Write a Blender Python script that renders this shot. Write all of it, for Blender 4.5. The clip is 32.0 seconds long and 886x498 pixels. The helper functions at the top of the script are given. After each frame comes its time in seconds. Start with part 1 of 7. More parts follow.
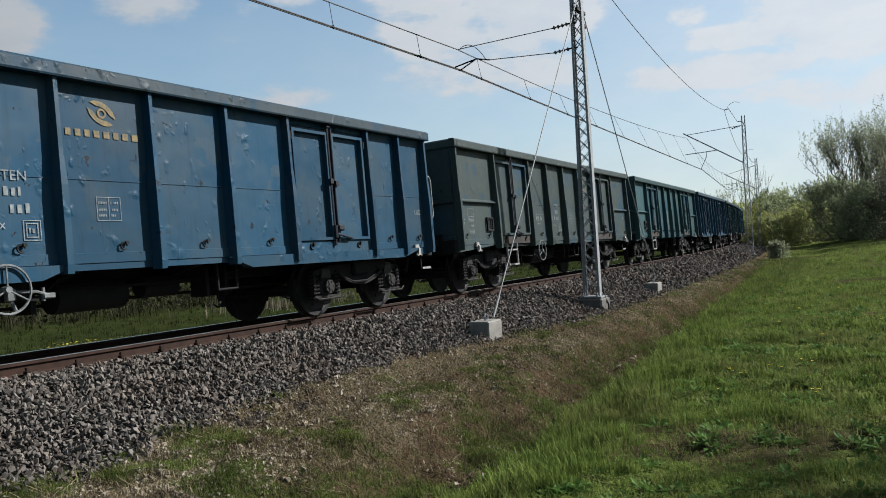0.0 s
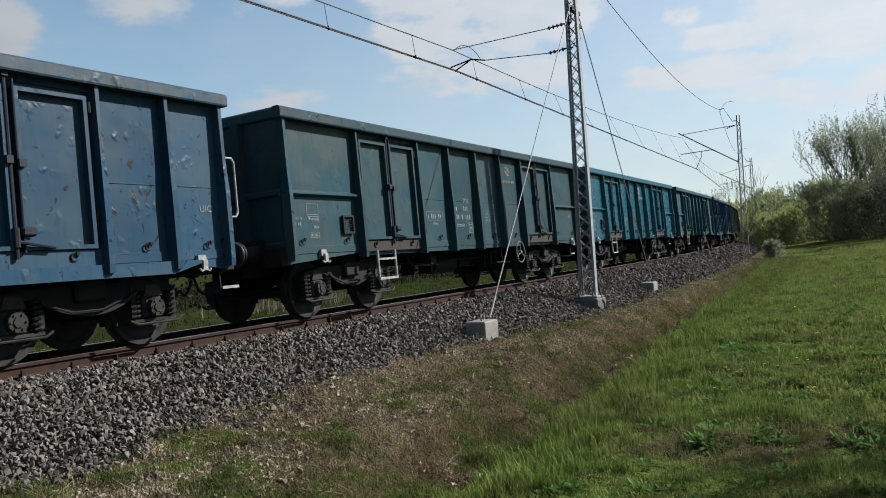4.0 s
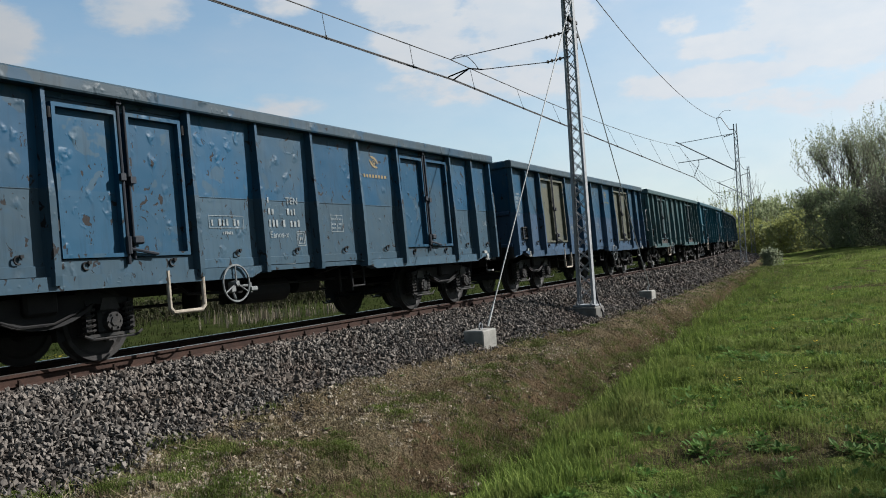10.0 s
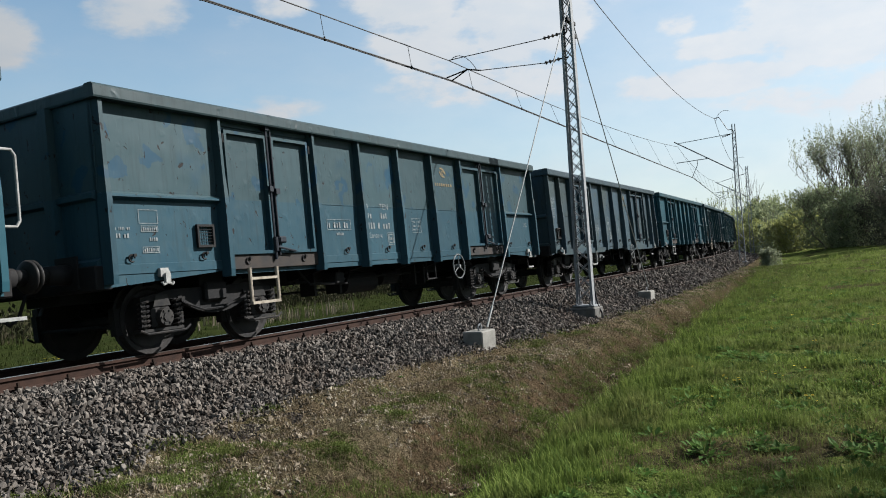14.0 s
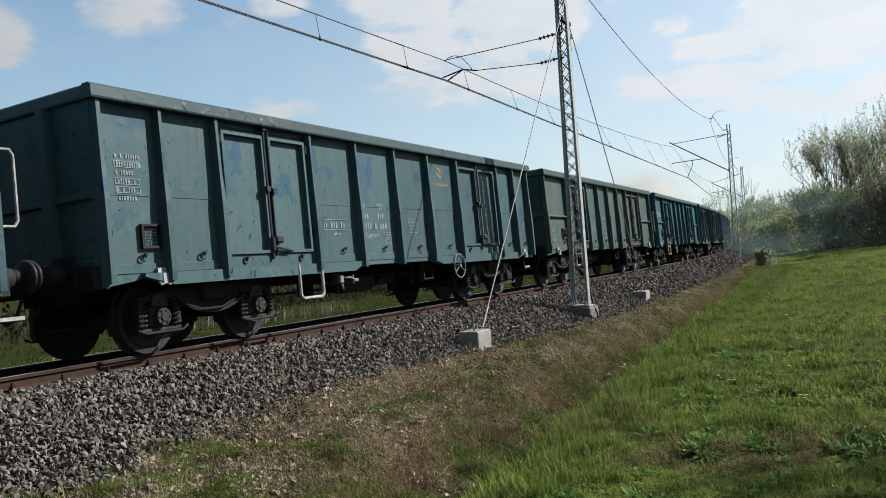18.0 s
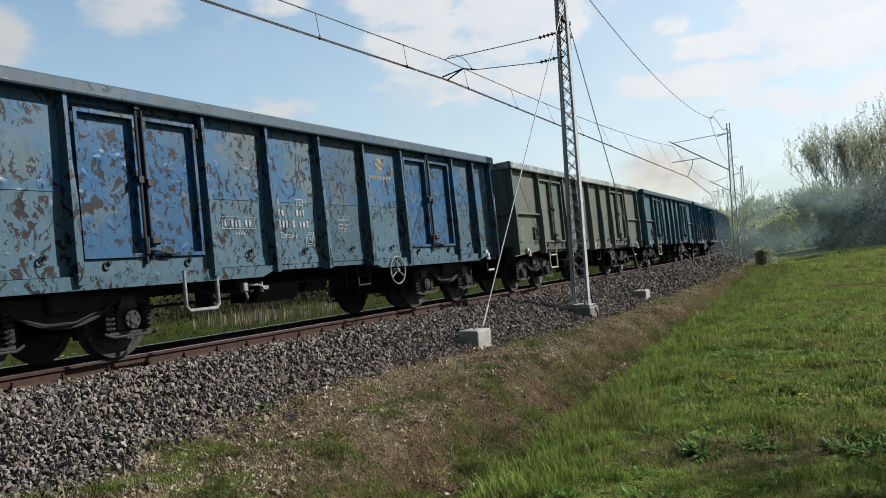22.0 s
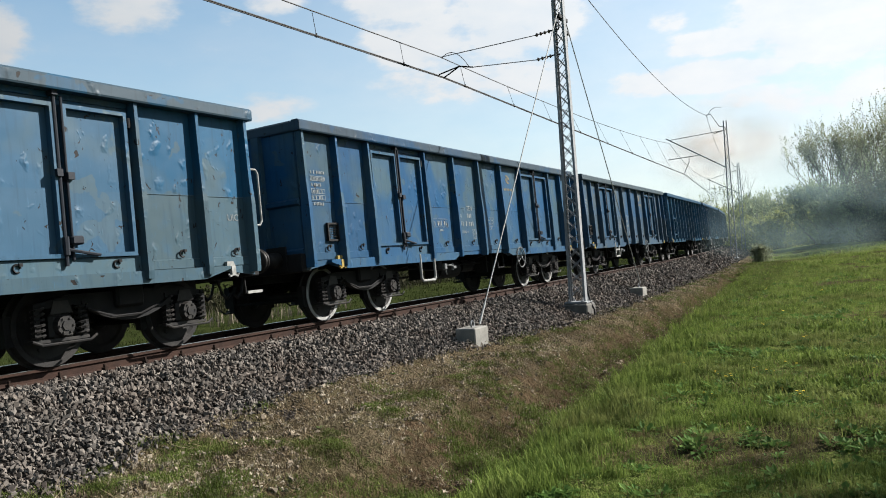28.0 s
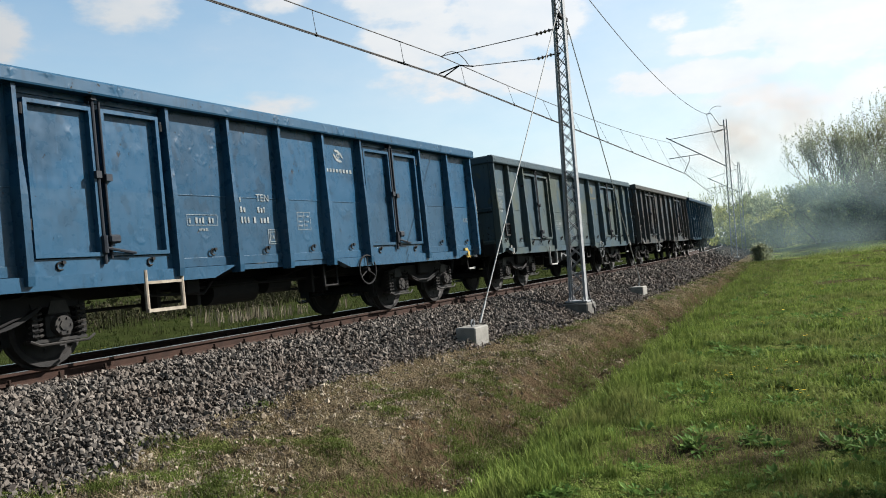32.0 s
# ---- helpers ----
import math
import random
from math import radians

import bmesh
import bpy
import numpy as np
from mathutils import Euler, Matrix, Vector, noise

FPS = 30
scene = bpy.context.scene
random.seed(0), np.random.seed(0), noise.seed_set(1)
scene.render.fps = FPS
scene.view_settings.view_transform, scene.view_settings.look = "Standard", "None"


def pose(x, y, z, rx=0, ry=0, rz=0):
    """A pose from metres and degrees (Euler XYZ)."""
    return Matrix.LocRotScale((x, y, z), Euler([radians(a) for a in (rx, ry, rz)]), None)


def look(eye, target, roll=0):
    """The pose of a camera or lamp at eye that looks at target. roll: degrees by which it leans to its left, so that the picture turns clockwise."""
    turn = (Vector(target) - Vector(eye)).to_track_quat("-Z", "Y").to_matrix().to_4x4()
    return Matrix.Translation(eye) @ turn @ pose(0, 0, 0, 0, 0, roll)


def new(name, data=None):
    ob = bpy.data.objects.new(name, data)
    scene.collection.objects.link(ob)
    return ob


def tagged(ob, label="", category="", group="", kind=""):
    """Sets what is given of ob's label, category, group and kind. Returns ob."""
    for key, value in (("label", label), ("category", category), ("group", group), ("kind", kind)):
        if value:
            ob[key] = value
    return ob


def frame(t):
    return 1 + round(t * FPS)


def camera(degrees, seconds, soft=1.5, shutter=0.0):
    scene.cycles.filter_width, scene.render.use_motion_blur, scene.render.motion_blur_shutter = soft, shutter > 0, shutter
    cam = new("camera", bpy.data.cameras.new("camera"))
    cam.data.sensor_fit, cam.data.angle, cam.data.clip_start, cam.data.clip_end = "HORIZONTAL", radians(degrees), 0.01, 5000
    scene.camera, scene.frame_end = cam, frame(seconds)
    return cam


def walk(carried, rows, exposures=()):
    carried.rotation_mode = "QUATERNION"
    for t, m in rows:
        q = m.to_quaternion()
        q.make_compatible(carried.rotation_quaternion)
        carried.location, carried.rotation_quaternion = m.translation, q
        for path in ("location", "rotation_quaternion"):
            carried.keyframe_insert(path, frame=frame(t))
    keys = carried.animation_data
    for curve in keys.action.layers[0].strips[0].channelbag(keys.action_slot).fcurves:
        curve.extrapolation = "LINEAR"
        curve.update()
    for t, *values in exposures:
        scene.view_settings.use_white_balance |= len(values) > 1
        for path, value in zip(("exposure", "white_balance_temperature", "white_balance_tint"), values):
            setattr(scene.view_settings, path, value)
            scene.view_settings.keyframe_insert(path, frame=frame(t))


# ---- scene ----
# ---- the camera: held by hand on the grass outside the curve ----
cam = camera(58.1, 32.0, soft=1.0)
EYE_Z = 0.987


def held(yaw, pitch, roll):
    return pose(0, 0, EYE_Z, 0, 0, yaw) @ pose(0, 0, 0, pitch) @ pose(0, 0, 0, 0, roll) @ pose(0, 0, 0, 90)


PATH = [
    (0, -0.004, 0.062, 3.241), (0.5, -0.048, 0.057, 3.353), (1, -0.113, 0.052, 3.441), (1.5, -0.147, 0.049, 3.496),
    (2, -0.187, 0.049, 3.480), (2.5, -0.210, 0.021, 3.493), (3, -0.260, -0.000, 3.489), (3.5, -0.316, 0.036, 3.484),
    (5.5, -0.102, 0.188, 3.499), (6, -0.076, 0.245, 3.514), (6.5, -0.142, 0.367, 3.559), (7, -0.168, 0.518, 3.551),
    (7.5, -0.256, 0.621, 3.538), (8, -0.266, 0.628, 3.547), (8.5, -0.267, 0.635, 3.582), (9, -0.361, 0.727, 3.568),
    (9.5, -0.403, 0.733, 3.578), (10, -0.473, 0.706, 3.594), (10.5, -0.491, 0.713, 3.589), (11, -0.547, 0.757, 3.593),
    (11.5, -0.593, 0.746, 3.604), (12, -0.640, 0.767, 3.597), (12.5, -0.674, 0.790, 3.672), (13, -0.575, 0.804, 3.737),
    (13.5, -0.526, 0.786, 3.746), (14, -0.556, 0.770, 3.771), (14.5, -0.594, 0.754, 3.782), (16.5, -0.794, 0.766, 3.778),
    (17, -0.841, 0.754, 3.779), (17.5, -0.862, 0.753, 3.777), (18, -0.875, 0.750, 3.765), (18.5, -0.766, 0.730, 3.776),
    (19, -0.775, 0.772, 3.799), (19.5, -0.779, 0.736, 3.771), (20, -0.819, 0.732, 3.754), (20.5, -0.853, 0.716, 3.809),
    (21, -0.901, 0.713, 3.837), (21.5, -0.903, 0.711, 3.824), (22, -0.876, 0.693, 3.774), (22.5, -0.834, 0.696, 3.786),
    (23, -0.843, 0.660, 3.827), (23.5, -0.851, 0.655, 3.831), (24, -0.901, 0.651, 3.842), (24.5, -0.954, 0.622, 3.858),
    (25, -1.000, 0.604, 3.870), (25.5, -1.016, 0.600, 3.886), (27.5, -1.061, 0.537, 3.927), (28, -1.076, 0.514, 3.885),
    (28.5, -1.035, 0.529, 3.872), (29, -1.010, 0.492, 3.834), (29.5, -1.010, 0.475, 3.840), (30, -1.051, 0.462, 3.906),
    (30.5, -1.108, 0.456, 3.915), (31, -1.057, 0.462, 3.906), (31.5, -1.057, 0.454, 3.911), (32, -1.053, 0.455, 3.920)
]
walk(cam, [(t, held(*angles)) for t, *angles in PATH], exposures=[(0, 1.25, 6180, 10), (3.5, 1.28, 6180, 10), (9, 1.32, 6200, 10), (14, 1.39, 6250, 10), (19, 1.46, 6350, 10), (25, 1.57, 6450, 10), (32, 1.68, 6450, 10)])

# ---- sky, sun ----
SUN_AZ, SUN_EL = radians(74), radians(35)
world = bpy.data.worlds.new("world")
scene.world = world
world.use_nodes = True
wn, wl = world.node_tree.nodes, world.node_tree.links
wn.clear()
sky = wn.new("ShaderNodeTexSky")
sky.sky_type, sky.sun_disc = "NISHITA", False
sky.sun_elevation, sky.sun_rotation = SUN_EL, SUN_AZ
sky.air_density, sky.dust_density, sky.ozone_density = 1.0, 0.6, 1.0


def sky_math(operation, a, b=0.0, c=0.0):
    n = wn.new("ShaderNodeMath")
    n.operation = operation
    for socket, value in zip(n.inputs, (a, b, c)):
        if isinstance(value, (int, float)):
            socket.default_value = value
        else:
            wl.new(value, socket)
    return n.outputs[0]


def sky_range(value, lo, hi, out_lo, out_hi, smooth=False):
    n = wn.new("ShaderNodeMapRange")
    n.interpolation_type = "SMOOTHSTEP" if smooth else "LINEAR"
    for socket, number in zip(("From Min", "From Max", "To Min", "To Max"), (lo, hi, out_lo, out_hi)):
        n.inputs[socket].default_value = number
    wl.new(value, n.inputs["Value"])
    return n.outputs[0]


def sky_noise(scale, stretch, shift, detail, rough):
    m, n = wn.new("ShaderNodeMapping"), wn.new("ShaderNodeTexNoise")
    m.inputs["Scale"].default_value, m.inputs["Location"].default_value = (1, 1, stretch), shift
    n.inputs["Scale"].default_value, n.inputs["Detail"].default_value, n.inputs["Roughness"].default_value = scale, detail, rough
    wl.new(w_co.outputs["Generated"], m.inputs["Vector"])
    wl.new(m.outputs[0], n.inputs["Vector"])
    return n.outputs["Fac"]


w_co, w_sep, w_dot = wn.new("ShaderNodeTexCoord"), wn.new("ShaderNodeSeparateXYZ"), wn.new("ShaderNodeVectorMath")
wl.new(w_co.outputs["Generated"], w_sep.inputs[0])
bearing = sky_math("MULTIPLY", sky_math("ARCTAN2", w_sep.outputs["X"], w_sep.outputs["Y"]), 180 / math.pi)
height_deg = sky_math("MULTIPLY", sky_math("ARCSINE", w_sep.outputs["Z"]), 180 / math.pi)
w_dot.operation = "DOT_PRODUCT"
w_dot.inputs[1].default_value = (math.sin(SUN_AZ) * math.cos(SUN_EL), math.cos(SUN_AZ) * math.cos(SUN_EL), math.sin(SUN_EL))
wl.new(w_co.outputs["Generated"], w_dot.inputs[0])
near_sun = w_dot.outputs["Value"]

# clouds by bearing, height, half width, half height (degrees) and weight
CLOUDS = [(-28.9, 15.6, 3.2, 2.3, 0.95), (-19.6, 17.6, 4.1, 1.9, 0.9), (-9.6, 18.4, 2.7, 1.3, 0.8), (-13.0, 17.1, 1.3, 0.6, 0.5), (-10.9, 11.3, 3.6, 1.2, 0.62),
          (-9.4, 13.9, 1.2, 0.5, 0.35), (-1.0, 19.0, 5.0, 3.4, 0.9), (1.0, 15.2, 5.5, 2.2, 0.75), (0.2, 12.4, 3.6, 1.1, 0.6), (7.5, 16.5, 5.5, 3.6, 0.95),
          (6.0, 12.3, 7.0, 1.8, 0.55), (17.9, 14.9, 1.6, 0.9, 0.6), (13.0, 18.5, 5.0, 2.0, 0.5), (22.5, 13.0, 5.5, 1.1, 0.7), (29.0, 14.0, 8.0, 3.6, 0.95), (20.0, 10.9, 7.5, 1.2, 0.7),
          (29.0, 9.0, 9.0, 1.6, 0.5), (-48, 14, 9, 5, 0.9), (-70, 25, 12, 6, 0.9), (48, 18, 12, 7, 1.0), (75, 22, 14, 7, 1.0)]
heap = None
for c_az, c_el, c_w, c_h, c_amount in CLOUDS:
    across = sky_math("MULTIPLY", sky_math("SUBTRACT", bearing, c_az), 1 / c_w)
    over = sky_math("MULTIPLY", sky_math("SUBTRACT", height_deg, c_el), 1 / c_h)
    away = sky_math("MULTIPLY_ADD", over, over, sky_math("MULTIPLY", across, across))
    lump = sky_range(away, 0.0, 1.7, c_amount, 0.0, True)
    heap = lump if heap is None else sky_math("MAXIMUM", heap, lump)
ragged = sky_noise(16.0, 2.2, (4.7, 1.3, 0.4), 8.0, 0.58)
streaks = sky_noise(3.2, 3.4, (0.3, 0.2, 0.0), 8.0, 0.55)
density = sky_math("ADD", sky_math("MULTIPLY_ADD", sky_math("SUBTRACT", ragged, 0.5), 1.5, heap), sky_math("MULTIPLY", sky_math("SUBTRACT", streaks, 0.5), 0.5))
# a thin veil, thicker toward the horizon and round the sun
veil = sky_math("ADD", sky_range(height_deg, 0.0, 20.0, 0.46, 0.12), sky_range(near_sun, 0.05, 0.7, 0.0, 0.42))
veil = sky_math("ADD", veil, sky_math("MULTIPLY", sky_math("SUBTRACT", streaks, 0.45), 0.45))
cover = sky_math("MINIMUM", sky_math("MAXIMUM", sky_math("ADD", sky_range(density, 0.25, 0.85, 0.0, 0.80, True), veil), 0.0), 1.0)
# clouds scatter forward: brighter toward the sun than away from it
w_white = wn.new("ShaderNodeMix")
w_white.data_type = "RGBA"
wl.new(sky_range(ragged, 0.35, 0.65, 0.0, 1.0), w_white.inputs[0])
w_white.inputs[6].default_value, w_white.inputs[7].default_value = (0.86, 0.925, 0.98, 1), (0.95, 0.98, 1.0, 1)
w_cloud, w_back, w_mix, w_out = wn.new("ShaderNodeBackground"), wn.new("ShaderNodeBackground"), wn.new("ShaderNodeMixShader"), wn.new("ShaderNodeOutputWorld")
wl.new(w_white.outputs[2], w_cloud.inputs["Color"])
wl.new(sky_math("MULTIPLY", sky_range(near_sun, -0.65, 0.0, 0.22, 1.0), sky_range(near_sun, 0.0, 0.75, 0.215, 0.345)), w_cloud.inputs["Strength"])
w_back.inputs["Strength"].default_value = 0.054
w_tint = wn.new("ShaderNodeMix")
w_tint.data_type, w_tint.blend_type = "RGBA", "MULTIPLY"
w_tint.inputs[0].default_value = 1.0
w_tint.inputs[7].default_value = (0.88, 1.06, 1.03, 1)
wl.new(sky.outputs[0], w_tint.inputs[6])
wl.new(w_tint.outputs[2], w_back.inputs["Color"])
wl.new(cover, w_mix.inputs["Fac"])
wl.new(w_back.outputs[0], w_mix.inputs[1])
wl.new(w_cloud.outputs[0], w_mix.inputs[2])
wl.new(w_mix.outputs[0], w_out.inputs["Surface"])

sun_data = bpy.data.lights.new("sun", "SUN")
sun_data.energy, sun_data.angle, sun_data.color = 5.0, radians(0.6), (1.0, 0.96, 0.90)
sun = new("sun", sun_data)
toward_sun = Vector((math.sin(SUN_AZ) * math.cos(SUN_EL), math.cos(SUN_AZ) * math.cos(SUN_EL), math.sin(SUN_EL)))
sun.matrix_world = look(toward_sun * 60, (0, 0, 0))

# ---- the curve of the track ----
RADIUS, FOOT, PHI, CANT = 519.9, 9.16, 0.5332, 0.0382
TOUCH = Vector((-FOOT * math.cos(PHI), FOOT * math.sin(PHI)))
CENTRE = TOUCH + RADIUS * Vector((-math.cos(PHI), math.sin(PHI)))


def track(s, off=0.0, z=0.0):
    """World place s metres along the track, off metres outward of its axis, z over the rails."""
    th = PHI - s / RADIUS
    return Vector((CENTRE.x + (RADIUS + off) * math.cos(th), CENTRE.y - (RADIUS + off) * math.sin(th), z))


def track_pose(s, off=0.0, z=0.0, cant=0.0):
    """x along the track, y inward of the curve, z up; cant leans it inward."""
    th = PHI - s / RADIUS
    m = Matrix(((math.sin(th), -math.cos(th), 0), (math.cos(th), math.sin(th), 0), (0, 0, 1))).to_4x4()
    return Matrix.Translation(track(s, off, z)) @ m @ Matrix.Rotation(-cant, 4, "X")


def rail_place(x, y):
    """s and off of a place on the ground."""
    dx, dy = x - CENTRE.x, y - CENTRE.y
    return (PHI + math.atan2(dy, dx)) * RADIUS, math.hypot(dx, dy) - RADIUS


# metres that the train has run at each full second
RUN = [-0.08, 11.52, 23.28, 35.19, 47.24, 59.42, 71.76, 84.29, 97.04, 109.98, 123.08, 136.29, 149.61, 163.06, 176.67, 190.46, 204.42, 218.54, 232.79, 247.18, 261.71, 276.38, 291.21, 306.18, 321.33, 336.67, 352.17, 367.79, 383.49, 399.22, 414.96, 430.73, 446.54]


def travelled(t):
    i = min(len(RUN) - 2, int(t))
    a, b = RUN[i], RUN[i + 1]
    va = (b - RUN[i - 1]) / 2 if i else 2 * (b - a) - (RUN[2] - a) / 2
    vb = (RUN[i + 2] - a) / 2 if i + 2 < len(RUN) else b - a
    k = t - i
    return a + va * k + (3 * (b - a) - 2 * va - vb) * k * k + (va + vb - 2 * (b - a)) * k ** 3


# ---- materials ----
def graph(name):
    m = bpy.data.materials.new(name)
    m.use_nodes = True
    nodes, links = m.node_tree.nodes, m.node_tree.links
    return m, nodes, links, nodes["Principled BSDF"]


def noise_node(nodes, links, vec, scale, detail=4.0, rough=0.55):
    n = nodes.new("ShaderNodeTexNoise")
    n.inputs["Scale"].default_value, n.inputs["Detail"].default_value, n.inputs["Roughness"].default_value = scale, detail, rough
    links.new(vec, n.inputs["Vector"])
    return n.outputs["Fac"]


def ramp_node(nodes, links, fac, lo, hi):
    r = nodes.new("ShaderNodeMapRange")
    r.inputs["From Min"].default_value, r.inputs["From Max"].default_value = lo, hi
    links.new(fac, r.inputs["Value"])
    return r.outputs["Result"]


def mixed(nodes, links, fac, a, b):
    x = nodes.new("ShaderNodeMix")
    x.data_type = "RGBA"
    for socket, value in ((x.inputs[0], fac), (x.inputs[6], a), (x.inputs[7], b)):
        if isinstance(value, (int, float)):
            socket.default_value = value
        elif isinstance(value, tuple):
            socket.default_value = (*value, 1)
        else:
            links.new(value, socket)
    return x.outputs[2]


def times(nodes, links, a, b):
    x = nodes.new("ShaderNodeMath")
    x.operation = "MULTIPLY"
    for socket, value in ((x.inputs[0], a), (x.inputs[1], b)):
        if isinstance(value, (int, float)):
            socket.default_value = value
        else:
            links.new(value, socket)
    return x.outputs[0]


def own_vector(nodes, links, spread=40.0):
    """The object's own coordinates, shifted at random from object to object."""
    co, info, add = nodes.new("ShaderNodeTexCoord"), nodes.new("ShaderNodeObjectInfo"), nodes.new("ShaderNodeVectorMath")
    add.operation = "ADD"
    links.new(co.outputs["Object"], add.inputs[0])
    links.new(times(nodes, links, info.outputs["Random"], spread), add.inputs[1])
    return add.outputs[0], co.outputs["Object"], info.outputs["Random"]


def relief(nodes, links, bsdf, height, strength, distance):
    b = nodes.new("ShaderNodeBump")
    b.inputs["Strength"].default_value, b.inputs["Distance"].default_value = strength, distance
    links.new(height, b.inputs["Height"])
    links.new(b.outputs[0], bsdf.inputs["Normal"])


def plain(name, a, b, rough=0.6, metal=0.0, scale=6.0, bump=0.15, fine=60.0, depth=0.004):
    m, nodes, links, bsdf = graph(name)
    vec, _, _ = own_vector(nodes, links)
    big = noise_node(nodes, links, vec, scale)
    small = noise_node(nodes, links, vec, fine, 3)
    col = mixed(nodes, links, ramp_node(nodes, links, big, 0.35, 0.65), a, b)
    dark = tuple(v * 0.6 for v in a)
    col = mixed(nodes, links, ramp_node(nodes, links, small, 0.55, 0.8), col, dark)
    links.new(col, bsdf.inputs["Base Color"])
    bsdf.inputs["Roughness"].default_value, bsdf.inputs["Metallic"].default_value = rough, metal
    bsdf.inputs["Specular IOR Level"].default_value = 0.12 if rough > 0.45 else 0.5
    relief(nodes, links, bsdf, small, bump, depth)
    return m


def paint(name, base, patch, patch_at=0.55, rust=0.1, band=None, grime=0.5, dents=1.0, chips=(0.009, 0.008, 0.008)):
    """Worn wagon paint: repainted patches, streaks of dirt, chips and dents; band: the colour below the seam."""
    m, nodes, links, bsdf = graph(name)
    vec, own, rnd = own_vector(nodes, links)
    # uneven edges for all that is painted over
    warp = nodes.new("ShaderNodeTexNoise")
    warp.inputs["Scale"].default_value, warp.inputs["Detail"].default_value = 3.0, 3.0
    links.new(vec, warp.inputs["Vector"])
    bend = nodes.new("ShaderNodeVectorMath")
    bend.operation = "MULTIPLY_ADD"
    bend.inputs[1].default_value = (0.45, 0.45, 0.45)
    links.new(warp.outputs["Color"], bend.inputs[0])
    links.new(vec, bend.inputs[2])
    ragged = bend.outputs[0]
    big = noise_node(nodes, links, ragged, 0.9, 3, 0.5)
    mid = noise_node(nodes, links, vec, 7.0, 5, 0.6)
    stretch = nodes.new("ShaderNodeMapping")
    stretch.inputs["Scale"].default_value = (9.0, 9.0, 0.7)
    links.new(vec, stretch.inputs["Vector"])
    streak = noise_node(nodes, links, stretch.outputs[0], 2.0, 4, 0.6)
    over = tuple(0.15 * v + 0.85 * w for v, w in zip(base, patch))
    col = mixed(nodes, links, times(nodes, links, ramp_node(nodes, links, big, patch_at - 0.10, patch_at + 0.10), 0.9), base, over)
    # small touched-up spots, then bleached and scuffed places
    touch = ramp_node(nodes, links, noise_node(nodes, links, ragged, 2.6, 2, 0.35), 0.635, 0.65)
    col = mixed(nodes, links, times(nodes, links, touch, 0.75), col, over)
    sep = nodes.new("ShaderNodeSeparateXYZ")
    links.new(own, sep.inputs[0])
    low = ramp_node(nodes, links, sep.outputs["Z"], 1.955, 1.945)
    dust = tuple(0.7 * v + 0.3 * g for v, g in zip(base, (0.050, 0.060, 0.058)))
    col = mixed(nodes, links, times(nodes, links, low, 0.88 if band else 0.35), col, band or dust)
    pale = tuple(1.15 * v + 0.005 for v in base)
    col = mixed(nodes, links, times(nodes, links, ramp_node(nodes, links, mid, 0.5, 0.72), 0.30), col, pale)
    scuff = ramp_node(nodes, links, noise_node(nodes, links, stretch.outputs[0], 5.0, 3, 0.6), 0.67, 0.71)
    col = mixed(nodes, links, times(nodes, links, scuff, 0.4), col, tuple(1.3 * v + 0.015 for v in base))
    dirt = tuple(0.35 * v + 0.004 for v in base)
    col = mixed(nodes, links, times(nodes, links, ramp_node(nodes, links, streak, 0.52, 0.8), grime), col, dirt)
    # each sheet has faded in its own way
    tone = nodes.new("ShaderNodeHueSaturation")
    tone_range = nodes.new("ShaderNodeMapRange")
    tone_range.inputs["To Min"].default_value, tone_range.inputs["To Max"].default_value = 0.84, 1.14
    links.new(rnd, tone_range.inputs["Value"])
    links.new(tone_range.outputs[0], tone.inputs["Value"])
    links.new(col, tone.inputs["Color"])
    col = tone.outputs[0]
    spots = noise_node(nodes, links, ragged, 10.0, 6, 0.7)
    spot = ramp_node(nodes, links, spots, 0.760 - 0.16 * min(rust, 0.45), 0.785 - 0.16 * min(rust, 0.45))
    col = mixed(nodes, links, spot, col, (0.022, 0.014, 0.011))
    tall = nodes.new("ShaderNodeMapping")
    tall.inputs["Scale"].default_value = (1.0, 1.0, 0.5)
    links.new(ragged, tall.inputs["Vector"])
    chip_at = noise_node(nodes, links, tall.outputs[0], 12.0 if rust > 0.6 else 9.0, 3, 0.65)
    chip = ramp_node(nodes, links, chip_at, 0.700 - 0.20 * rust, 0.710 - 0.20 * rust)
    if rust > 0.6:
        # whole patches have flaked off, the rest still holds
        chip = times(nodes, links, chip, ramp_node(nodes, links, noise_node(nodes, links, ragged, 1.7, 3, 0.55), 0.38, 0.46))
    col = mixed(nodes, links, chip, col, chips)
    links.new(col, bsdf.inputs["Base Color"])
    rough = nodes.new("ShaderNodeMapRange")
    fresh = rust < 0.045
    rough.inputs["To Min"].default_value, rough.inputs["To Max"].default_value = (0.16, 0.42) if fresh else (0.34, 0.60)
    bsdf.inputs["Specular IOR Level"].default_value = 0.26 if fresh else 0.10
    links.new(mid, rough.inputs["Value"])
    links.new(rough.outputs[0], bsdf.inputs["Roughness"])
    # knocks beaten into the sheets from inside, in loose groups, taller than wide
    low_knock = nodes.new("ShaderNodeMapping")
    low_knock.inputs["Scale"].default_value = (1.0, 1.0, 0.62)
    links.new(ragged, low_knock.inputs["Vector"])
    height = None
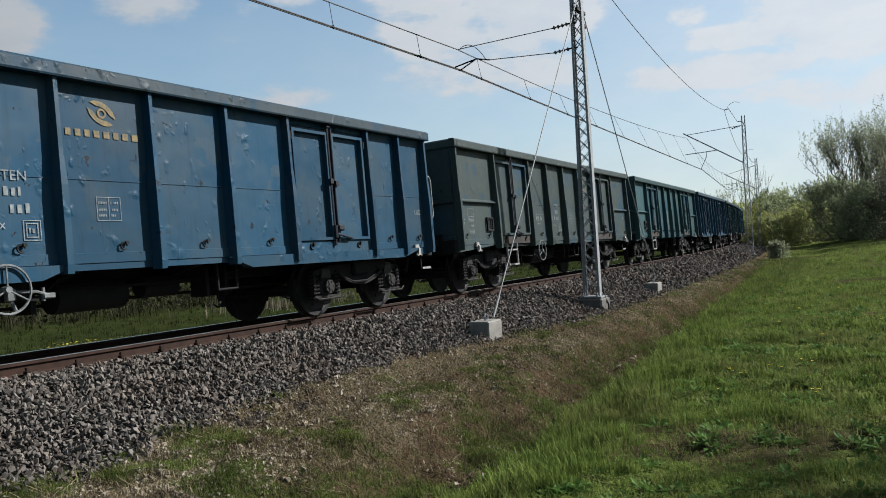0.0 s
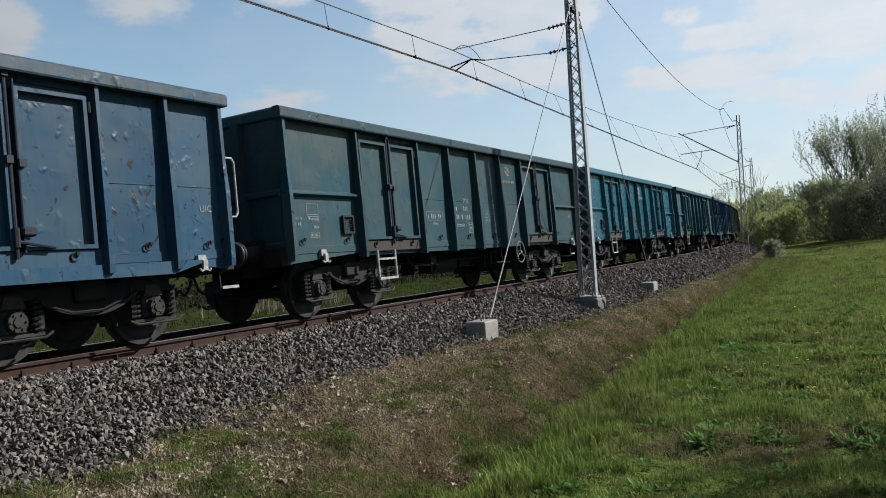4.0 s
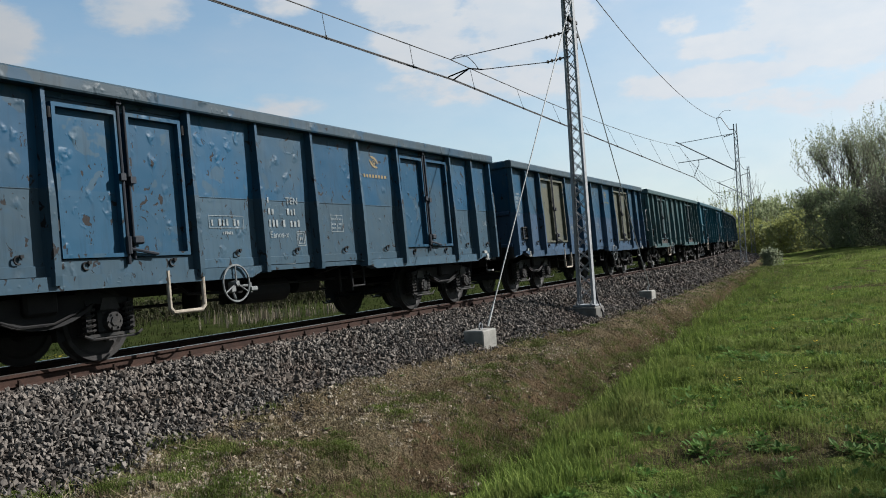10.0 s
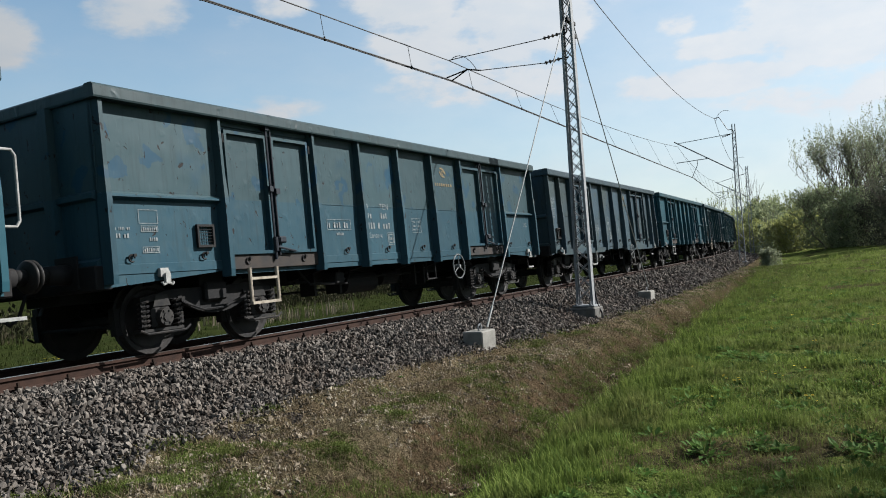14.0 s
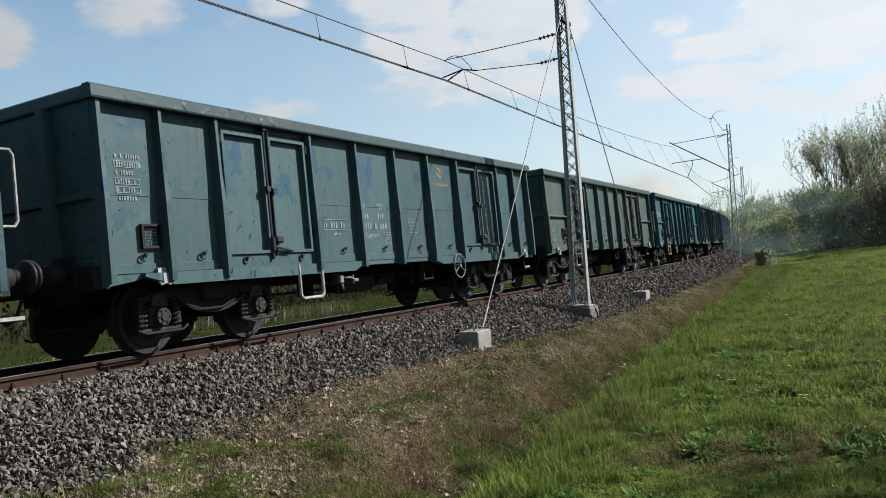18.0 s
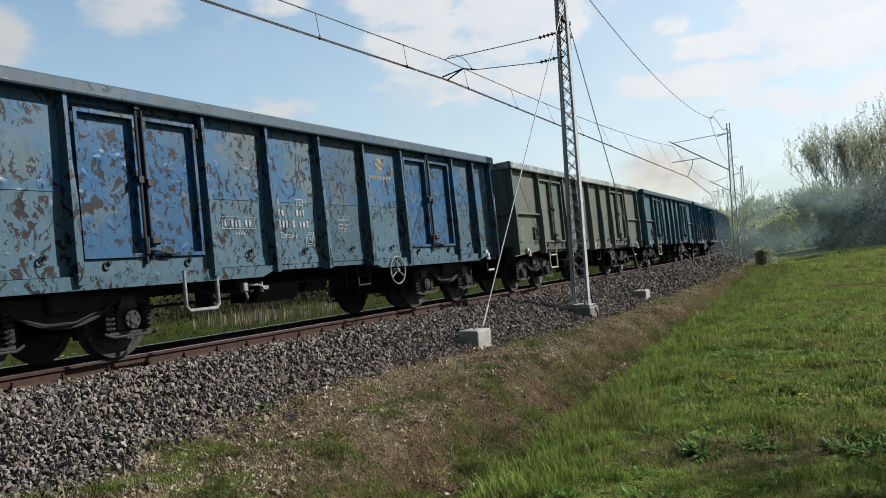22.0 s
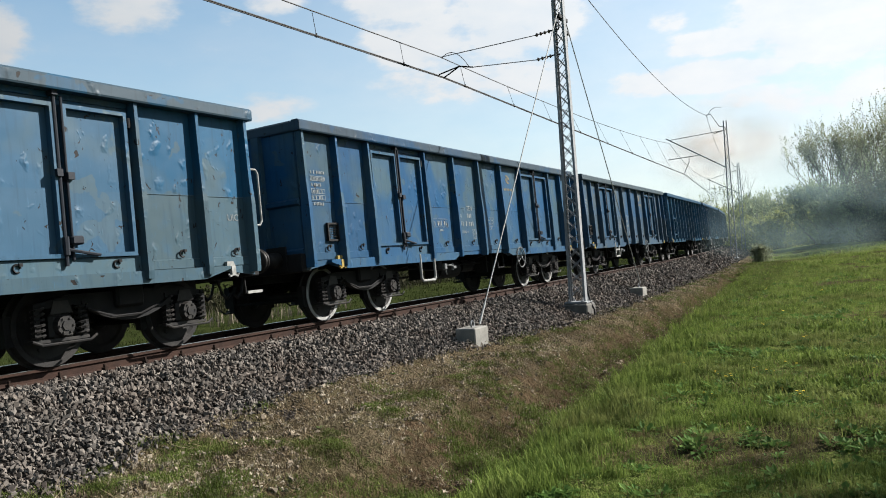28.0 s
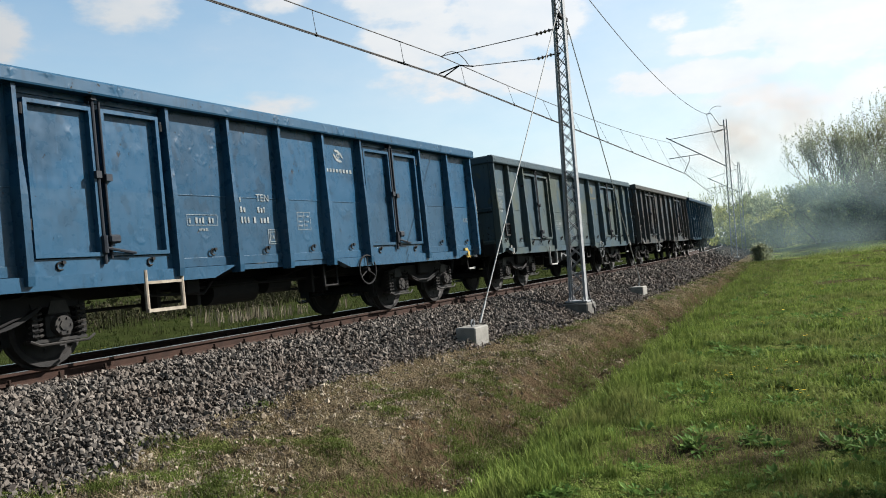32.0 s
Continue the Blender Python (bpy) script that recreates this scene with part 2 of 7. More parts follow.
    for scale, radius, where_at, amount in ((4.8, 0.38, 0.46, 0.115), (9.0, 0.30, 0.53, 0.040)):
        knock = nodes.new("ShaderNodeTexVoronoi")
        knock.inputs["Scale"].default_value = scale
        links.new(low_knock.outputs[0], knock.inputs["Vector"])
        up = nodes.new("ShaderNodeMapRange")
        up.interpolation_type = "SMOOTHSTEP"
        up.inputs["From Min"].default_value, up.inputs["From Max"].default_value = radius, 0.0
        links.new(knock.outputs["Distance"], up.inputs["Value"])
        where = ramp_node(nodes, links, noise_node(nodes, links, vec, 1.7, 2, 0.5), where_at, where_at + 0.06)
        bump = times(nodes, links, times(nodes, links, up.outputs[0], where), amount * dents)
        if height is None:
            height = bump
        else:
            add = nodes.new("ShaderNodeMath")
            links.new(height, add.inputs[0])
            links.new(bump, add.inputs[1])
            height = add.outputs[0]
    for value, weight in ((noise_node(nodes, links, vec, 1.6, 2, 0.45), 0.22), (chip, -0.03)):
        more = nodes.new("ShaderNodeMath")
        more.operation = "MULTIPLY_ADD"
        more.inputs[1].default_value = weight
        links.new(value, more.inputs[0])
        links.new(height, more.inputs[2])
        height = more.outputs[0]
    relief(nodes, links, bsdf, height, 1.0, 0.08)
    return m


def ground_material(name, colours, scale, fine, bump, depth, rough=0.95, clump=0.0):
    m, nodes, links, bsdf = graph(name)
    geo = nodes.new("ShaderNodeNewGeometry")
    vec = geo.outputs["Position"]
    a = noise_node(nodes, links, vec, scale, 5)
    b = noise_node(nodes, links, vec, scale * 4.3, 5)
    c = noise_node(nodes, links, vec, fine, 4, 0.65)
    col = mixed(nodes, links, ramp_node(nodes, links, a, 0.4, 0.6), colours[0], colours[1])
    col = mixed(nodes, links, ramp_node(nodes, links, b, 0.5, 0.7), col, colours[2])
    col = mixed(nodes, links, times(nodes, links, ramp_node(nodes, links, c, 0.5, 0.7), 0.7), col, colours[3])
    links.new(col, bsdf.inputs["Base Color"])
    bsdf.inputs["Roughness"].default_value = rough
    bsdf.inputs["Specular IOR Level"].default_value = 0.0
    # clumps that catch the light on one side
    lump = nodes.new("ShaderNodeMath")
    lump.operation = "MULTIPLY_ADD"
    lump.inputs[1].default_value = clump
    links.new(noise_node(nodes, links, vec, 5.5, 4, 0.6), lump.inputs[0])
    links.new(c, lump.inputs[2])
    relief(nodes, links, bsdf, lump.outputs[0], bump, depth)
    return m


def leafy(name, a, b, c, through_leaf=0.25, rough=0.6):
    """Leaves, blades and petals, varied piece by piece."""
    m, nodes, links, bsdf = graph(name)
    geo = nodes.new("ShaderNodeNewGeometry")
    info = nodes.new("ShaderNodeObjectInfo")
    far = noise_node(nodes, links, geo.outputs["Position"], 0.7, 3)
    col = mixed(nodes, links, geo.outputs["Random Per Island"], a, b)
    col = mixed(nodes, links, ramp_node(nodes, links, far, 0.45, 0.65), col, c)
    spots = noise_node(nodes, links, geo.outputs["Position"], 3.4, 4)
    col = mixed(nodes, links, times(nodes, links, ramp_node(nodes, links, spots, 0.48, 0.60), 0.7), col, tuple(0.5 * v for v in a))
    links.new(col, bsdf.inputs["Base Color"])
    bsdf.inputs["Roughness"].default_value = rough
    bsdf.inputs["Specular IOR Level"].default_value = 0.02
    if through_leaf:
        out = nodes["Material Output"]
        tr, mx = nodes.new("ShaderNodeBsdfTranslucent"), nodes.new("ShaderNodeMixShader")
        links.new(col, tr.inputs["Color"])
        mx.inputs[0].default_value = through_leaf
        links.new(bsdf.outputs[0], mx.inputs[1])
        links.new(tr.outputs[0], mx.inputs[2])
        links.new(mx.outputs[0], out.inputs["Surface"])
    return m


MAT_UNDER = plain("running_gear_black", (0.0065, 0.0068, 0.0075), (0.0115, 0.0108, 0.0105), 0.7, 0.0, 5, 0.3)
MAT_LOCK = plain("dark_blue_black_lock_paint", (0.008, 0.011, 0.016), (0.015, 0.017, 0.021), 0.6, 0.0, 9, 0.2)
MAT_GEAR = plain("grimy_cast_steel", (0.0115, 0.0115, 0.0120), (0.0250, 0.0230, 0.0210), 0.5, 0.0, 8, 0.3)
MAT_TYRE = plain("worn_wheel_steel", (0.012, 0.0118, 0.0118), (0.022, 0.020, 0.019), 0.6, 0.0, 5, 0.2)
MAT_WHITEWALL = plain("white_wheel_rim_paint", (0.23, 0.23, 0.222), (0.15, 0.147, 0.14), 0.6, 0.0, 9)
MAT_RAILHEAD = plain("polished_rail_head", (0.38, 0.36, 0.34), (0.28, 0.26, 0.24), 0.33, 0.9, 9, 0.05)
MAT_RUST = plain("rusty_rail_web", (0.0300, 0.0165, 0.0120), (0.0190, 0.0112, 0.0088), 0.9, 0.0, 7, 0.5)
MAT_CLIP = plain("dark_rusty_rail_clip", (0.014, 0.0091, 0.007), (0.021, 0.0119, 0.0084), 0.9, 0.0, 9, 0.5)
MAT_SLEEPER = plain("weathered_concrete_sleeper", (0.16, 0.144, 0.128), (0.104, 0.092, 0.08), 0.95, 0.0, 5, 0.4)
MAT_CONCRETE = plain("pale_weathered_concrete", (0.176, 0.168, 0.152), (0.12, 0.116, 0.104), 0.95, 0.0, 6, 0.5)
MAT_MASTFOOT = plain("grey_mast_foundation_concrete", (0.104, 0.1, 0.092), (0.068, 0.064, 0.0576), 0.95, 0.0, 6, 0.5)
MAT_STEEL = plain("dull_galvanised_steel", (0.20, 0.205, 0.21), (0.14, 0.145, 0.15), 0.55, 0.0, 9, 0.15)
MAT_WIRE = plain("dark_copper_wire", (0.020, 0.019, 0.018), (0.034, 0.031, 0.028), 0.7, 0.1, 9)
MAT_GUY = plain("pale_steel_guy_rope", (0.26, 0.26, 0.25), (0.20, 0.20, 0.19), 0.6, 0.0, 9)
MAT_INSUL = plain("brown_porcelain", (0.045, 0.028, 0.022), (0.06, 0.04, 0.03), 0.3, 0.0, 9)
MAT_WHITE = plain("chipped_white_paint", (0.230, 0.230, 0.220), (0.130, 0.130, 0.122), 0.6, 0.0, 12)
MAT_CREAM = plain("dirty_cream_paint", (0.225, 0.198, 0.160), (0.140, 0.118, 0.092), 0.6, 0.0, 12)
MAT_YELLOW = plain("worn_yellow_paint", (0.26, 0.185, 0.045), (0.17, 0.12, 0.036), 0.6, 0.0, 12)
MAT_GREY = plain("grey_wheel_paint", (0.130, 0.135, 0.135), (0.070, 0.075, 0.075), 0.6, 0.0, 12)
MAT_MARK = plain("faded_white_lettering", (0.170, 0.185, 0.188), (0.080, 0.095, 0.100), 0.7, 0.0, 14)
MAT_GOLD = plain("faded_yellow_lettering", (0.150, 0.115, 0.058), (0.075, 0.068, 0.050), 0.7, 0.0, 14)
MAT_SILL = plain("rusty_brown_sill_paint", (0.022, 0.021, 0.021), (0.034, 0.028, 0.024), 0.85, 0.0, 4, 0.4)
MAT_SPRAY = plain("white_spray_paint", (0.215, 0.250, 0.225), (0.150, 0.175, 0.160), 0.6, 0.0, 9)


# ---- mesh tools ----
def box(bm, x0, x1, y0, y1, z0, z1):
    v = [bm.verts.new((x, y, z)) for x in (x0, x1) for y in (y0, y1) for z in (z0, z1)]
    for f in ((0, 1, 3, 2), (4, 6, 7, 5), (0, 4, 5, 1), (2, 3, 7, 6), (0, 2, 6, 4), (1, 5, 7, 3)):
        bm.faces.new([v[i] for i in f])
    return v


def soft_box(bm, x0, x1, y0, y1, z0, z1, r=0.01):
    t = bmesh.new()
    box(t, x0, x1, y0, y1, z0, z1)
    bmesh.ops.bevel(t, geom=t.edges[:], offset=r, segments=1, affect="EDGES")
    merge(bm, t)


def merge(bm, t):
    index = {v: bm.verts.new(v.co) for v in t.verts}
    for f in t.faces:
        bm.faces.new([index[v] for v in f.verts])
    t.free()


def rod(bm, p, q, r, n=8, r2=None, caps=True):
    p, q = Vector(p), Vector(q)
    r2 = r if r2 is None else r2
    m = (q - p).to_track_quat("Z", "Y").to_matrix()
    rings = []
    for c, rad in ((p, r), (q, r2)):
        rings.append([bm.verts.new(c + m @ Vector((math.cos(a) * rad, math.sin(a) * rad, 0))) for a in (2 * math.pi * i / n for i in range(n))])
    for i in range(n):
        bm.faces.new((rings[0][i], rings[0][(i + 1) % n], rings[1][(i + 1) % n], rings[1][i]))
    if caps:
        bm.faces.new(rings[0][::-1])
        bm.faces.new(rings[1])


def bent(bm, pts, r, n=6):
    """One bent tube through the points."""
    pts = [Vector(p) for p in pts]
    ways = [(q - p).normalized() for p, q in zip(pts, pts[1:])]
    side = ways[0].orthogonal().normalized()
    rings = []
    for i, p in enumerate(pts):
        a, b = ways[max(i - 1, 0)], ways[min(i, len(ways) - 1)]
        d = a + b if (a + b).length > 0.05 else b
        d = d.normalized()
        side = (side - d * side.dot(d)).normalized()
        up = d.cross(side)
        rings.append([bm.verts.new(p + (side * math.cos(t) + up * math.sin(t)) * r) for t in (2 * math.pi * k / n for k in range(n))])
    for u, v in zip(rings, rings[1:]):
        for k in range(n):
            bm.faces.new((u[k], u[(k + 1) % n], v[(k + 1) % n], v[k]))
    bm.faces.new(rings[0][::-1])
    bm.faces.new(rings[-1])


def prism(bm, pts, y0, y1, plane="xz"):
    """A flat outline in x and z (or y and z), made thick."""
    def place(u, v, w):
        return (u, w, v) if plane == "xz" else (w, u, v)
    a = [bm.verts.new(place(u, v, y0)) for u, v in pts]
    b = [bm.verts.new(place(u, v, y1)) for u, v in pts]
    n = len(pts)
    for i in range(n):
        bm.faces.new((a[i], a[(i + 1) % n], b[(i + 1) % n], b[i]))
    bm.faces.new(a[::-1])
    bm.faces.new(b)


def torus(bm, centre, r, tube, axis="y", n=24, k=6, arc=1.0):
    c = Vector(centre)
    rings = []
    count = n if arc >= 1 else n + 1
    for i in range(count):
        a = 2 * math.pi * arc * i / n
        out = Vector((math.cos(a), 0, math.sin(a))) if axis == "y" else Vector((0, math.cos(a), math.sin(a)))
        side = Vector((0, 1, 0)) if axis == "y" else Vector((1, 0, 0))
        rings.append([bm.verts.new(c + out * (r + tube * math.cos(b)) + side * (tube * math.sin(b))) for b in (2 * math.pi * j / k for j in range(k))])
    for i in range(n):
        p, q = rings[i], rings[(i + 1) % count]
        for j in range(k):
            bm.faces.new((p[j], q[j], q[(j + 1) % k], p[(j + 1) % k]))


def spin(bm, profile, n=24):
    """A body turned about the y axis; profile in (y, radius)."""
    rings = [[bm.verts.new((math.cos(a) * r, y, math.sin(a) * r)) for a in (2 * math.pi * i / n for i in range(n))] for y, r in profile]
    for p, q in zip(rings, rings[1:]):
        for i in range(n):
            bm.faces.new((p[i], q[i], q[(i + 1) % n], p[(i + 1) % n]))
    bm.faces.new(rings[0])
    bm.faces.new(rings[-1][::-1])


def mesh_of(name, bm, material, smooth=False):
    bmesh.ops.recalc_face_normals(bm, faces=bm.faces[:])
    me = bpy.data.meshes.new(name)
    bm.to_mesh(me)
    bm.free()
    if material:
        me.materials.append(material)
    if smooth:
        me.shade_smooth()
    return me


def part(name, bm, material, parent=None, label="", smooth=False, at=None):
    return put(name, mesh_of(name, bm, material, smooth), parent, at, label)


def put(name, me, parent=None, at=None, label="", material=None):
    """An object on a mesh that alike pieces share."""
    ob = new(name, me)
    if parent:
        ob.parent = parent
    if at is not None:
        ob.matrix_basis = at if isinstance(at, Matrix) else Matrix.Translation(at)
    if label:
        ob["label"] = label
    if material:
        ob.material_slots[0].link, ob.material_slots[0].material = "OBJECT", material
    return ob


MESHES = {}


def shared(key, make, material=None, smooth=False):
    if key not in MESHES:
        bm = bmesh.new()
        make(bm)
        MESHES[key] = mesh_of(key.split(":")[0], bm, material, smooth)
    return MESHES[key]


def word_mesh(words, size, material):
    """Lettering with the built-in font, lying in x and z, facing -y."""
    key = "lettering:%s:%s:%s" % (words, size, material.name)
    if key not in MESHES:
        cu = bpy.data.curves.new("lettering", "FONT")
        cu.body, cu.size, cu.resolution_u, cu.align_x = words, size, 3, "LEFT"
        tmp = bpy.data.objects.new("lettering", cu)
        scene.collection.objects.link(tmp)
        me = bpy.data.meshes.new_from_object(tmp.evaluated_get(bpy.context.evaluated_depsgraph_get()))
        me.transform(Matrix.Rotation(math.pi / 2, 4, "X"))
        me.materials.clear()
        me.materials.append(material)
        bpy.data.objects.remove(tmp)
        bpy.data.curves.remove(cu)
        MESHES[key] = me
    return MESHES[key]


# ---- the ground: one sheet, with the bed of the track and the ditch ----
def smooth_step(a, b, x):
    x = min(1.0, max(0.0, (x - a) / (b - a)))
    return x * x * (3 - 2 * x)


PROFILE = [(-60, -0.45), (-12, -0.5), (-6, -0.62), (-3.1, -0.62), (-1.8, -0.42), (1.85, -0.44), (2.4, -0.54), (3.1, -0.66), (4.3, -0.71), (4.75, -0.80),
           (5.25, -1.10), (5.7, -1.18), (6.1, -1.12), (6.6, -0.78), (7.1, -0.62), (8.5, -0.56), (30, -0.5), (80, -0.45)]


def along(rows, s):
    """A value that changes evenly between the places named along the track."""
    return float(np.interp(s, [a for a, _ in rows], [b for _, b in rows]))


BALLAST_EDGE = [(0, 3.09), (3.7, 3.09), (4.0, 3.16), (4.9, 3.03), (6.3, 2.78), (7.5, 2.77), (9.1, 2.72), (11.0, 2.88), (14.1, 3.03), (18.0, 3.19), (40, 3.1)]
DITCH_SHIFT = [(5, 0.0), (8, 0.22), (12, 0.5), (19.5, 1.1), (30, 1.6), (60, 1.8)]


def bank_place(x, y):
    """s and off of a place on the ground, where off follows the ditch as it draws nearer the track."""
    s, off = rail_place(x, y)
    return s, off + along(DITCH_SHIFT, s) * smooth_step(3.0, 4.8, off)


def bed_height(off):
    a = abs(off)
    tilt = math.sin(CANT) * max(-1.9, min(1.9, off))
    if a < 1.75:
        return -0.195 + tilt
    return max(-0.195 + tilt - (a - 1.75) * 0.38, -0.75)


def far_rise(x, y, off):
    """The meadow climbs gently toward the trees."""
    return 0.38 * smooth_step(24, 58, math.hypot(x, y)) * smooth_step(7, 14, off)


def ground_height(x, y):
    s, off = bank_place(x, y)
    off += 0.12 * noise.noise(Vector((x * 0.6, y * 0.6, 3))) * (2.6 < off < 12)
    z = PROFILE[-1][1] if off > 0 else PROFILE[0][1]
    for (a, za), (b, zb) in zip(PROFILE, PROFILE[1:]):
        if a <= off < b:
            k = (off - a) / (b - a)
            z = za + (zb - za) * k
            break
    if 3.0 < off < 9:
        k = smooth_step(30, 46, math.hypot(x, y))
        z = z * (1 - k) - 0.62 * k
    z += far_rise(x, y, off)
    if 2.0 < off < 3.6:
        # soil has crept over the foot of the crushed stone
        z = z + (max(z, bed_height(off) + 0.035) - z) * smooth_step(-0.12, 0.16, off - along(BALLAST_EDGE, s) - 0.15 * noise.noise(Vector((s * 1.3, 0, 2))))
    if off > 2.9 or off < -3.2:
        near = math.hypot(x, y) < 60
        z += 0.05 * noise.noise(Vector((x * 0.9, y * 0.9, 0)))
        if near and 3.0 < off < 6.3:
            z += (0.06 + 0.05 * (off > 4.6)) * noise.noise(Vector((x * 3.3, y * 3.3, 15))) + 0.02 * noise.noise(Vector((x * 9, y * 9, 3)))
        if near:
            z += 0.045 * noise.noise(Vector((x * 2.7, y * 2.7, 5))) + 0.03 * noise.noise(Vector((x * 7.5, y * 7.5, 8)))
    return z


def spread_axis(lo, hi, step, far, grow_down, grow_up):
    """Even steps from lo to hi, then ever longer ones out to far on both sides."""
    mid = [lo + step * i for i in range(int((hi - lo) / step) + 1)]
    up, d = [mid[-1]], step
    while up[-1] < far:
        d = min(d * (grow_up if up[-1] < 95 else 1.14), 120)
        up.append(up[-1] + d)
    down, d = [mid[0]], step
    while down[-1] > -far:
        d = min(d * grow_down, 120)
        down.append(down[-1] - d)
    return down[:0:-1] + mid + up[1:]


def bare_soil(x, y):
    """Above nought where the turf is thin."""
    return noise.noise(Vector((x * 0.55, y * 0.55, 61))) + 0.45 * noise.noise(Vector((x * 1.9, y * 1.9, 23))) - 0.12 + 0.45 * math.exp(-((x - 1.92) ** 2 + (y - 5.60) ** 2) / 0.5)


def build_ground():
    xs, ys = spread_axis(-7, 11, 0.13, 1500, 1.08, 1.042), spread_axis(2.6, 24, 0.13, 1500, 1.055, 1.038)
    verts = [(x, y, ground_height(x, y)) for y in ys for x in xs]
    nx = len(xs)
    faces = [(j * nx + i, j * nx + i + 1, (j + 1) * nx + i + 1, (j + 1) * nx + i) for j in range(len(ys) - 1) for i in range(nx - 1)]
    me = bpy.data.meshes.new("ground")
    me.from_pydata(verts, [], faces)
    me.shade_smooth()
    kinds = (MAT_GRASSLAND, MAT_BERM, MAT_BEDFLOOR, MAT_SLOPE, MAT_SOIL, MAT_FARTURF)
    for m in kinds:
        me.materials.append(m)
    pick = np.zeros(len(faces), dtype=np.int32)
    for k, f in enumerate(faces):
        x, y, _ = verts[f[0]]
        _, off = bank_place(x, y)
        off += 0.35 * noise.noise(Vector((x * 0.8, y * 0.8, 7))) + 0.2 * noise.noise(Vector((x * 2.5, y * 2.5, 2)))
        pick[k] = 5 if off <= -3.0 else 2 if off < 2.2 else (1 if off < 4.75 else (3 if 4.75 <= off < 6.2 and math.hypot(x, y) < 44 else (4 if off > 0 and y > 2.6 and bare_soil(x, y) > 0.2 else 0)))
    me.polygons.foreach_set("material_index", pick)
    return tagged(new("ground", me), "spring meadow with a grassy ditch beside a stony railway bank", "ground", kind="structure")


MAT_GRASSLAND = ground_material("meadow_turf", ((0.056, 0.078, 0.018), (0.076, 0.094, 0.025), (0.038, 0.050, 0.014), (0.078, 0.072, 0.032)), 0.5, 22, 1.0, 0.05, clump=3.0)
MAT_BERM = ground_material("dry_stony_bank", ((0.100, 0.078, 0.048), (0.066, 0.050, 0.031), (0.044, 0.044, 0.018), (0.014, 0.012, 0.008)), 0.9, 30, 1.0, 0.09, clump=2.5)
MAT_SLOPE = ground_material("dark_reddish_earth", ((0.052, 0.036, 0.022), (0.036, 0.028, 0.016), (0.03123, 0.03802, 0.01222), (0.01222, 0.009506, 0.006111)), 1.4, 16, 1.0, 0.08)
# darker copy of the turf: the train's shade put into its colour
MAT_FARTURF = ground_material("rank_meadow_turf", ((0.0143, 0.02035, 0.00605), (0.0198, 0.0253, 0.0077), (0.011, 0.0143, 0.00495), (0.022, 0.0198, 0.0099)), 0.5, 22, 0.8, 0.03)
MAT_SOIL = ground_material("thin_turf_on_soil", ((0.0432, 0.03744, 0.02016), (0.03024, 0.03312, 0.01224), (0.054, 0.0432, 0.02592), (0.01728, 0.01512, 0.00936)), 1.2, 26, 1.0, 0.04)
MAT_BEDFLOOR = ground_material("dark_grit_under_ballast", ((0.12, 0.11, 0.10), (0.09, 0.08, 0.075), (0.14, 0.12, 0.11), (0.05, 0.045, 0.04)), 2.0, 40, 0.9, 0.03)
ground = build_ground()


# ---- the ballast bed ----
def build_bed():
    offs = [-3.3, -2.9, -2.4, -1.75, -1.2, -0.4, 0.4, 1.2, 1.75, 2.1, 2.4, 2.7, 3.0, 3.3]
    ss = [-520 + 10 * i for i in range(51)] + [-10 + 0.5 * i for i in range(1, 181)] + [80 + 6 * i for i in range(1, 83)]
    verts, faces = [], []
    for s in ss:
        for o in offs:
            p = track(s, o + 0.08 * noise.noise(Vector((s, o * 3, 1))))
            verts.append((p.x, p.y, bed_height(o) + 0.02 * noise.noise(Vector((s * 2, o * 3, 4)))))
    n = len(offs)
    for j in range(len(ss) - 1):
        for i in range(n - 1):
            faces.append((j * n + i, j * n + i + 1, (j + 1) * n + i + 1, (j + 1) * n + i))
    me = bpy.data.meshes.new("ballast_bed")
    me.from_pydata(verts, [], faces)
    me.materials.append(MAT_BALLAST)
    return tagged(new("ballast_bed", me), "bed of grey crushed stone under the curved track", "ballast", kind="structure")


def ballast_material():
    m, nodes, links, bsdf = graph("crushed_stone_bed")
    geo = nodes.new("ShaderNodeNewGeometry")
    vor = nodes.new("ShaderNodeTexVoronoi")
    vor.inputs["Scale"].default_value = 22.0
    links.new(geo.outputs["Position"], vor.inputs["Vector"])
    sep = nodes.new("ShaderNodeSeparateColor")
    links.new(vor.outputs["Color"], sep.inputs[0])
    # bed and cell edges kept dark: shade between stones put into the colour
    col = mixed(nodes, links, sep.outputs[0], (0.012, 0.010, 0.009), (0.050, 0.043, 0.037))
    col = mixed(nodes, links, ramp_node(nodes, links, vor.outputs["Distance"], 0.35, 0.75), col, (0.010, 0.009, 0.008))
    links.new(col, bsdf.inputs["Base Color"])
    bsdf.inputs["Roughness"].default_value = 0.9
    bsdf.inputs["Specular IOR Level"].default_value = 0.0
    b = nodes.new("ShaderNodeBump")
    b.invert = True
    b.inputs["Strength"].default_value, b.inputs["Distance"].default_value = 1.0, 0.05
    links.new(vor.outputs["Distance"], b.inputs["Height"])
    links.new(b.outputs[0], bsdf.inputs["Normal"])
    return m


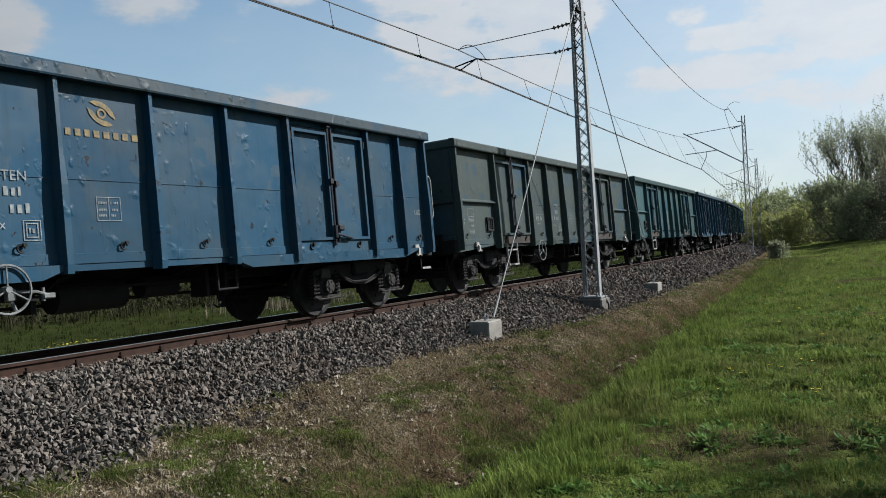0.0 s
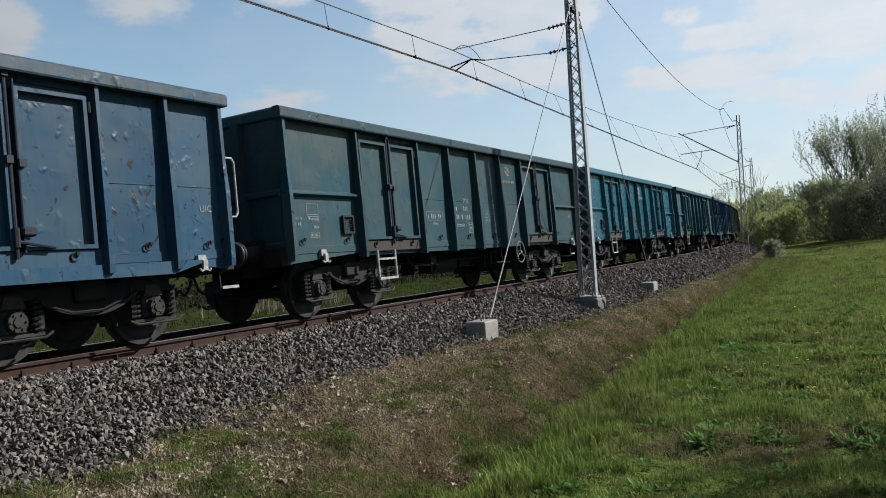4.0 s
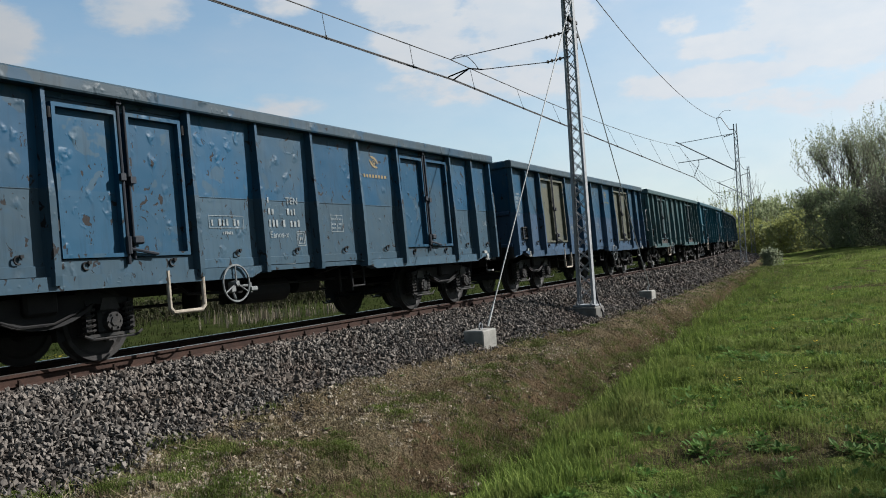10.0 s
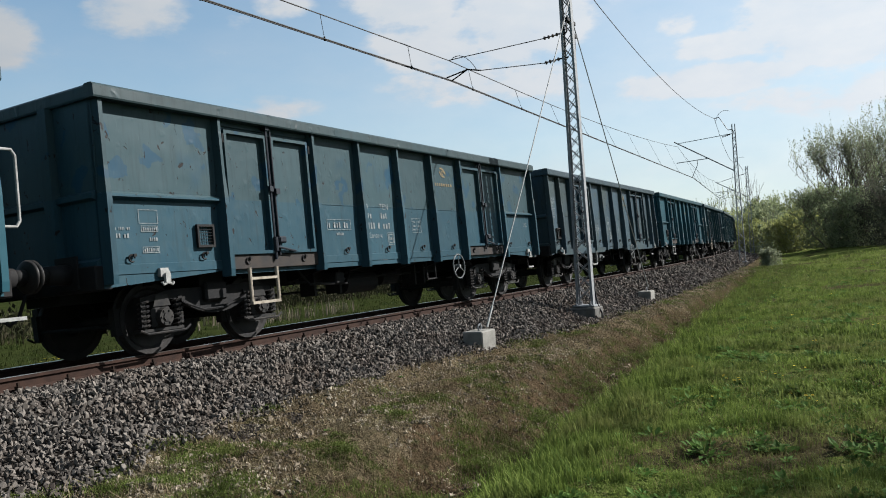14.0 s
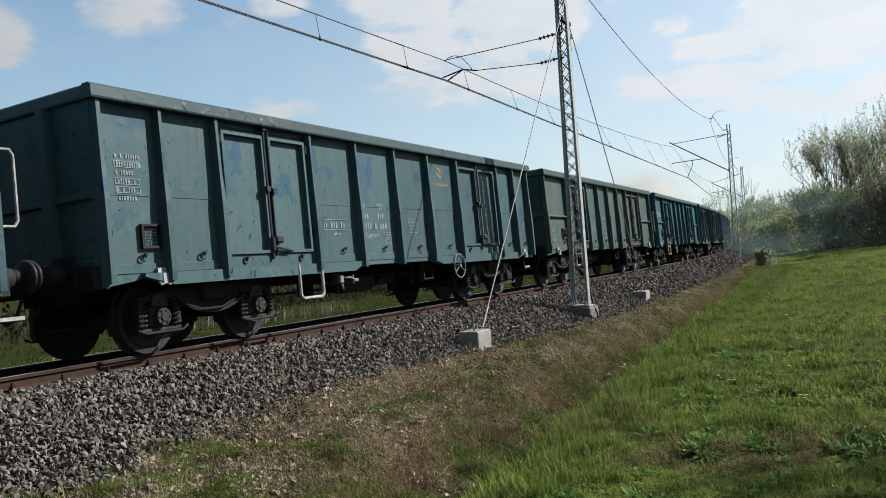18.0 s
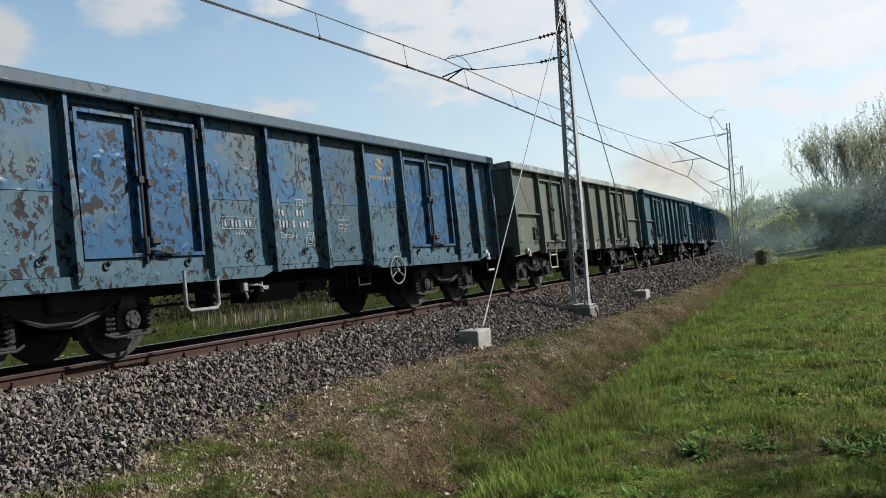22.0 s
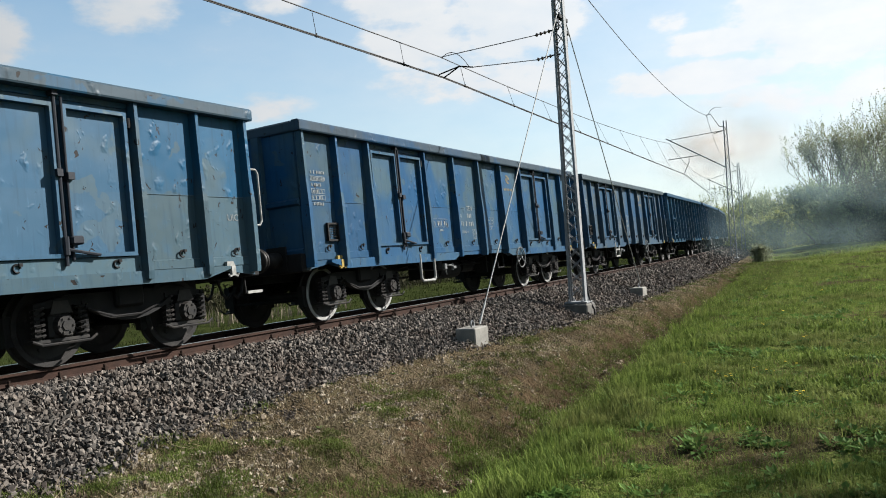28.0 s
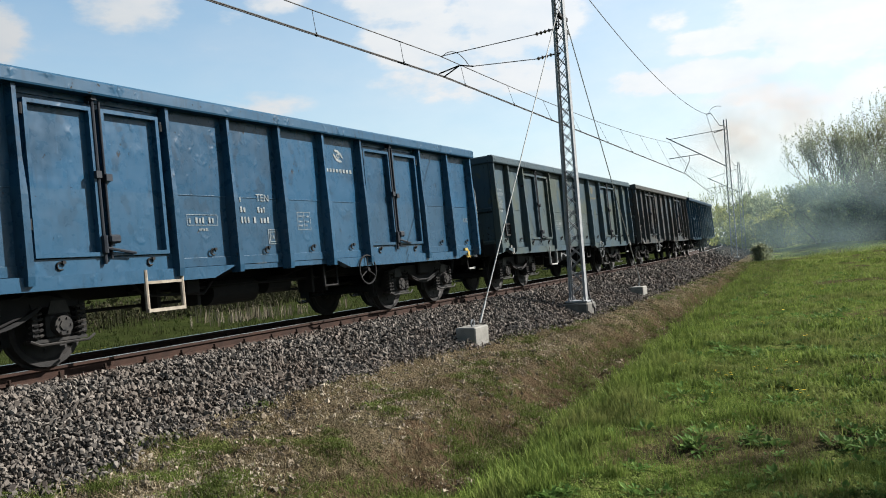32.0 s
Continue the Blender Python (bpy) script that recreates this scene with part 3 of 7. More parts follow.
def stone_material():
    m, nodes, links, bsdf = graph("crushed_stone")
    geo, info = nodes.new("ShaderNodeNewGeometry"), nodes.new("ShaderNodeObjectInfo")
    each = nodes.new("ShaderNodeMath")
    each.operation = "FRACT"
    mix = nodes.new("ShaderNodeMath")
    mix.operation = "ADD"
    links.new(geo.outputs["Random Per Island"], mix.inputs[0])
    links.new(info.outputs["Random"], mix.inputs[1])
    links.new(mix.outputs[0], each.inputs[0])
    small = noise_node(nodes, links, geo.outputs["Position"], 60, 3)
    far = noise_node(nodes, links, geo.outputs["Position"], 0.8, 3)
    col = mixed(nodes, links, each.outputs[0], (0.017, 0.0155, 0.0145), (0.145, 0.128, 0.112))
    col = mixed(nodes, links, times(nodes, links, ramp_node(nodes, links, far, 0.45, 0.7), 0.5), col, (0.078, 0.056, 0.042))
    col = mixed(nodes, links, times(nodes, links, ramp_node(nodes, links, small, 0.5, 0.7), 0.4), col, (0.06, 0.055, 0.05))
    links.new(col, bsdf.inputs["Base Color"])
    bsdf.inputs["Roughness"].default_value = 0.9
    bsdf.inputs["Specular IOR Level"].default_value = 0.05
    return m


MAT_BALLAST = ballast_material()
MAT_STONE = stone_material()
bed = build_bed()


def scatter(name, shapes, places, material, label, category, smooth=False):
    """Many small copies of a few shapes joined into one mesh. places: rows of (index, matrix)."""
    vs, fs, base = [], [], 0
    data = []
    for verts, faces in shapes:
        data.append((np.array(verts), faces))
    for k, m in places:
        v, f = data[k]
        a = np.array(m)
        vs.append(v @ a[:3, :3].T + a[:3, 3])
        fs.extend(tuple(i + base for i in q) for q in f)
        base += len(v)
    me = bpy.data.meshes.new(name)
    me.from_pydata(np.concatenate(vs).tolist(), [], fs)
    me.materials.append(material)
    if smooth:
        me.shade_smooth()
    return tagged(new(name, me), label, category, kind="stuff")


def stone_shapes(count=12):
    """Broken stones: hulls of a few points on a squashed ball."""
    out = []
    rng = random.Random(5)
    for _ in range(count):
        bm = bmesh.new()
        squash = (rng.uniform(0.75, 1.0), rng.uniform(0.45, 0.62), rng.uniform(0.30, 0.45))
        for _ in range(11):
            d = Vector([rng.gauss(0, 1) for _ in range(3)]).normalized() * rng.uniform(0.85, 1.1)
            bm.verts.new([c * k for c, k in zip(d, squash)])
        bmesh.ops.convex_hull(bm, input=bm.verts[:])
        bmesh.ops.delete(bm, geom=[v for v in bm.verts if not v.link_faces], context="VERTS")
        bm.verts.index_update()
        out.append(([tuple(v.co) for v in bm.verts], [tuple(v.index for v in f.verts) for f in bm.faces]))
        bm.free()
    return out


def stone_maker(shape):
    def make(bm):
        vs = [bm.verts.new(v) for v in shape[0]]
        for f in shape[1]:
            bm.faces.new([vs[i] for i in f])
    return make


def build_stones():
    rng = random.Random(11)
    shapes = stone_shapes()
    places = []
    for s0, s1, density in ((0.6, 9, 1050), (9, 14, 900), (14, 24, 520), (24, 42, 200), (42, 80, 50)):
        size = 0.037 if s0 < 14 else 0.044 if s0 < 24 else (0.065 if s0 < 42 else 0.095)
        for _ in range(int((s1 - s0) * 2.59 * density)):
            s, o = rng.uniform(s0, s1), rng.uniform(0.86, 3.45)
            edge = along(BALLAST_EDGE, s) + 0.15 * noise.noise(Vector((s * 1.3, 0, 2)))
            if o > edge + 0.12 + 0.12 * rng.random():
                continue
            p = track(s, o)
            top = max(bed_height(o), ground_height(p.x, p.y) - 0.005 if o > 2.6 else -9)
            k = size * rng.uniform(0.6, 1.5)
            m = Matrix.Translation((p.x, p.y, top + rng.uniform(-0.3, 1.1) * k)) @ Euler((rng.uniform(0, 6.3), rng.uniform(0, 6.3), rng.uniform(0, 6.3))).to_matrix().to_4x4() @ Matrix.Scale(k, 4)
            places.append((rng.randrange(len(shapes)), m))
    for _ in range(9000):
        s, o = rng.uniform(2, 30), rng.uniform(-1.7, 0.62)
        p = track(s, o)
        k = 0.05 * rng.uniform(0.6, 1.4)
        places.append((rng.randrange(len(shapes)), Matrix.Translation((p.x, p.y, bed_height(o) + rng.uniform(-0.3, 0.3) * k)) @ Euler((rng.uniform(0, 6.3), rng.uniform(0, 6.3), 0)).to_matrix().to_4x4() @ Matrix.Scale(k, 4)))
    # the stones along the foot of the bed that lie nearest are pieces of their own
    pieces = [shared("stone:%d" % k, stone_maker(shape), MAT_STONE) for k, shape in enumerate(shapes)]
    for _ in range(290):
        s, o = rng.uniform(2.6, 8.5), rng.uniform(1.5, 2.6)
        p = track(s, o)
        k = 0.043 * rng.uniform(0.7, 1.4)
        put("stone", pieces[rng.randrange(len(pieces))], bed, Matrix.Translation((p.x, p.y, bed_height(o) + 0.9 * k)) @ Euler((rng.uniform(0, 6.3), rng.uniform(0, 6.3), rng.uniform(0, 6.3))).to_matrix().to_4x4() @ Matrix.Scale(k, 4))
    return scatter("ballast_stones", shapes, places, MAT_STONE, "loose grey crushed stones heaped along the rail", "stones")


ballast_stones = build_stones()


# ---- rails, sleepers, clips ----
RAIL = [(-0.036, 0.0), (0.036, 0.0), (0.036, -0.035), (0.010, -0.05), (0.009, -0.125), (0.07, -0.15), (0.07, -0.165), (-0.07, -0.165), (-0.07, -0.15), (-0.009, -0.125), (-0.010, -0.05), (-0.036, -0.035)]


def build_rail(off, label):
    ss = [-520 + 5 * i for i in range(103)] + [-5 + 1.0 * i for i in range(1, 106)] + [100 + 5 * i for i in range(1, 94)]
    verts, faces, n = [], [], len(RAIL)
    for s in ss:
        for u, z in RAIL:
            p = track(s, off + u)
            verts.append((p.x, p.y, z + math.sin(CANT) * off))
    pick = []
    for j in range(len(ss) - 1):
        for i in range(n):
            faces.append((j * n + i, j * n + (i + 1) % n, (j + 1) * n + (i + 1) % n, (j + 1) * n + i))
            pick.append(0 if i == 0 else 1)
    me = bpy.data.meshes.new("rail")
    me.from_pydata(verts, [], faces)
    me.materials.append(MAT_RAILHEAD)
    me.materials.append(MAT_RUST)
    me.polygons.foreach_set("material_index", pick)
    return tagged(new("rail", me), label, "rail", "rails of the track", kind="structure")


build_rail(0.752, "rusty steel rail with a polished head on the outer side")
build_rail(-0.752, "rusty steel rail with a polished head on the inner side")


def make_sleeper(bm):
    soft_box(bm, -0.13, 0.13, -1.27, 1.27, -0.36, -0.175, 0.02)


def make_clip(bm):
    box(bm, -0.07, 0.07, -0.075, 0.06, -0.02, 0.012)
    rod(bm, (0, 0, 0.01), (0, 0, 0.105), 0.019, 6)
    rod(bm, (0, 0, 0.035), (0, 0, 0.066), 0.040, 6)
    box(bm, -0.03, 0.03, 0.0, 0.09, 0.005, 0.03)


def build_sleepers():
    sleeper_me = shared("sleeper", make_sleeper, MAT_SLEEPER)
    clip_me = shared("rail_clip", make_clip, MAT_CLIP)
    for i in range(110):
        s = 1.5 + 0.6 * i
        sl = tagged(put("sleeper", sleeper_me, None, track_pose(s, 0, 0, CANT)), "concrete sleeper half buried in crushed stone", "sleeper", "sleepers of the track")
        if i < 90:
            for y in (-0.86, -0.645, 0.645, 0.86):
                put("rail_clip", clip_me, sl, pose(0, y, -0.168, 0, 0, 180 if y in (0.86, -0.645) else 0))


build_sleepers()


# ---- the open wagons ----
HALF, BODY_Y = 6.45, 1.345
LAYOUT = {
    # edges of the bays along one side; door bays marked
    "a": ([-6.45, -4.53, -2.50, -1.25, 0.0, 1.25, 2.50, 4.53, 6.45], (1, 6)),
    "d": ([-6.45, -5.50, -4.53, -2.50, -1.25, 0.0, 1.25, 2.50, 4.53, 5.50, 6.45], (2, 7)),
    "b": ([-6.45, -5.32, -4.18, -2.15, -1.075, 0.0, 1.075, 2.15, 4.18, 5.32, 6.45], (2, 7)),
    "c": ([-6.45, -5.20, -4.15, -3.11, -2.07, -1.035, 0.0, 1.035, 2.07, 3.11, 4.15, 5.20, 6.45], ()),
}


def make_panel(width, end, ridge):
    """A pressed side sheet with its sole strip, outer face at y = 0, x from the bay's middle; end: -1, 0, 1 for the bays at the ends."""
    def make(bm):
        w, low = width / 2, 0.93
        pts = [(0.035, 3.04), (0.035, low), (0.0, low), (0.0, low + 0.07), (-0.012, low + 0.08), (-0.012, 1.12), (0.0, 1.127)]
        pts += [(0.0, 1.88), (-0.085, 1.915), (-0.085, 1.935), (0.0, 1.985)] if ridge else [(0.0, 1.938), (-0.008, 1.941), (-0.008, 1.949), (0.0, 1.952)]
        prism(bm, pts + [(0.0, 3.04)], -w, w, "yz")
        if end:
            # the sole dips toward the end of the wagon and is cut away over the bogie
            for v in bm.verts:
                if v.co.z <= low + 0.001:
                    v.co.z = 0.86 if v.co.x * end > 0 else 0.985
    return make


def make_stake(corner):
    def make(bm):
        w0, w1 = (0.045, 0.06) if corner else (0.04, 0.065)
        d0, d1 = 0.122, 0.145
        levels = [(0.90, w1, d1 - 0.01), (1.0, w1, d1), (1.86, w1, d1), (2.26, w0, d0), (3.04, w0, d0 - 0.01)]
        rings = [[bm.verts.new(c) for c in ((-w, 0, z), (-w * 0.62, -d, z), (w * 0.62, -d, z), (w, 0, z))] for z, w, d in levels]
        for p, q in zip(rings, rings[1:]):
            for i in range(3):
                bm.faces.new((p[i], p[i + 1], q[i + 1], q[i]))
            bm.faces.new((p[3], p[0], q[0], q[3]))
        bm.faces.new(rings[0][::-1])
        bm.faces.new(rings[-1])
    return make


def make_leaf(width):
    """A door leaf: a sheet sunk in a raised frame."""
    def make(bm):
        w = width / 2
        box(bm, -w, w, -0.062, 0.03, 1.19, 2.90)
        bm.normal_update()
        front = min(bm.faces, key=lambda f: f.calc_center_median().y)
        bmesh.ops.inset_region(bm, faces=[front], thickness=0.065)
        inner = min((f for f in bm.faces if abs(f.calc_center_median().x) < 0.01), key=lambda f: f.calc_center_median().y + f.calc_area() * -0.001)
        bmesh.ops.inset_region(bm, faces=[inner], thickness=0.006, depth=-0.078)
    return make


def make_lock(bm):
    rod(bm, (-0.045, -0.07, 1.1), (-0.045, -0.07, 3.06), 0.022, 8)
    rod(bm, (0.045, -0.07, 1.16), (0.045, -0.07, 2.98), 0.016, 8)
    box(bm, -0.10, -0.03, -0.12, -0.01, 2.08, 2.16)
    box(bm, 0.03, 0.11, -0.12, -0.01, 2.05, 2.13)
    box(bm, -0.08, -0.01, -0.11, -0.02, 2.98, 3.06)
    soft_box(bm, 0.0, 0.16, -0.13, -0.02, 1.33, 1.43, 0.02)
    bent(bm, [(-0.05, -0.1, 1.28), (0.1, -0.12, 1.25), (0.36, -0.1, 1.21)], 0.018)
    rod(bm, (-0.05, -0.09, 1.22), (-0.05, -0.09, 1.42), 0.035, 8)


def make_hinge(bm):
    rod(bm, (0, -0.05, -0.06), (0, -0.05, 0.06), 0.022, 8)
    box(bm, -0.05, 0.05, -0.04, 0.0, -0.035, 0.035)


def make_rim(length, across=False):
    def make(bm):
        prism(bm, [(-0.07, 3.03), (0.075, 3.03), (0.085, 3.05), (0.085, 3.17), (0.05, 3.20), (-0.055, 3.20), (-0.07, 3.18)], -length / 2, length / 2, "yz")
    return make


def make_end(bm):
    """An end wall; outer face at x = 0 looking along +x."""
    box(bm, -0.04, 0.0, -1.36, 1.36, 0.95, 3.04)


def make_end_stake(bm):
    prism(bm, [(-0.09, 0.95), (0.09, 0.95), (0.07, 3.03), (-0.07, 3.03)], 0.0, 0.10, "yz")


def make_end_beam(bm):
    prism(bm, [(0.0, -0.06), (0.06, -0.03), (0.06, 0.03), (0.0, 0.06)], -1.33, 1.33)


def make_headstock(bm):
    soft_box(bm, -0.12, 0.10, -1.34, 1.34, 0.84, 1.13, 0.015)
    box(bm, 0.0, 0.13, -0.24, 0.24, 0.86, 1.2)
    for y in (-0.875, 0.875):
        box(bm, 0.1, 0.13, y - 0.19, y + 0.19, 0.88, 1.26)


def make_sleeve(bm):
    rod(bm, (0, 0, 0), (0.27, 0, 0), 0.125, 16, 0.105)
    rod(bm, (0.24, 0, 0), (0.43, 0, 0), 0.085, 16)


def make_buffer_head(bm):
    rings = []
    for x, r in ((0.40, 0.10), (0.415, 0.20), (0.44, 0.225), (0.46, 0.19), (0.468, 0.06)):
        rings.append([bm.verts.new((x, math.cos(a) * r, math.sin(a) * r * 0.85)) for a in (2 * math.pi * i / 20 for i in range(20))])
    for p, q in zip(rings, rings[1:]):
        for i in range(20):
            bm.faces.new((p[i], p[(i + 1) % 20], q[(i + 1) % 20], q[i]))
    bm.faces.new(rings[0][::-1])
    bm.faces.new(rings[-1])


def make_coupling(bm):
    box(bm, 0.0, 0.25, -0.03, 0.03, 1.0, 1.1)
    torus(bm, (0.36, 0, 1.03), 0.09, 0.03, "y", 12, 6)


def make_screw_link(bm):
    rod(bm, (0.30, -0.06, 0.96), (0.50, -0.05, 0.84), 0.02)
    rod(bm, (0.30, 0.06, 0.96), (0.50, 0.05, 0.84), 0.02)
    rod(bm, (0.5, -0.1, 0.83), (0.5, 0.1, 0.83), 0.03)


def make_air_hose(bm):
    bent(bm, [(0.02, -0.33, 0.92), (0.18, -0.33, 0.86), (0.3, -0.30, 0.62), (0.44, -0.26, 0.55), (0.55, -0.22, 0.62)], 0.024)


def make_underframe(bm):
    box(bm, -6.3, 6.3, -0.32, 0.32, 0.72, 1.08)
    box(bm, -6.38, 6.38, -1.33, 1.33, 1.08, 1.14)
    for x in (-5.4, -3.6, -2.0, -0.9, 0.9, 2.0, 3.6, 5.4):
        prism(bm, [(-1.28, 1.08), (1.28, 1.08), (1.25, 0.96), (0.4, 0.78), (-0.4, 0.78), (-1.25, 0.96)], x - 0.06, x + 0.06, "yz")
    for x in (-4.5, 4.5):
        soft_box(bm, x - 0.22, x + 0.22, -1.05, 1.05, 0.80, 1.08, 0.02)


def make_brake_rig(bm):
    rod(bm, (-0.9, -0.55, 0.66), (0.05, -0.55, 0.66), 0.19, 16)
    rod(bm, (0.4, -0.5, 0.70), (0.95, -0.5, 0.70), 0.14, 14)
    rod(bm, (-3.4, -0.3, 0.58), (3.4, -0.3, 0.58), 0.022)
    rod(bm, (-2.4, -0.75, 0.74), (2.3, -0.75, 0.74), 0.018)
    bent(bm, [(-2.6, -1.0, 0.92), (-2.4, -1.05, 0.7), (-1.4, -1.05, 0.66), (-1.1, -0.9, 0.8), (-0.9, -0.8, 0.92)], 0.022)
    for x in (-2.0, -1.3, 1.25, 1.6):
        box(bm, x - 0.03, x + 0.03, -0.85, -0.55, 0.50, 0.9)
    bent(bm, [(1.1, -1.2, 0.92), (1.1, -1.2, 0.58), (1.45, -1.2, 0.58), (1.45, -1.2, 0.92)], 0.025)
    soft_box(bm, -1.75, -1.5, -1.1, -0.8, 0.66, 0.86, 0.02)


def make_sill(k):
    """The deep sole bar that runs from the middle to one end, cut at a slant."""
    def make(bm):
        pts = [(k * 1.12, 1.0), (k * 1.55, 0.845), (k * 5.45, 0.845), (k * 5.9, 0.96), (k * 5.9, 1.0)]
        prism(bm, pts[::k], -1.43, -1.29)
    return make


def make_door_sill(bm):
    soft_box(bm, -0.985, 0.985, -1.385, -1.31, 0.985, 1.185, 0.008)


def make_step(bm):
    for x in (0.0, 0.56):
        bent(bm, [(x, 0, 1.0), (x, 0, 0.53)], 0.027, 8)
    box(bm, -0.01, 0.57, -0.03, 0.03, 0.49, 0.53)
    box(bm, 0.02, 0.54, -0.02, 0.02, 0.83, 0.865)


def make_ladder_step(bm):
    for x in (0.0, 0.50):
        box(bm, x, x + 0.05, -0.025, 0.025, 0.50, 1.02)
    for z in (0.50, 0.73):
        box(bm, 0.05, 0.50, -0.025, 0.025, z, z + 0.05)


def make_open_step(bm):
    bent(bm, [(0.56, 0, 1.0), (0.56, 0, 0.54), (0.51, 0, 0.485), (0.05, 0, 0.485), (0.0, 0, 0.54), (0.0, 0, 1.0)], 0.028, 8)


def make_brake_lever(bm):
    bent(bm, [(-1.86, -1.3, 0.76), (-1.55, -1.32, 0.74), (-1.40, -1.32, 0.69)], 0.016, 6)
    soft_box(bm, -1.90, -1.80, -1.36, -1.29, 0.66, 0.79, 0.012)
    rod(bm, (-1.85, -1.33, 0.68), (-1.80, -1.33, 0.56), 0.018, 6)
    rod(bm, (-1.48, -1.31, 0.64), (-1.48, -1.31, 0.78), 0.022, 6)
    soft_box(bm, -1.50, -1.36, -1.35, -1.30, 0.66, 0.72, 0.012)


def make_handwheel(bm):
    torus(bm, (0, 0, 0), 0.245, 0.014, "y", 28, 6)
    rod(bm, (0, 0.12, 0), (0, -0.03, 0), 0.035, 8)
    for k in range(3):
        a = math.radians(90 + 120 * k)
        rod(bm, (0, 0, 0), (math.cos(a) * 0.245, 0, math.sin(a) * 0.245), 0.010)


def make_hook(bm):
    prism(bm, [(-0.11, 0.12), (0.05, 0.12), (0.10, 0.02), (0.10, -0.02), (-0.11, -0.02)], 0.0, 0.1)
    box(bm, -0.05, 0.05, -0.05, 0.0, -0.14, 0.03)
    for k in (-1, 1):
        bent(bm, [(k * 0.03, -0.03, -0.13), (k * 0.09, -0.03, -0.155), (k * 0.12, -0.03, -0.11)], 0.022)


def make_ring(bm):
    torus(bm, (0, 0, 0), 0.042, 0.011, "y", 10, 5, 0.85)
    box(bm, 0.02, 0.06, -0.02, 0.01, 0.02, 0.055)


def make_label_box(bm):
    for x0, x1, z0, z1 in ((-0.15, -0.12, -0.15, 0.15), (0.12, 0.15, -0.15, 0.15), (-0.12, 0.12, -0.15, -0.12), (-0.12, 0.12, 0.12, 0.15)):
        box(bm, x0, x1, -0.04, 0.0, z0, z1)
    for i in range(7):
        rod(bm, (-0.12 + 0.04 * i, -0.022, -0.12), (-0.12 + 0.04 * i, -0.022, 0.12), 0.004, 4)
        rod(bm, (-0.12, -0.028, -0.12 + 0.04 * i), (0.12, -0.028, -0.12 + 0.04 * i), 0.004, 4)


def make_handrail(bm):
    bent(bm, [(0, 0, 2.36), (0.16, 0, 2.36), (0.20, 0, 2.30), (0.20, 0, 1.62), (0.16, 0, 1.56), (0, 0, 1.56)], 0.017, 8)


def make_wheelset(bm):
    rod(bm, (0, -1.05, 0), (0, 1.05, 0), 0.075, 12)
    for k in (-1, 1):
        ring = [(k * 0.68, 0.485), (k * 0.705, 0.49), (k * 0.715, 0.462), (k * 0.815, 0.455), (k * 0.815, 0.395), (k * 0.785, 0.36), (k * 0.765, 0.17), (k * 0.80, 0.13), (k * 0.80, 0.08)]
        ring = [(k * 0.68, 0.08), (k * 0.68, 0.13), (k * 0.715, 0.17), (k * 0.70, 0.36)] + [(k * 0.68, 0.395)] + ring
        spin(bm, ring, 24)
        for a in range(4):
            t = a * math.pi / 2
            rod(bm, (math.cos(t) * 0.27, k * 0.70, math.sin(t) * 0.27), (math.cos(t) * 0.27, k * 0.79, math.sin(t) * 0.27), 0.03, 6)


def make_whitewall(bm):
    for k in (-1,):
        rings = [[bm.verts.new((math.cos(a) * r, k * y, math.sin(a) * r)) for a in (2 * math.pi * i / 32 for i in range(32))] for y, r in ((0.816, 0.452), (0.822, 0.452), (0.822, 0.395), (0.816, 0.395))]
        for p, q in zip(rings, rings[1:] + rings[:1]):
            for i in range(32):
                bm.faces.new((p[i], q[i], q[(i + 1) % 32], p[(i + 1) % 32]))


def make_bogie_side(kind):
    """A cast side frame with its sagging lower edge, at y = 0."""
    def make(bm):
        if kind == "c":
            top = [(-1.15, 0.60), (-0.9, 0.66), (-0.45, 0.80), (0.45, 0.80), (0.9, 0.66), (1.15, 0.60)]
            low = [(1.15, 0.52), (0.75, 0.50), (0.35, 0.62), (-0.35, 0.62), (-0.75, 0.50), (-1.15, 0.52)]
            prism(bm, top[::-1] + low[::-1], -0.05, 0.05)
            rod(bm, (-1.0, -0.1, 0.30), (1.0, -0.1, 0.30), 0.022)
        else:
            arc = [(-0.62 + 0.124 * i, 0.66 - 0.19 * (1 - ((i - 5) / 5) ** 2)) for i in range(11)]
            top = [(-1.22, 0.72), (-0.75, 0.80), (0.75, 0.80), (1.22, 0.72)]
            prism(bm, top + [(1.22, 0.66), (0.70, 0.68)] + arc[::-1] + [(-0.70, 0.68), (-1.22, 0.66)], -0.045, 0.045)
            prism(bm, [(x, z + 0.02) for x, z in arc] + [(x, z - 0.03) for x, z in arc[::-1]], -0.11, -0.046)
            for x in (-1.2, -0.60, 0.60, 1.2):
                box(bm, x - 0.035, x + 0.035, -0.06, 0.06, 0.36, 0.72)
        soft_box(bm, -0.2, 0.2, -0.13, 0.1, 0.60, 0.86, 0.03)
        bent(bm, [(-0.62, -0.13, 0.62), (-0.3, -0.15, 0.50), (0.1, -0.15, 0.50), (0.4, -0.14, 0.60)], 0.014)
    return make


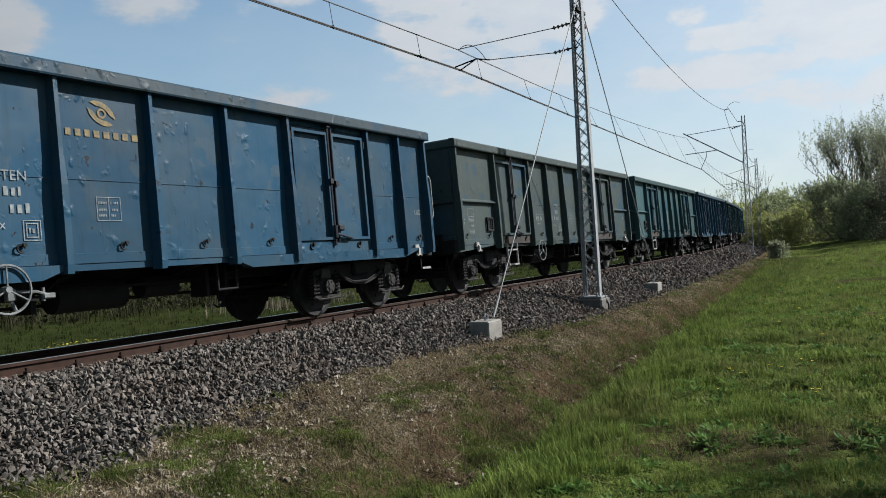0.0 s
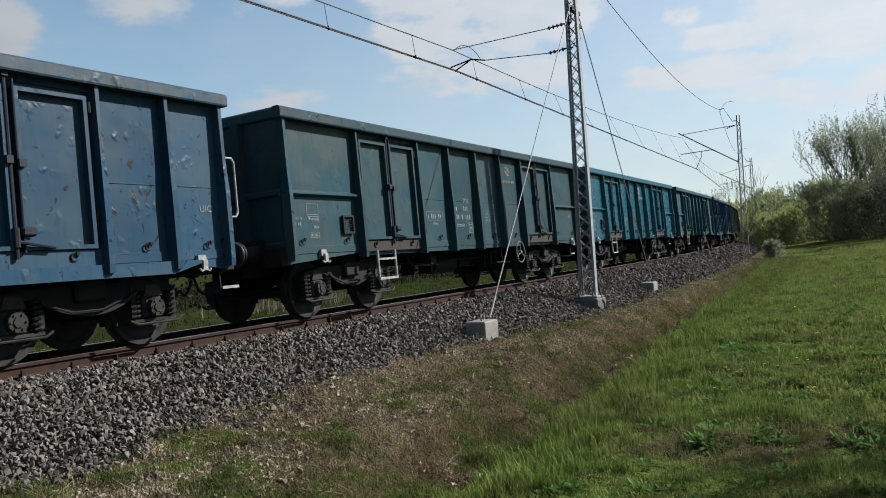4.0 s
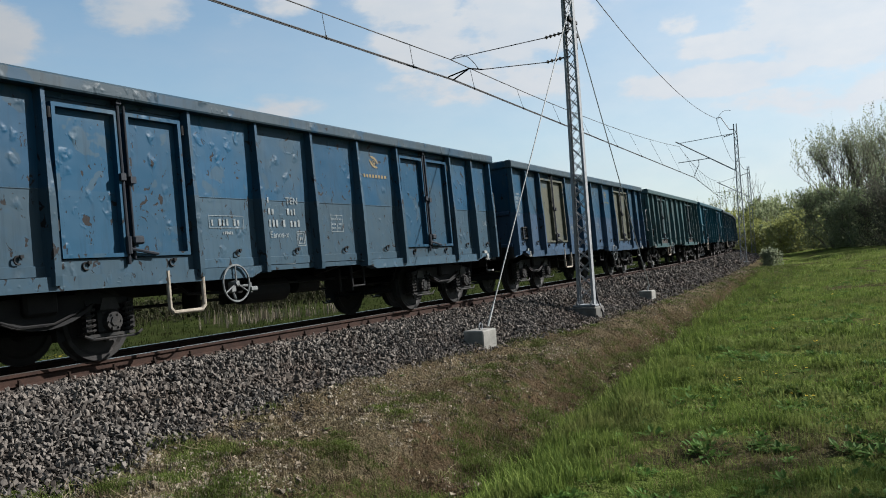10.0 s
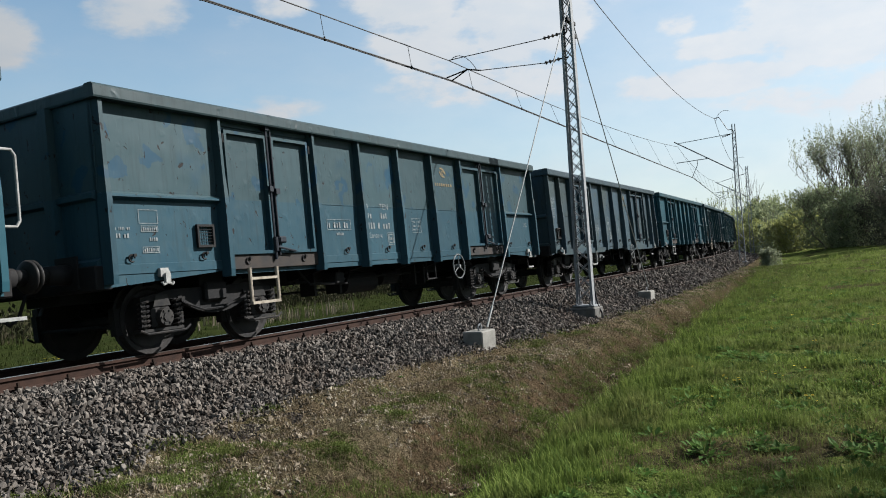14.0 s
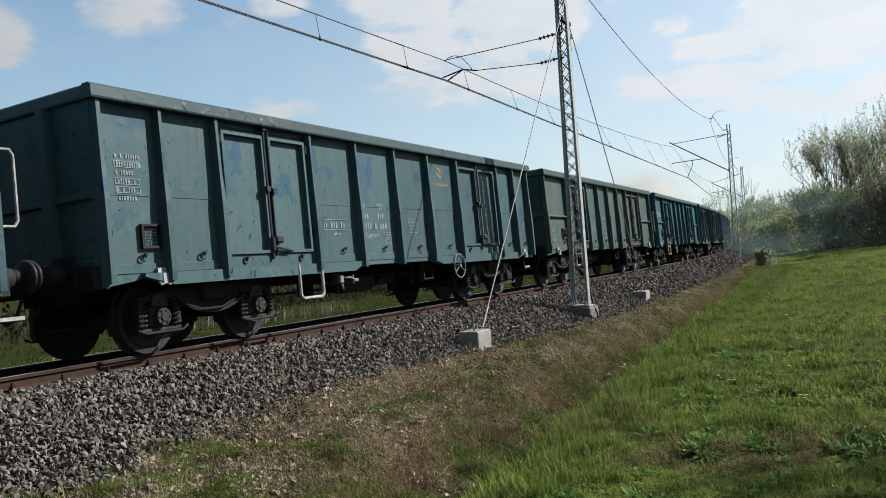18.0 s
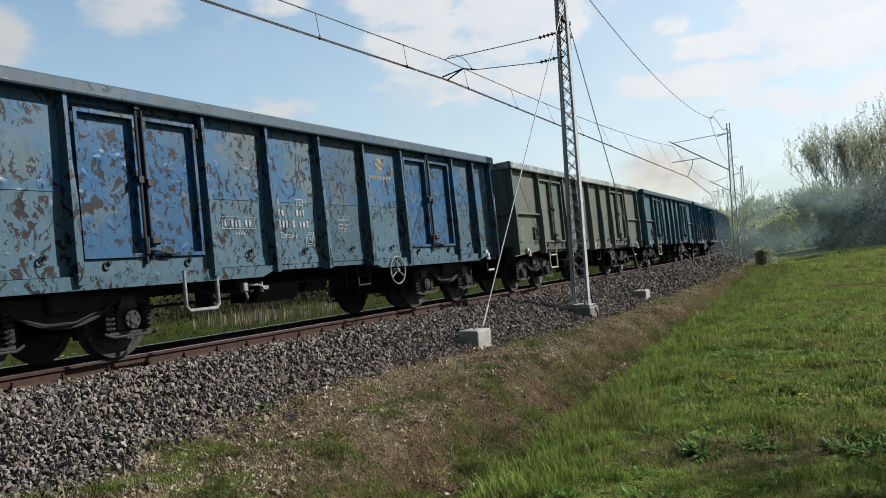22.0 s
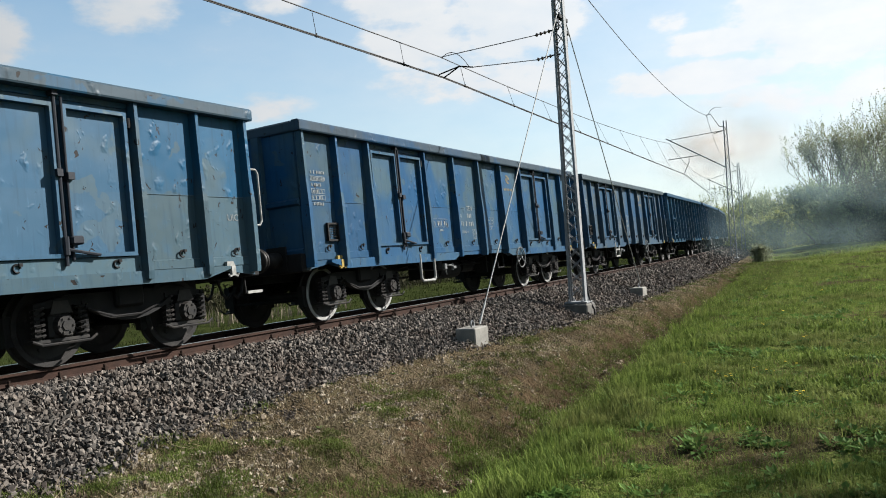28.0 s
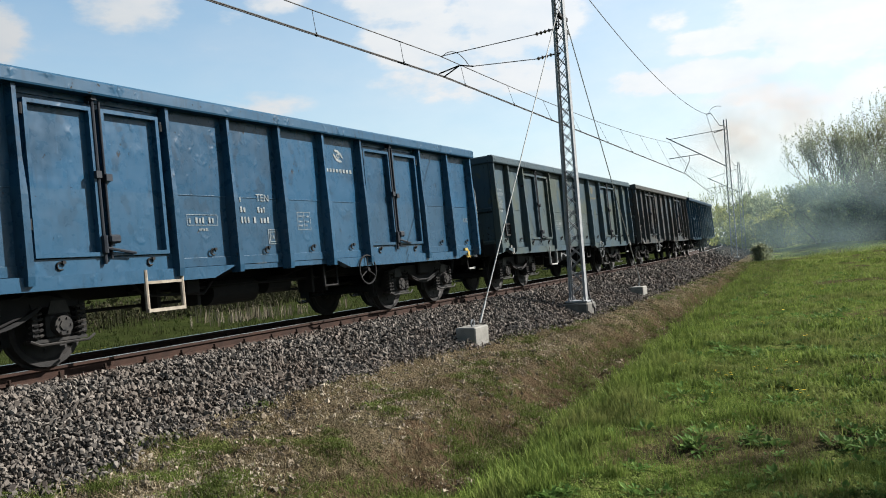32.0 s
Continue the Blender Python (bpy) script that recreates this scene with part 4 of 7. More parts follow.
def make_axle_box(kind):
    def make(bm):
        soft_box(bm, -0.15, 0.15, -0.06, 0.16, -0.15, 0.15, 0.04)
        rod(bm, (0, -0.06, 0), (0, -0.13, 0), 0.125, 14, 0.11)
        rod(bm, (0, -0.13, 0), (0, -0.145, 0), 0.06, 6)
        for a in range(6):
            t = a * math.pi / 3
            rod(bm, (math.cos(t) * 0.085, -0.125, math.sin(t) * 0.085), (math.cos(t) * 0.085, -0.145, math.sin(t) * 0.085), 0.014, 5)
        if kind != "c":
            box(bm, -0.34, 0.34, -0.05, 0.11, -0.17, -0.135)
            prism(bm, [(-0.14, 0.14), (0.14, 0.14), (0.09, 0.28), (-0.09, 0.28)], -0.06, 0.1)
            bent(bm, [(-0.40, -0.1, -0.14), (-0.3, -0.12, -0.19), (0.3, -0.12, -0.19), (0.40, -0.1, -0.14)], 0.016)
    return make


def make_spring(bm):
    turns, n = 6, 8
    pts = [(0.066 * math.cos(2 * math.pi * i / n), 0.066 * math.sin(2 * math.pi * i / n), -0.13 + 0.36 * i / (turns * n)) for i in range(turns * n + 1)]
    bent(bm, pts, 0.016, 4)
    rod(bm, (0, 0, -0.13), (0, 0, 0.23), 0.03, 6)


def make_bolster(bm):
    soft_box(bm, -0.25, 0.25, -0.96, 0.96, 0.60, 0.80, 0.03)
    for x in (-0.45, 0.45):
        box(bm, x - 0.05, x + 0.05, -0.95, 0.95, 0.58, 0.68)
    for x in (-1.36, -0.42, 0.42, 1.36):
        for y in (-0.75, 0.75):
            prism(bm, [(x - 0.05, 0.28), (x + 0.05, 0.28), (x + 0.07, 0.62), (x - 0.07, 0.62)], y - 0.05, y + 0.05)
        rod(bm, (x, -0.8, 0.4), (x, 0.8, 0.4), 0.03, 6)


def stroke(bm, x0, x1, z0, z1, y):
    """A painted stroke, a hair in front of the sheet."""
    bm.faces.new([bm.verts.new((x, y, z)) for x, z in ((x0, z0), (x1, z0), (x1, z1), (x0, z1))])


def bars(bm, rows, x, z, height, y=-0.006):
    """Rows of short strokes that stand for lettering too small to read."""
    rng = random.Random(int(abs(x * 1000 + z * 77)) + len(rows))
    for k, length in enumerate(rows):
        u, zz = x, z - k * height * 1.75
        while u < x + length:
            w = height * rng.uniform(0.28, 0.5)
            if rng.random() > 0.14:
                stroke(bm, u, u + w, zz, zz + height * rng.choice((1, 1, 0.85)), y)
            u += w + height * 0.36


def outline(bm, x0, x1, z0, z1, t=0.008, y=-0.006):
    for a, b, c, d in ((x0, x1, z0, z0 + t), (x0, x1, z1 - t, z1), (x0, x0 + t, z0 + t, z1 - t), (x1 - t, x1, z0 + t, z1 - t)):
        stroke(bm, a, b, c, d, y)


def make_emblem(size):
    """A ring between two swept leaves, over a bar row; x and z, middle at 0."""
    def make(bm):
        for k in (-1, 1):
            pts = []
            for i in range(9):
                a = math.pi * (0.08 + 0.84 * i / 8)
                pts.append((k * size * (0.62 * math.cos(a)), k * size * (0.05 + 0.36 * math.sin(a) ** 1.2)))
            inner = [(k * size * 0.36 * math.cos(math.pi * (0.2 + 0.6 * i / 6)), k * size * (0.02 + 0.20 * math.sin(math.pi * (0.2 + 0.6 * i / 6)))) for i in range(7)]
            outer = [bm.verts.new((x, -0.007, z)) for x, z in pts]
            ins = [bm.verts.new((x, -0.007, z)) for x, z in inner]
            for i in range(8):
                j = min(6, i * 6 // 8)
                j2 = min(6, (i + 1) * 6 // 8)
                loop = [outer[i], outer[i + 1], ins[j2]] + ([ins[j]] if j != j2 else [])
                bm.faces.new(loop)
        n = 20
        rings = [[bm.verts.new((r * math.cos(2 * math.pi * i / n), -0.008, r * math.sin(2 * math.pi * i / n))) for i in range(n)] for r in (0.11 * size, 0.19 * size)]
        for i in range(n):
            bm.faces.new((rings[0][i], rings[0][(i + 1) % n], rings[1][(i + 1) % n], rings[1][i]))
    return make


def make_wordmark(bm):
    """The operator's name under the emblem, as plain bars."""
    x = -0.44
    for w in (0.075, 0.08, 0.075, 0.085, 0.09, 0.08, 0.09, 0.095):
        stroke(bm, x, x + w * 0.8, -0.014, 0.058, -0.007)
        x += w + 0.032


def make_capacity_table(bm):
    outline(bm, -0.2, 0.2, -0.17, 0.17)
    stroke(bm, -0.004, 0.004, -0.165, 0.165, -0.006)
    for z in (0.07, -0.03, -0.11):
        bars(bm, [0.13], -0.17, z, 0.035)
        bars(bm, [0.13], 0.03, z, 0.035)


def make_data_block(bm):
    outline(bm, -0.18, 0.16, 0.22, 0.42)
    for k in range(3):
        bars(bm, [0.24], -0.12, 0.12 - k * 0.15, 0.05)
        if k != 1:
            outline(bm, -0.15, 0.15, 0.10 - k * 0.15, 0.19 - k * 0.15)
    bars(bm, [0.26], -0.62, 0.13, 0.04)
    bars(bm, [0.2], -0.58, 0.02, 0.06)


def make_load_panel(bm):
    outline(bm, -0.38, 0.38, -0.10, 0.10)
    bars(bm, [0.66], -0.33, -0.06, 0.11)
    bars(bm, [0.2], -0.1, -0.20, 0.05)


def make_long_panel(bm):
    outline(bm, -0.48, 0.48, -0.10, 0.10)
    for z in (0.015, -0.08):
        outline(bm, -0.46, 0.46, z, z + 0.07, 0.006)
        bars(bm, [0.86], -0.43, z + 0.014, 0.042)


def make_number_rows(bm):
    bars(bm, [0.10], -0.42, 0.20, 0.10)
    bars(bm, [0.10], -0.42, 0.02, 0.10)
    bars(bm, [0.34], 0.02, 0.02, 0.10)
    bars(bm, [0.78], -0.42, -0.17, 0.11)


def make_notes(bm):
    outline(bm, -0.13, 0.13, -0.05, 0.05)
    bars(bm, [0.2], -0.1, 0.005, 0.028)
    bars(bm, [0.2], -0.1, -0.04, 0.028)
    bars(bm, [0.42], -0.75, -0.02, 0.03)


def make_end_block(bm):
    for k in range(6):
        bars(bm, [0.42 if k < 2 else 0.30], -0.2 + 0.02 * (k % 2), 0.40 - 0.12 * k, 0.06)
        if k in (1, 3, 4):
            outline(bm, -0.22, 0.2, 0.385 - 0.12 * k, 0.475 - 0.12 * k)


def make_square_sign(bm):
    outline(bm, -0.11, 0.11, -0.12, 0.12, 0.01)
    outline(bm, -0.075, 0.075, -0.085, 0.085, 0.012)
    bars(bm, [0.08], -0.04, -0.03, 0.06)


def make_revision_plate(bm):
    box(bm, -0.2, 0.2, -0.008, -0.002, -0.1, 0.1)


def make_revision_marks(bm):
    outline(bm, -0.19, 0.19, -0.09, 0.09, 0.012, -0.013)
    prism(bm, [(-0.03, -0.07), (0.12, -0.07), (0.17, 0.07), (0.02, 0.07)], -0.013, -0.009)
    bars(bm, [0.1], -0.15, -0.03, 0.06, -0.013)


def make_scrawl(seed):
    """One sprayed letter of a tag, drawn in a single looping line."""
    def make(bm):
        rng = random.Random(seed)
        knots = [Vector((rng.uniform(-0.20, 0.20), 0, rng.uniform(-0.28, 0.28))) for _ in range(5)]
        knots[0].z, knots[-1].z = 0.26, -0.24
        pts = []
        for a, b, c, d in zip([knots[0]] + knots, knots, knots[1:], knots[2:] + [knots[-1]]):
            for i in range(6):
                t = i / 6
                pts.append(0.5 * (2 * b + (c - a) * t + (2 * a - 5 * b + 4 * c - d) * t * t + (3 * b - a - 3 * c + d) * t ** 3))
        left, right = [], []
        for i, p in enumerate(pts):
            d = (pts[min(i + 1, len(pts) - 1)] - pts[max(i - 1, 0)]).normalized()
            n = Vector((-d.z, 0, d.x)) * 0.017
            left.append(bm.verts.new(p + n + Vector((0, -0.008 - 0.0002 * i, 0))))
            right.append(bm.verts.new(p - n + Vector((0, -0.008 - 0.0002 * i, 0))))
        for i in range(len(pts) - 1):
            bm.faces.new((left[i], right[i], right[i + 1], left[i + 1]))
    return make


def build_bogie(wagon, x, kind, whitewall):
    bogie = put("bogie", shared("bolster", make_bolster, MAT_UNDER), wagon, (x, 0, 0), "black two-axle bogie with coil springs")
    wheelsets = []
    for wx in (-0.9, 0.9):
        ws = put("wheelset", shared("wheelset", make_wheelset, MAT_TYRE), bogie, (wx, 0, 0.46))
        wheelsets.append(ws)
    for k in (-1, 1):
        turn = pose(0, k * 1.0, 0, 0, 0, 0 if k < 0 else 180)
        put("side_frame", shared("side_frame:" + ("c" if kind == "c" else "a"), make_bogie_side(kind), MAT_UNDER), bogie, turn)
        for wx in (-0.9, 0.9):
            put("axle_box", shared("axle_box:" + ("c" if kind == "c" else "a"), make_axle_box(kind), MAT_GEAR, False), bogie, pose(wx, k * 1.0, 0.46, 0, 0, 0 if k < 0 else 180), "greasy cast steel axle box")
            if kind != "c" and k < 0:
                for dx in (-0.27, 0.27):
                    put("spring", shared("spring", make_spring, MAT_GEAR), bogie, (wx + dx, -1.02, 0.45), "coil spring")
    return wheelsets


def build_wagon(kind, coat, door_coat, label, step=MAT_WHITE, hook=MAT_WHITE, wheel=MAT_GREY, mark=MAT_MARK, logo=MAT_GOLD, whitewall=False, rail_paint=MAT_WHITE, rim=None, scrawl=None, plate=False, big_logo=False, wheel_x=2.0, logo_bay=None, rusty_sill=False, step_shift=0.0, word=None, left_rail=False, upper_data=False, ladder=False):
    wagon = tagged(new("open_wagon"), label, "freight wagon", "wagons of the train")
    edges, doors = LAYOUT[kind]
    n = len(edges) - 1
    put("underframe", shared("underframe", make_underframe, MAT_UNDER), wagon, label="black steel underframe")
    put("brake_rig", shared("brake_rig", make_brake_rig, MAT_UNDER), wagon, label="brake cylinder, rods and levers")
    wheelsets = build_bogie(wagon, -4.5, kind, whitewall) + build_bogie(wagon, 4.5, kind, whitewall)
    if whitewall:
        for ws in wheelsets:
            put("tyre_paint", shared("tyre_paint", make_whitewall, MAT_WHITEWALL), ws, label="white-painted wheel rim")
    for side in (-1, 1):
        turn = Matrix.Identity(4) if side < 0 else pose(0, 0, 0, 0, 0, 180)
        y = -BODY_Y
        for i in range(n):
            a, b = edges[i], edges[i + 1]
            mid, width = (a + b) / 2, b - a
            if i in doors:
                leaf = (width - 0.34) / 2
                for k in (-1, 1):
                    d = put("door", shared("door:%.2f" % leaf, make_leaf(leaf), coat), wagon, turn @ Matrix.Translation((mid + k * (leaf / 2 + 0.055), y - 0.012, 0)), "pair of steel side doors, shut" if side < 0 else "", door_coat)
                    if side < 0:
                        for z in (1.55, 2.78):
                            put("hinge", shared("hinge", make_hinge, MAT_UNDER), d, (k * (leaf / 2 + 0.03), 0, z))
                put("door_backing", shared("door_backing:%.2f" % width, lambda bm: box(bm, -width / 2, width / 2, 0.022, 0.045, 0.93, 2.964), coat), wagon, turn @ Matrix.Translation((mid, y, 0)), material=coat)
                put("door_lintel", shared("door_lintel:%.2f" % width, lambda bm: box(bm, -width / 2, width / 2, 0.0, 0.05, 2.965, 3.04), coat), wagon, turn @ Matrix.Translation((mid, y, 0)), material=coat)
                if side < 0:
                    put("door_lock", shared("door_lock", make_lock, MAT_LOCK), wagon, turn @ Matrix.Translation((mid, y, 0)), "upright locking bars with handles")
            else:
                end = -1 if i == 0 else (1 if i == n - 1 else 0)
                ridge = kind == "a" and end
                put("side_panel", shared("side_panel:%.2f:%d:%d" % (width, end, ridge), make_panel(width, end, ridge), coat), wagon, turn @ Matrix.Translation((mid, y, 0)), material=coat)
            if side < 0:
                for dx in ((-0.3, 0.3) if width > 1.4 else (0.12,)):
                    put("tie_ring", shared("tie_ring", make_ring, MAT_UNDER), wagon, (mid + width * dx, y - (0.03 if i not in doors else 0.05), 1.19 if i not in doors else 1.10))
        for i, e in enumerate(edges):
            corner = i in (0, n)
            put("corner_post" if corner else "stake", shared("stake:%d" % corner, make_stake(corner), coat), wagon, turn @ Matrix.Translation((e * (1 if not corner else 0.9915), y, 0)), material=coat)
        put("top_rim", shared("top_rim:side", make_rim(13.02), coat), wagon, turn @ pose(0, -1.42, 0, 0, 0, 180), material=rim or coat)
        if kind != "a":
            for k in (-1, 1):
                put("side_sill", shared("side_sill:%d" % k, make_sill(k), coat), wagon, turn, "deep sole bar cut at a slant" if side < 0 else "", coat)
        for i in doors:
            put("door_sill", shared("door_sill", make_door_sill, MAT_SILL), wagon, turn @ Matrix.Translation(((edges[i] + edges[i + 1]) / 2, 0, 0)), "rusty sill plate below the doors" if side < 0 else "", MAT_SILL if kind == "a" or rusty_sill else coat)
        ends = pose(side * HALF, 0, 0, 0, 0, 0 if side > 0 else 180)
        put("end_wall", shared("end_wall", make_end, coat), wagon, ends, material=coat)
        for ey in (-0.62, 0.62):
            put("end_stake", shared("end_stake", make_end_stake, coat), wagon, ends @ Matrix.Translation((0, ey, 0)), material=coat)
        for ez in (1.15, 1.93):
            put("end_beam", shared("end_beam", make_end_beam, coat), wagon, ends @ pose(0, 0, ez, 0, 0, 0), material=coat)
        put("end_rim", shared("end_rim", make_rim(2.69), coat), wagon, ends @ pose(-0.03, 0, 0, 0, 0, -90), material=rim or coat)
        put("headstock", shared("headstock", make_headstock, MAT_UNDER), wagon, ends)
        hook_of = put("coupling", shared("coupling", make_coupling, MAT_UNDER), wagon, ends @ Matrix.Translation((0.08, 0, 0)), "draw hook with its ring")
        put("screw_link", shared("screw_link", make_screw_link, MAT_UNDER), hook_of)
        for hose in (0.0, 0.62):
            put("air_hose", shared("air_hose", make_air_hose, MAT_UNDER), hook_of, (0, hose, 0), "black rubber air hose")
        for by in (-0.875, 0.875):
            bf = put("buffer", shared("buffer", make_sleeve, MAT_UNDER, True), wagon, ends @ Matrix.Translation((0.12, by, 1.06)))
            put("buffer_head", shared("buffer_head", make_buffer_head, MAT_GEAR, True), bf, label="domed steel buffer plate")
    put("handrail", shared("handrail", make_handrail, MAT_WHITE), wagon, (HALF + 0.02, -1.36, 0), "bent tubular shunter's handrail", rail_paint)
    if left_rail:
        put("handrail", shared("handrail", make_handrail, MAT_WHITE), wagon, pose(-HALF - 0.02, -1.36, 0, 0, 0, 180), "bent tubular shunter's handrail", rail_paint)
    bent_bar = shared("foot_iron", lambda bm: box(bm, 0, 0.30, -0.03, 0.03, -0.02, 0.02), MAT_WHITE)
    put("foot_iron", bent_bar, wagon, (HALF + 0.06, -1.1, 0.62), "white end of the shunter's step", rail_paint)
    put("foot_iron_arm", shared("foot_iron_arm", lambda bm: bent(bm, [(0, 0, 0.35), (0.02, 0, 0.0), (0.12, 0, -0.01)], 0.02), MAT_UNDER), wagon, (HALF + 0.02, -1.1, 0.62))
    step_x = {"a": -4.15, "d": -3.02, "b": -2.68, "c": -3.4}[kind]
    if ladder:
        put("step", shared("step:ladder", make_ladder_step, MAT_WHITE), wagon, (step_x + step_shift, -1.42, 0), "white-painted ladder footstep", step)
    elif kind == "d":
        put("step", shared("step:open", make_open_step, MAT_WHITE), wagon, (step_x + step_shift, -1.42, 0), "hanging bent-tube footstep", step)
    if kind == "d":
        put("brake_lever", shared("brake_lever", make_brake_lever, MAT_GREY), wagon, label="pale changeover lever of the brake")
    elif kind != "c":
        put("step", shared("step", make_step, MAT_WHITE), wagon, (step_x, -1.42, 0), "hanging footstep frame", step)
    put("handwheel", shared("handwheel", make_handwheel, MAT_GREY), wagon, (wheel_x, -1.46, 0.78), "spoked brake handwheel", wheel)
    for x in (-5.6, 5.95):
        put("tow_hook", shared("tow_hook", make_hook, MAT_WHITE), wagon, Matrix.Translation((x, -1.40, 0.97)) @ Matrix.Scale(0.75, 4), "painted double towing hook", hook)
    put("label_holder", shared("label_holder", make_label_box, MAT_UNDER), wagon, (-4.87 if kind == "a" else -5.72, -BODY_Y - 0.012, 1.45), "wire-fronted label holder")
    # lettering and signs
    y = -BODY_Y
    wide = kind == "a"
    mid_bays = {"a": (-1.87, -0.62, 0.62, 1.87), "d": (-1.87, -0.62, 0.62, 1.87), "b": (-1.6, -0.53, 0.53, 1.6), "c": (-1.55, -0.52, 1.55, 2.6)}[kind]
    bay = logo_bay if logo_bay is not None else (2 if big_logo else 3)
    num = 0 if bay == 1 else 1
    fit = 0.95 if kind in "ad" else 0.8
    marks = [("number", make_number_rows, mid_bays[num], 1.72, fit), ("capacity_table", make_capacity_table, mid_bays[num + 1], 1.62, 0.8),
             ("notes", make_notes, mid_bays[num], 1.05, 0.9), ("sign", make_square_sign, mid_bays[num] + 0.3, 1.38, 0.9),
             ("end_data", make_data_block if wide else make_end_block, -5.75 if wide else -5.97, 1.42 if wide else 2.05, 0.85)]
    if upper_data:
        marks += [("upper_data", make_end_block, -6.02, 2.42, 0.7), ("upper_panel", make_long_panel, -5.22, 2.28, 1.0)]
    if num:
        marks.append(("load_panel", make_load_panel, mid_bays[0], 1.62, fit * 0.9))
    for name, make, x, z, size in marks:
        put(name, shared(name + ":" + kind, make, MAT_MARK), wagon, Matrix.Translation((x, y - 0.004, z)) @ Matrix.Scale(size, 4), "faded stencilled lettering", mark)
    if kind != "c":
        size = 1.15 if big_logo else 0.85
        lx = mid_bays[bay]
        put("emblem", shared("emblem", make_emblem(0.30), MAT_GOLD), wagon, Matrix.Translation((lx, y - 0.002, 2.72)) @ Matrix.Rotation(radians(28), 4, "Y") @ Matrix.Scale(size * 0.9, 4), "faded ring-and-leaf emblem", logo)
        put("wordmark", shared("wordmark", make_wordmark, MAT_GOLD), wagon, Matrix.Translation((lx, y - 0.002, 2.45)) @ Matrix.Scale(size * 0.95, 4), "faded operator's name in plain bars", word or logo)
    if kind in "ad":
        put("wagon_class", word_mesh("Eanos-x", 0.13, MAT_MARK), wagon, (mid_bays[num] - 0.40, y - 0.012, 1.40), "stencilled letters", mark)
    put("country_code", word_mesh("TEN", 0.15, MAT_MARK), wagon, (mid_bays[num], y - 0.012, 1.90), "stencilled letters", mark)
    put("exchange_mark", word_mesh("UIC", 0.13, MAT_MARK), wagon, (5.85 if wide else 6.0, y - 0.007, 1.62), "stencilled letters", mark)
    if plate:
        rp = put("revision_plate", shared("revision_plate", make_revision_plate, MAT_WHITE), wagon, (mid_bays[2], y - 0.014, 1.03), "white revision plate")
        put("plate_mark", shared("plate_mark", make_revision_marks, MAT_UNDER), rp)
    if scrawl:
        for k, x in enumerate(scrawl):
            put("graffiti", shared("graffiti:%d" % k, make_scrawl(k), MAT_SPRAY), wagon, (x, y - 0.006, 1.62 + 0.05 * (k % 2)), "white sprayed scrawl")
    if kind == "c":
        hatch = put("hatch", shared("hatch", lambda bm: (box(bm, -0.45, 0.45, -0.03, 0.0, 1.2, 2.05), [box(bm, *q) for q in ((-0.45, -0.39, -0.12, -0.03, 1.2, 2.05), (0.39, 0.45, -0.12, -0.03, 1.2, 2.05), (-0.39, 0.39, -0.12, -0.03, 1.99, 2.05), (-0.39, 0.39, -0.12, -0.03, 1.2, 1.26))]), coat), wagon, (-4.83, y, 0), "small framed side hatch", coat)
        put("hatch_catch", shared("hatch_catch", lambda bm: (rod(bm, (-0.3, -0.08, 1.33), (0.15, -0.08, 1.38), 0.02), soft_box(bm, -0.12, 0.0, -0.1, -0.04, 1.3, 1.42, 0.01)), MAT_UNDER), hatch)
    return wagon, wheelsets


# paints: blue, teal, dark teal, grey green, olive
BLUE, NAVY, DEEP = (0.0040, 0.0315, 0.0614), (0.0048, 0.0274, 0.0534), (0.0040, 0.0188, 0.0367)
TEAL, DTEAL, GTEAL = (0.0060, 0.0444, 0.0628), (0.0080, 0.0303, 0.0391), (0.0202, 0.0466, 0.0498)
GREY, OLIVE, SLATE = (0.0289, 0.0385, 0.0361), (0.0440, 0.0496, 0.0344), (0.0239, 0.0414, 0.0542)
PALE = (0.0480, 0.0592, 0.0560)
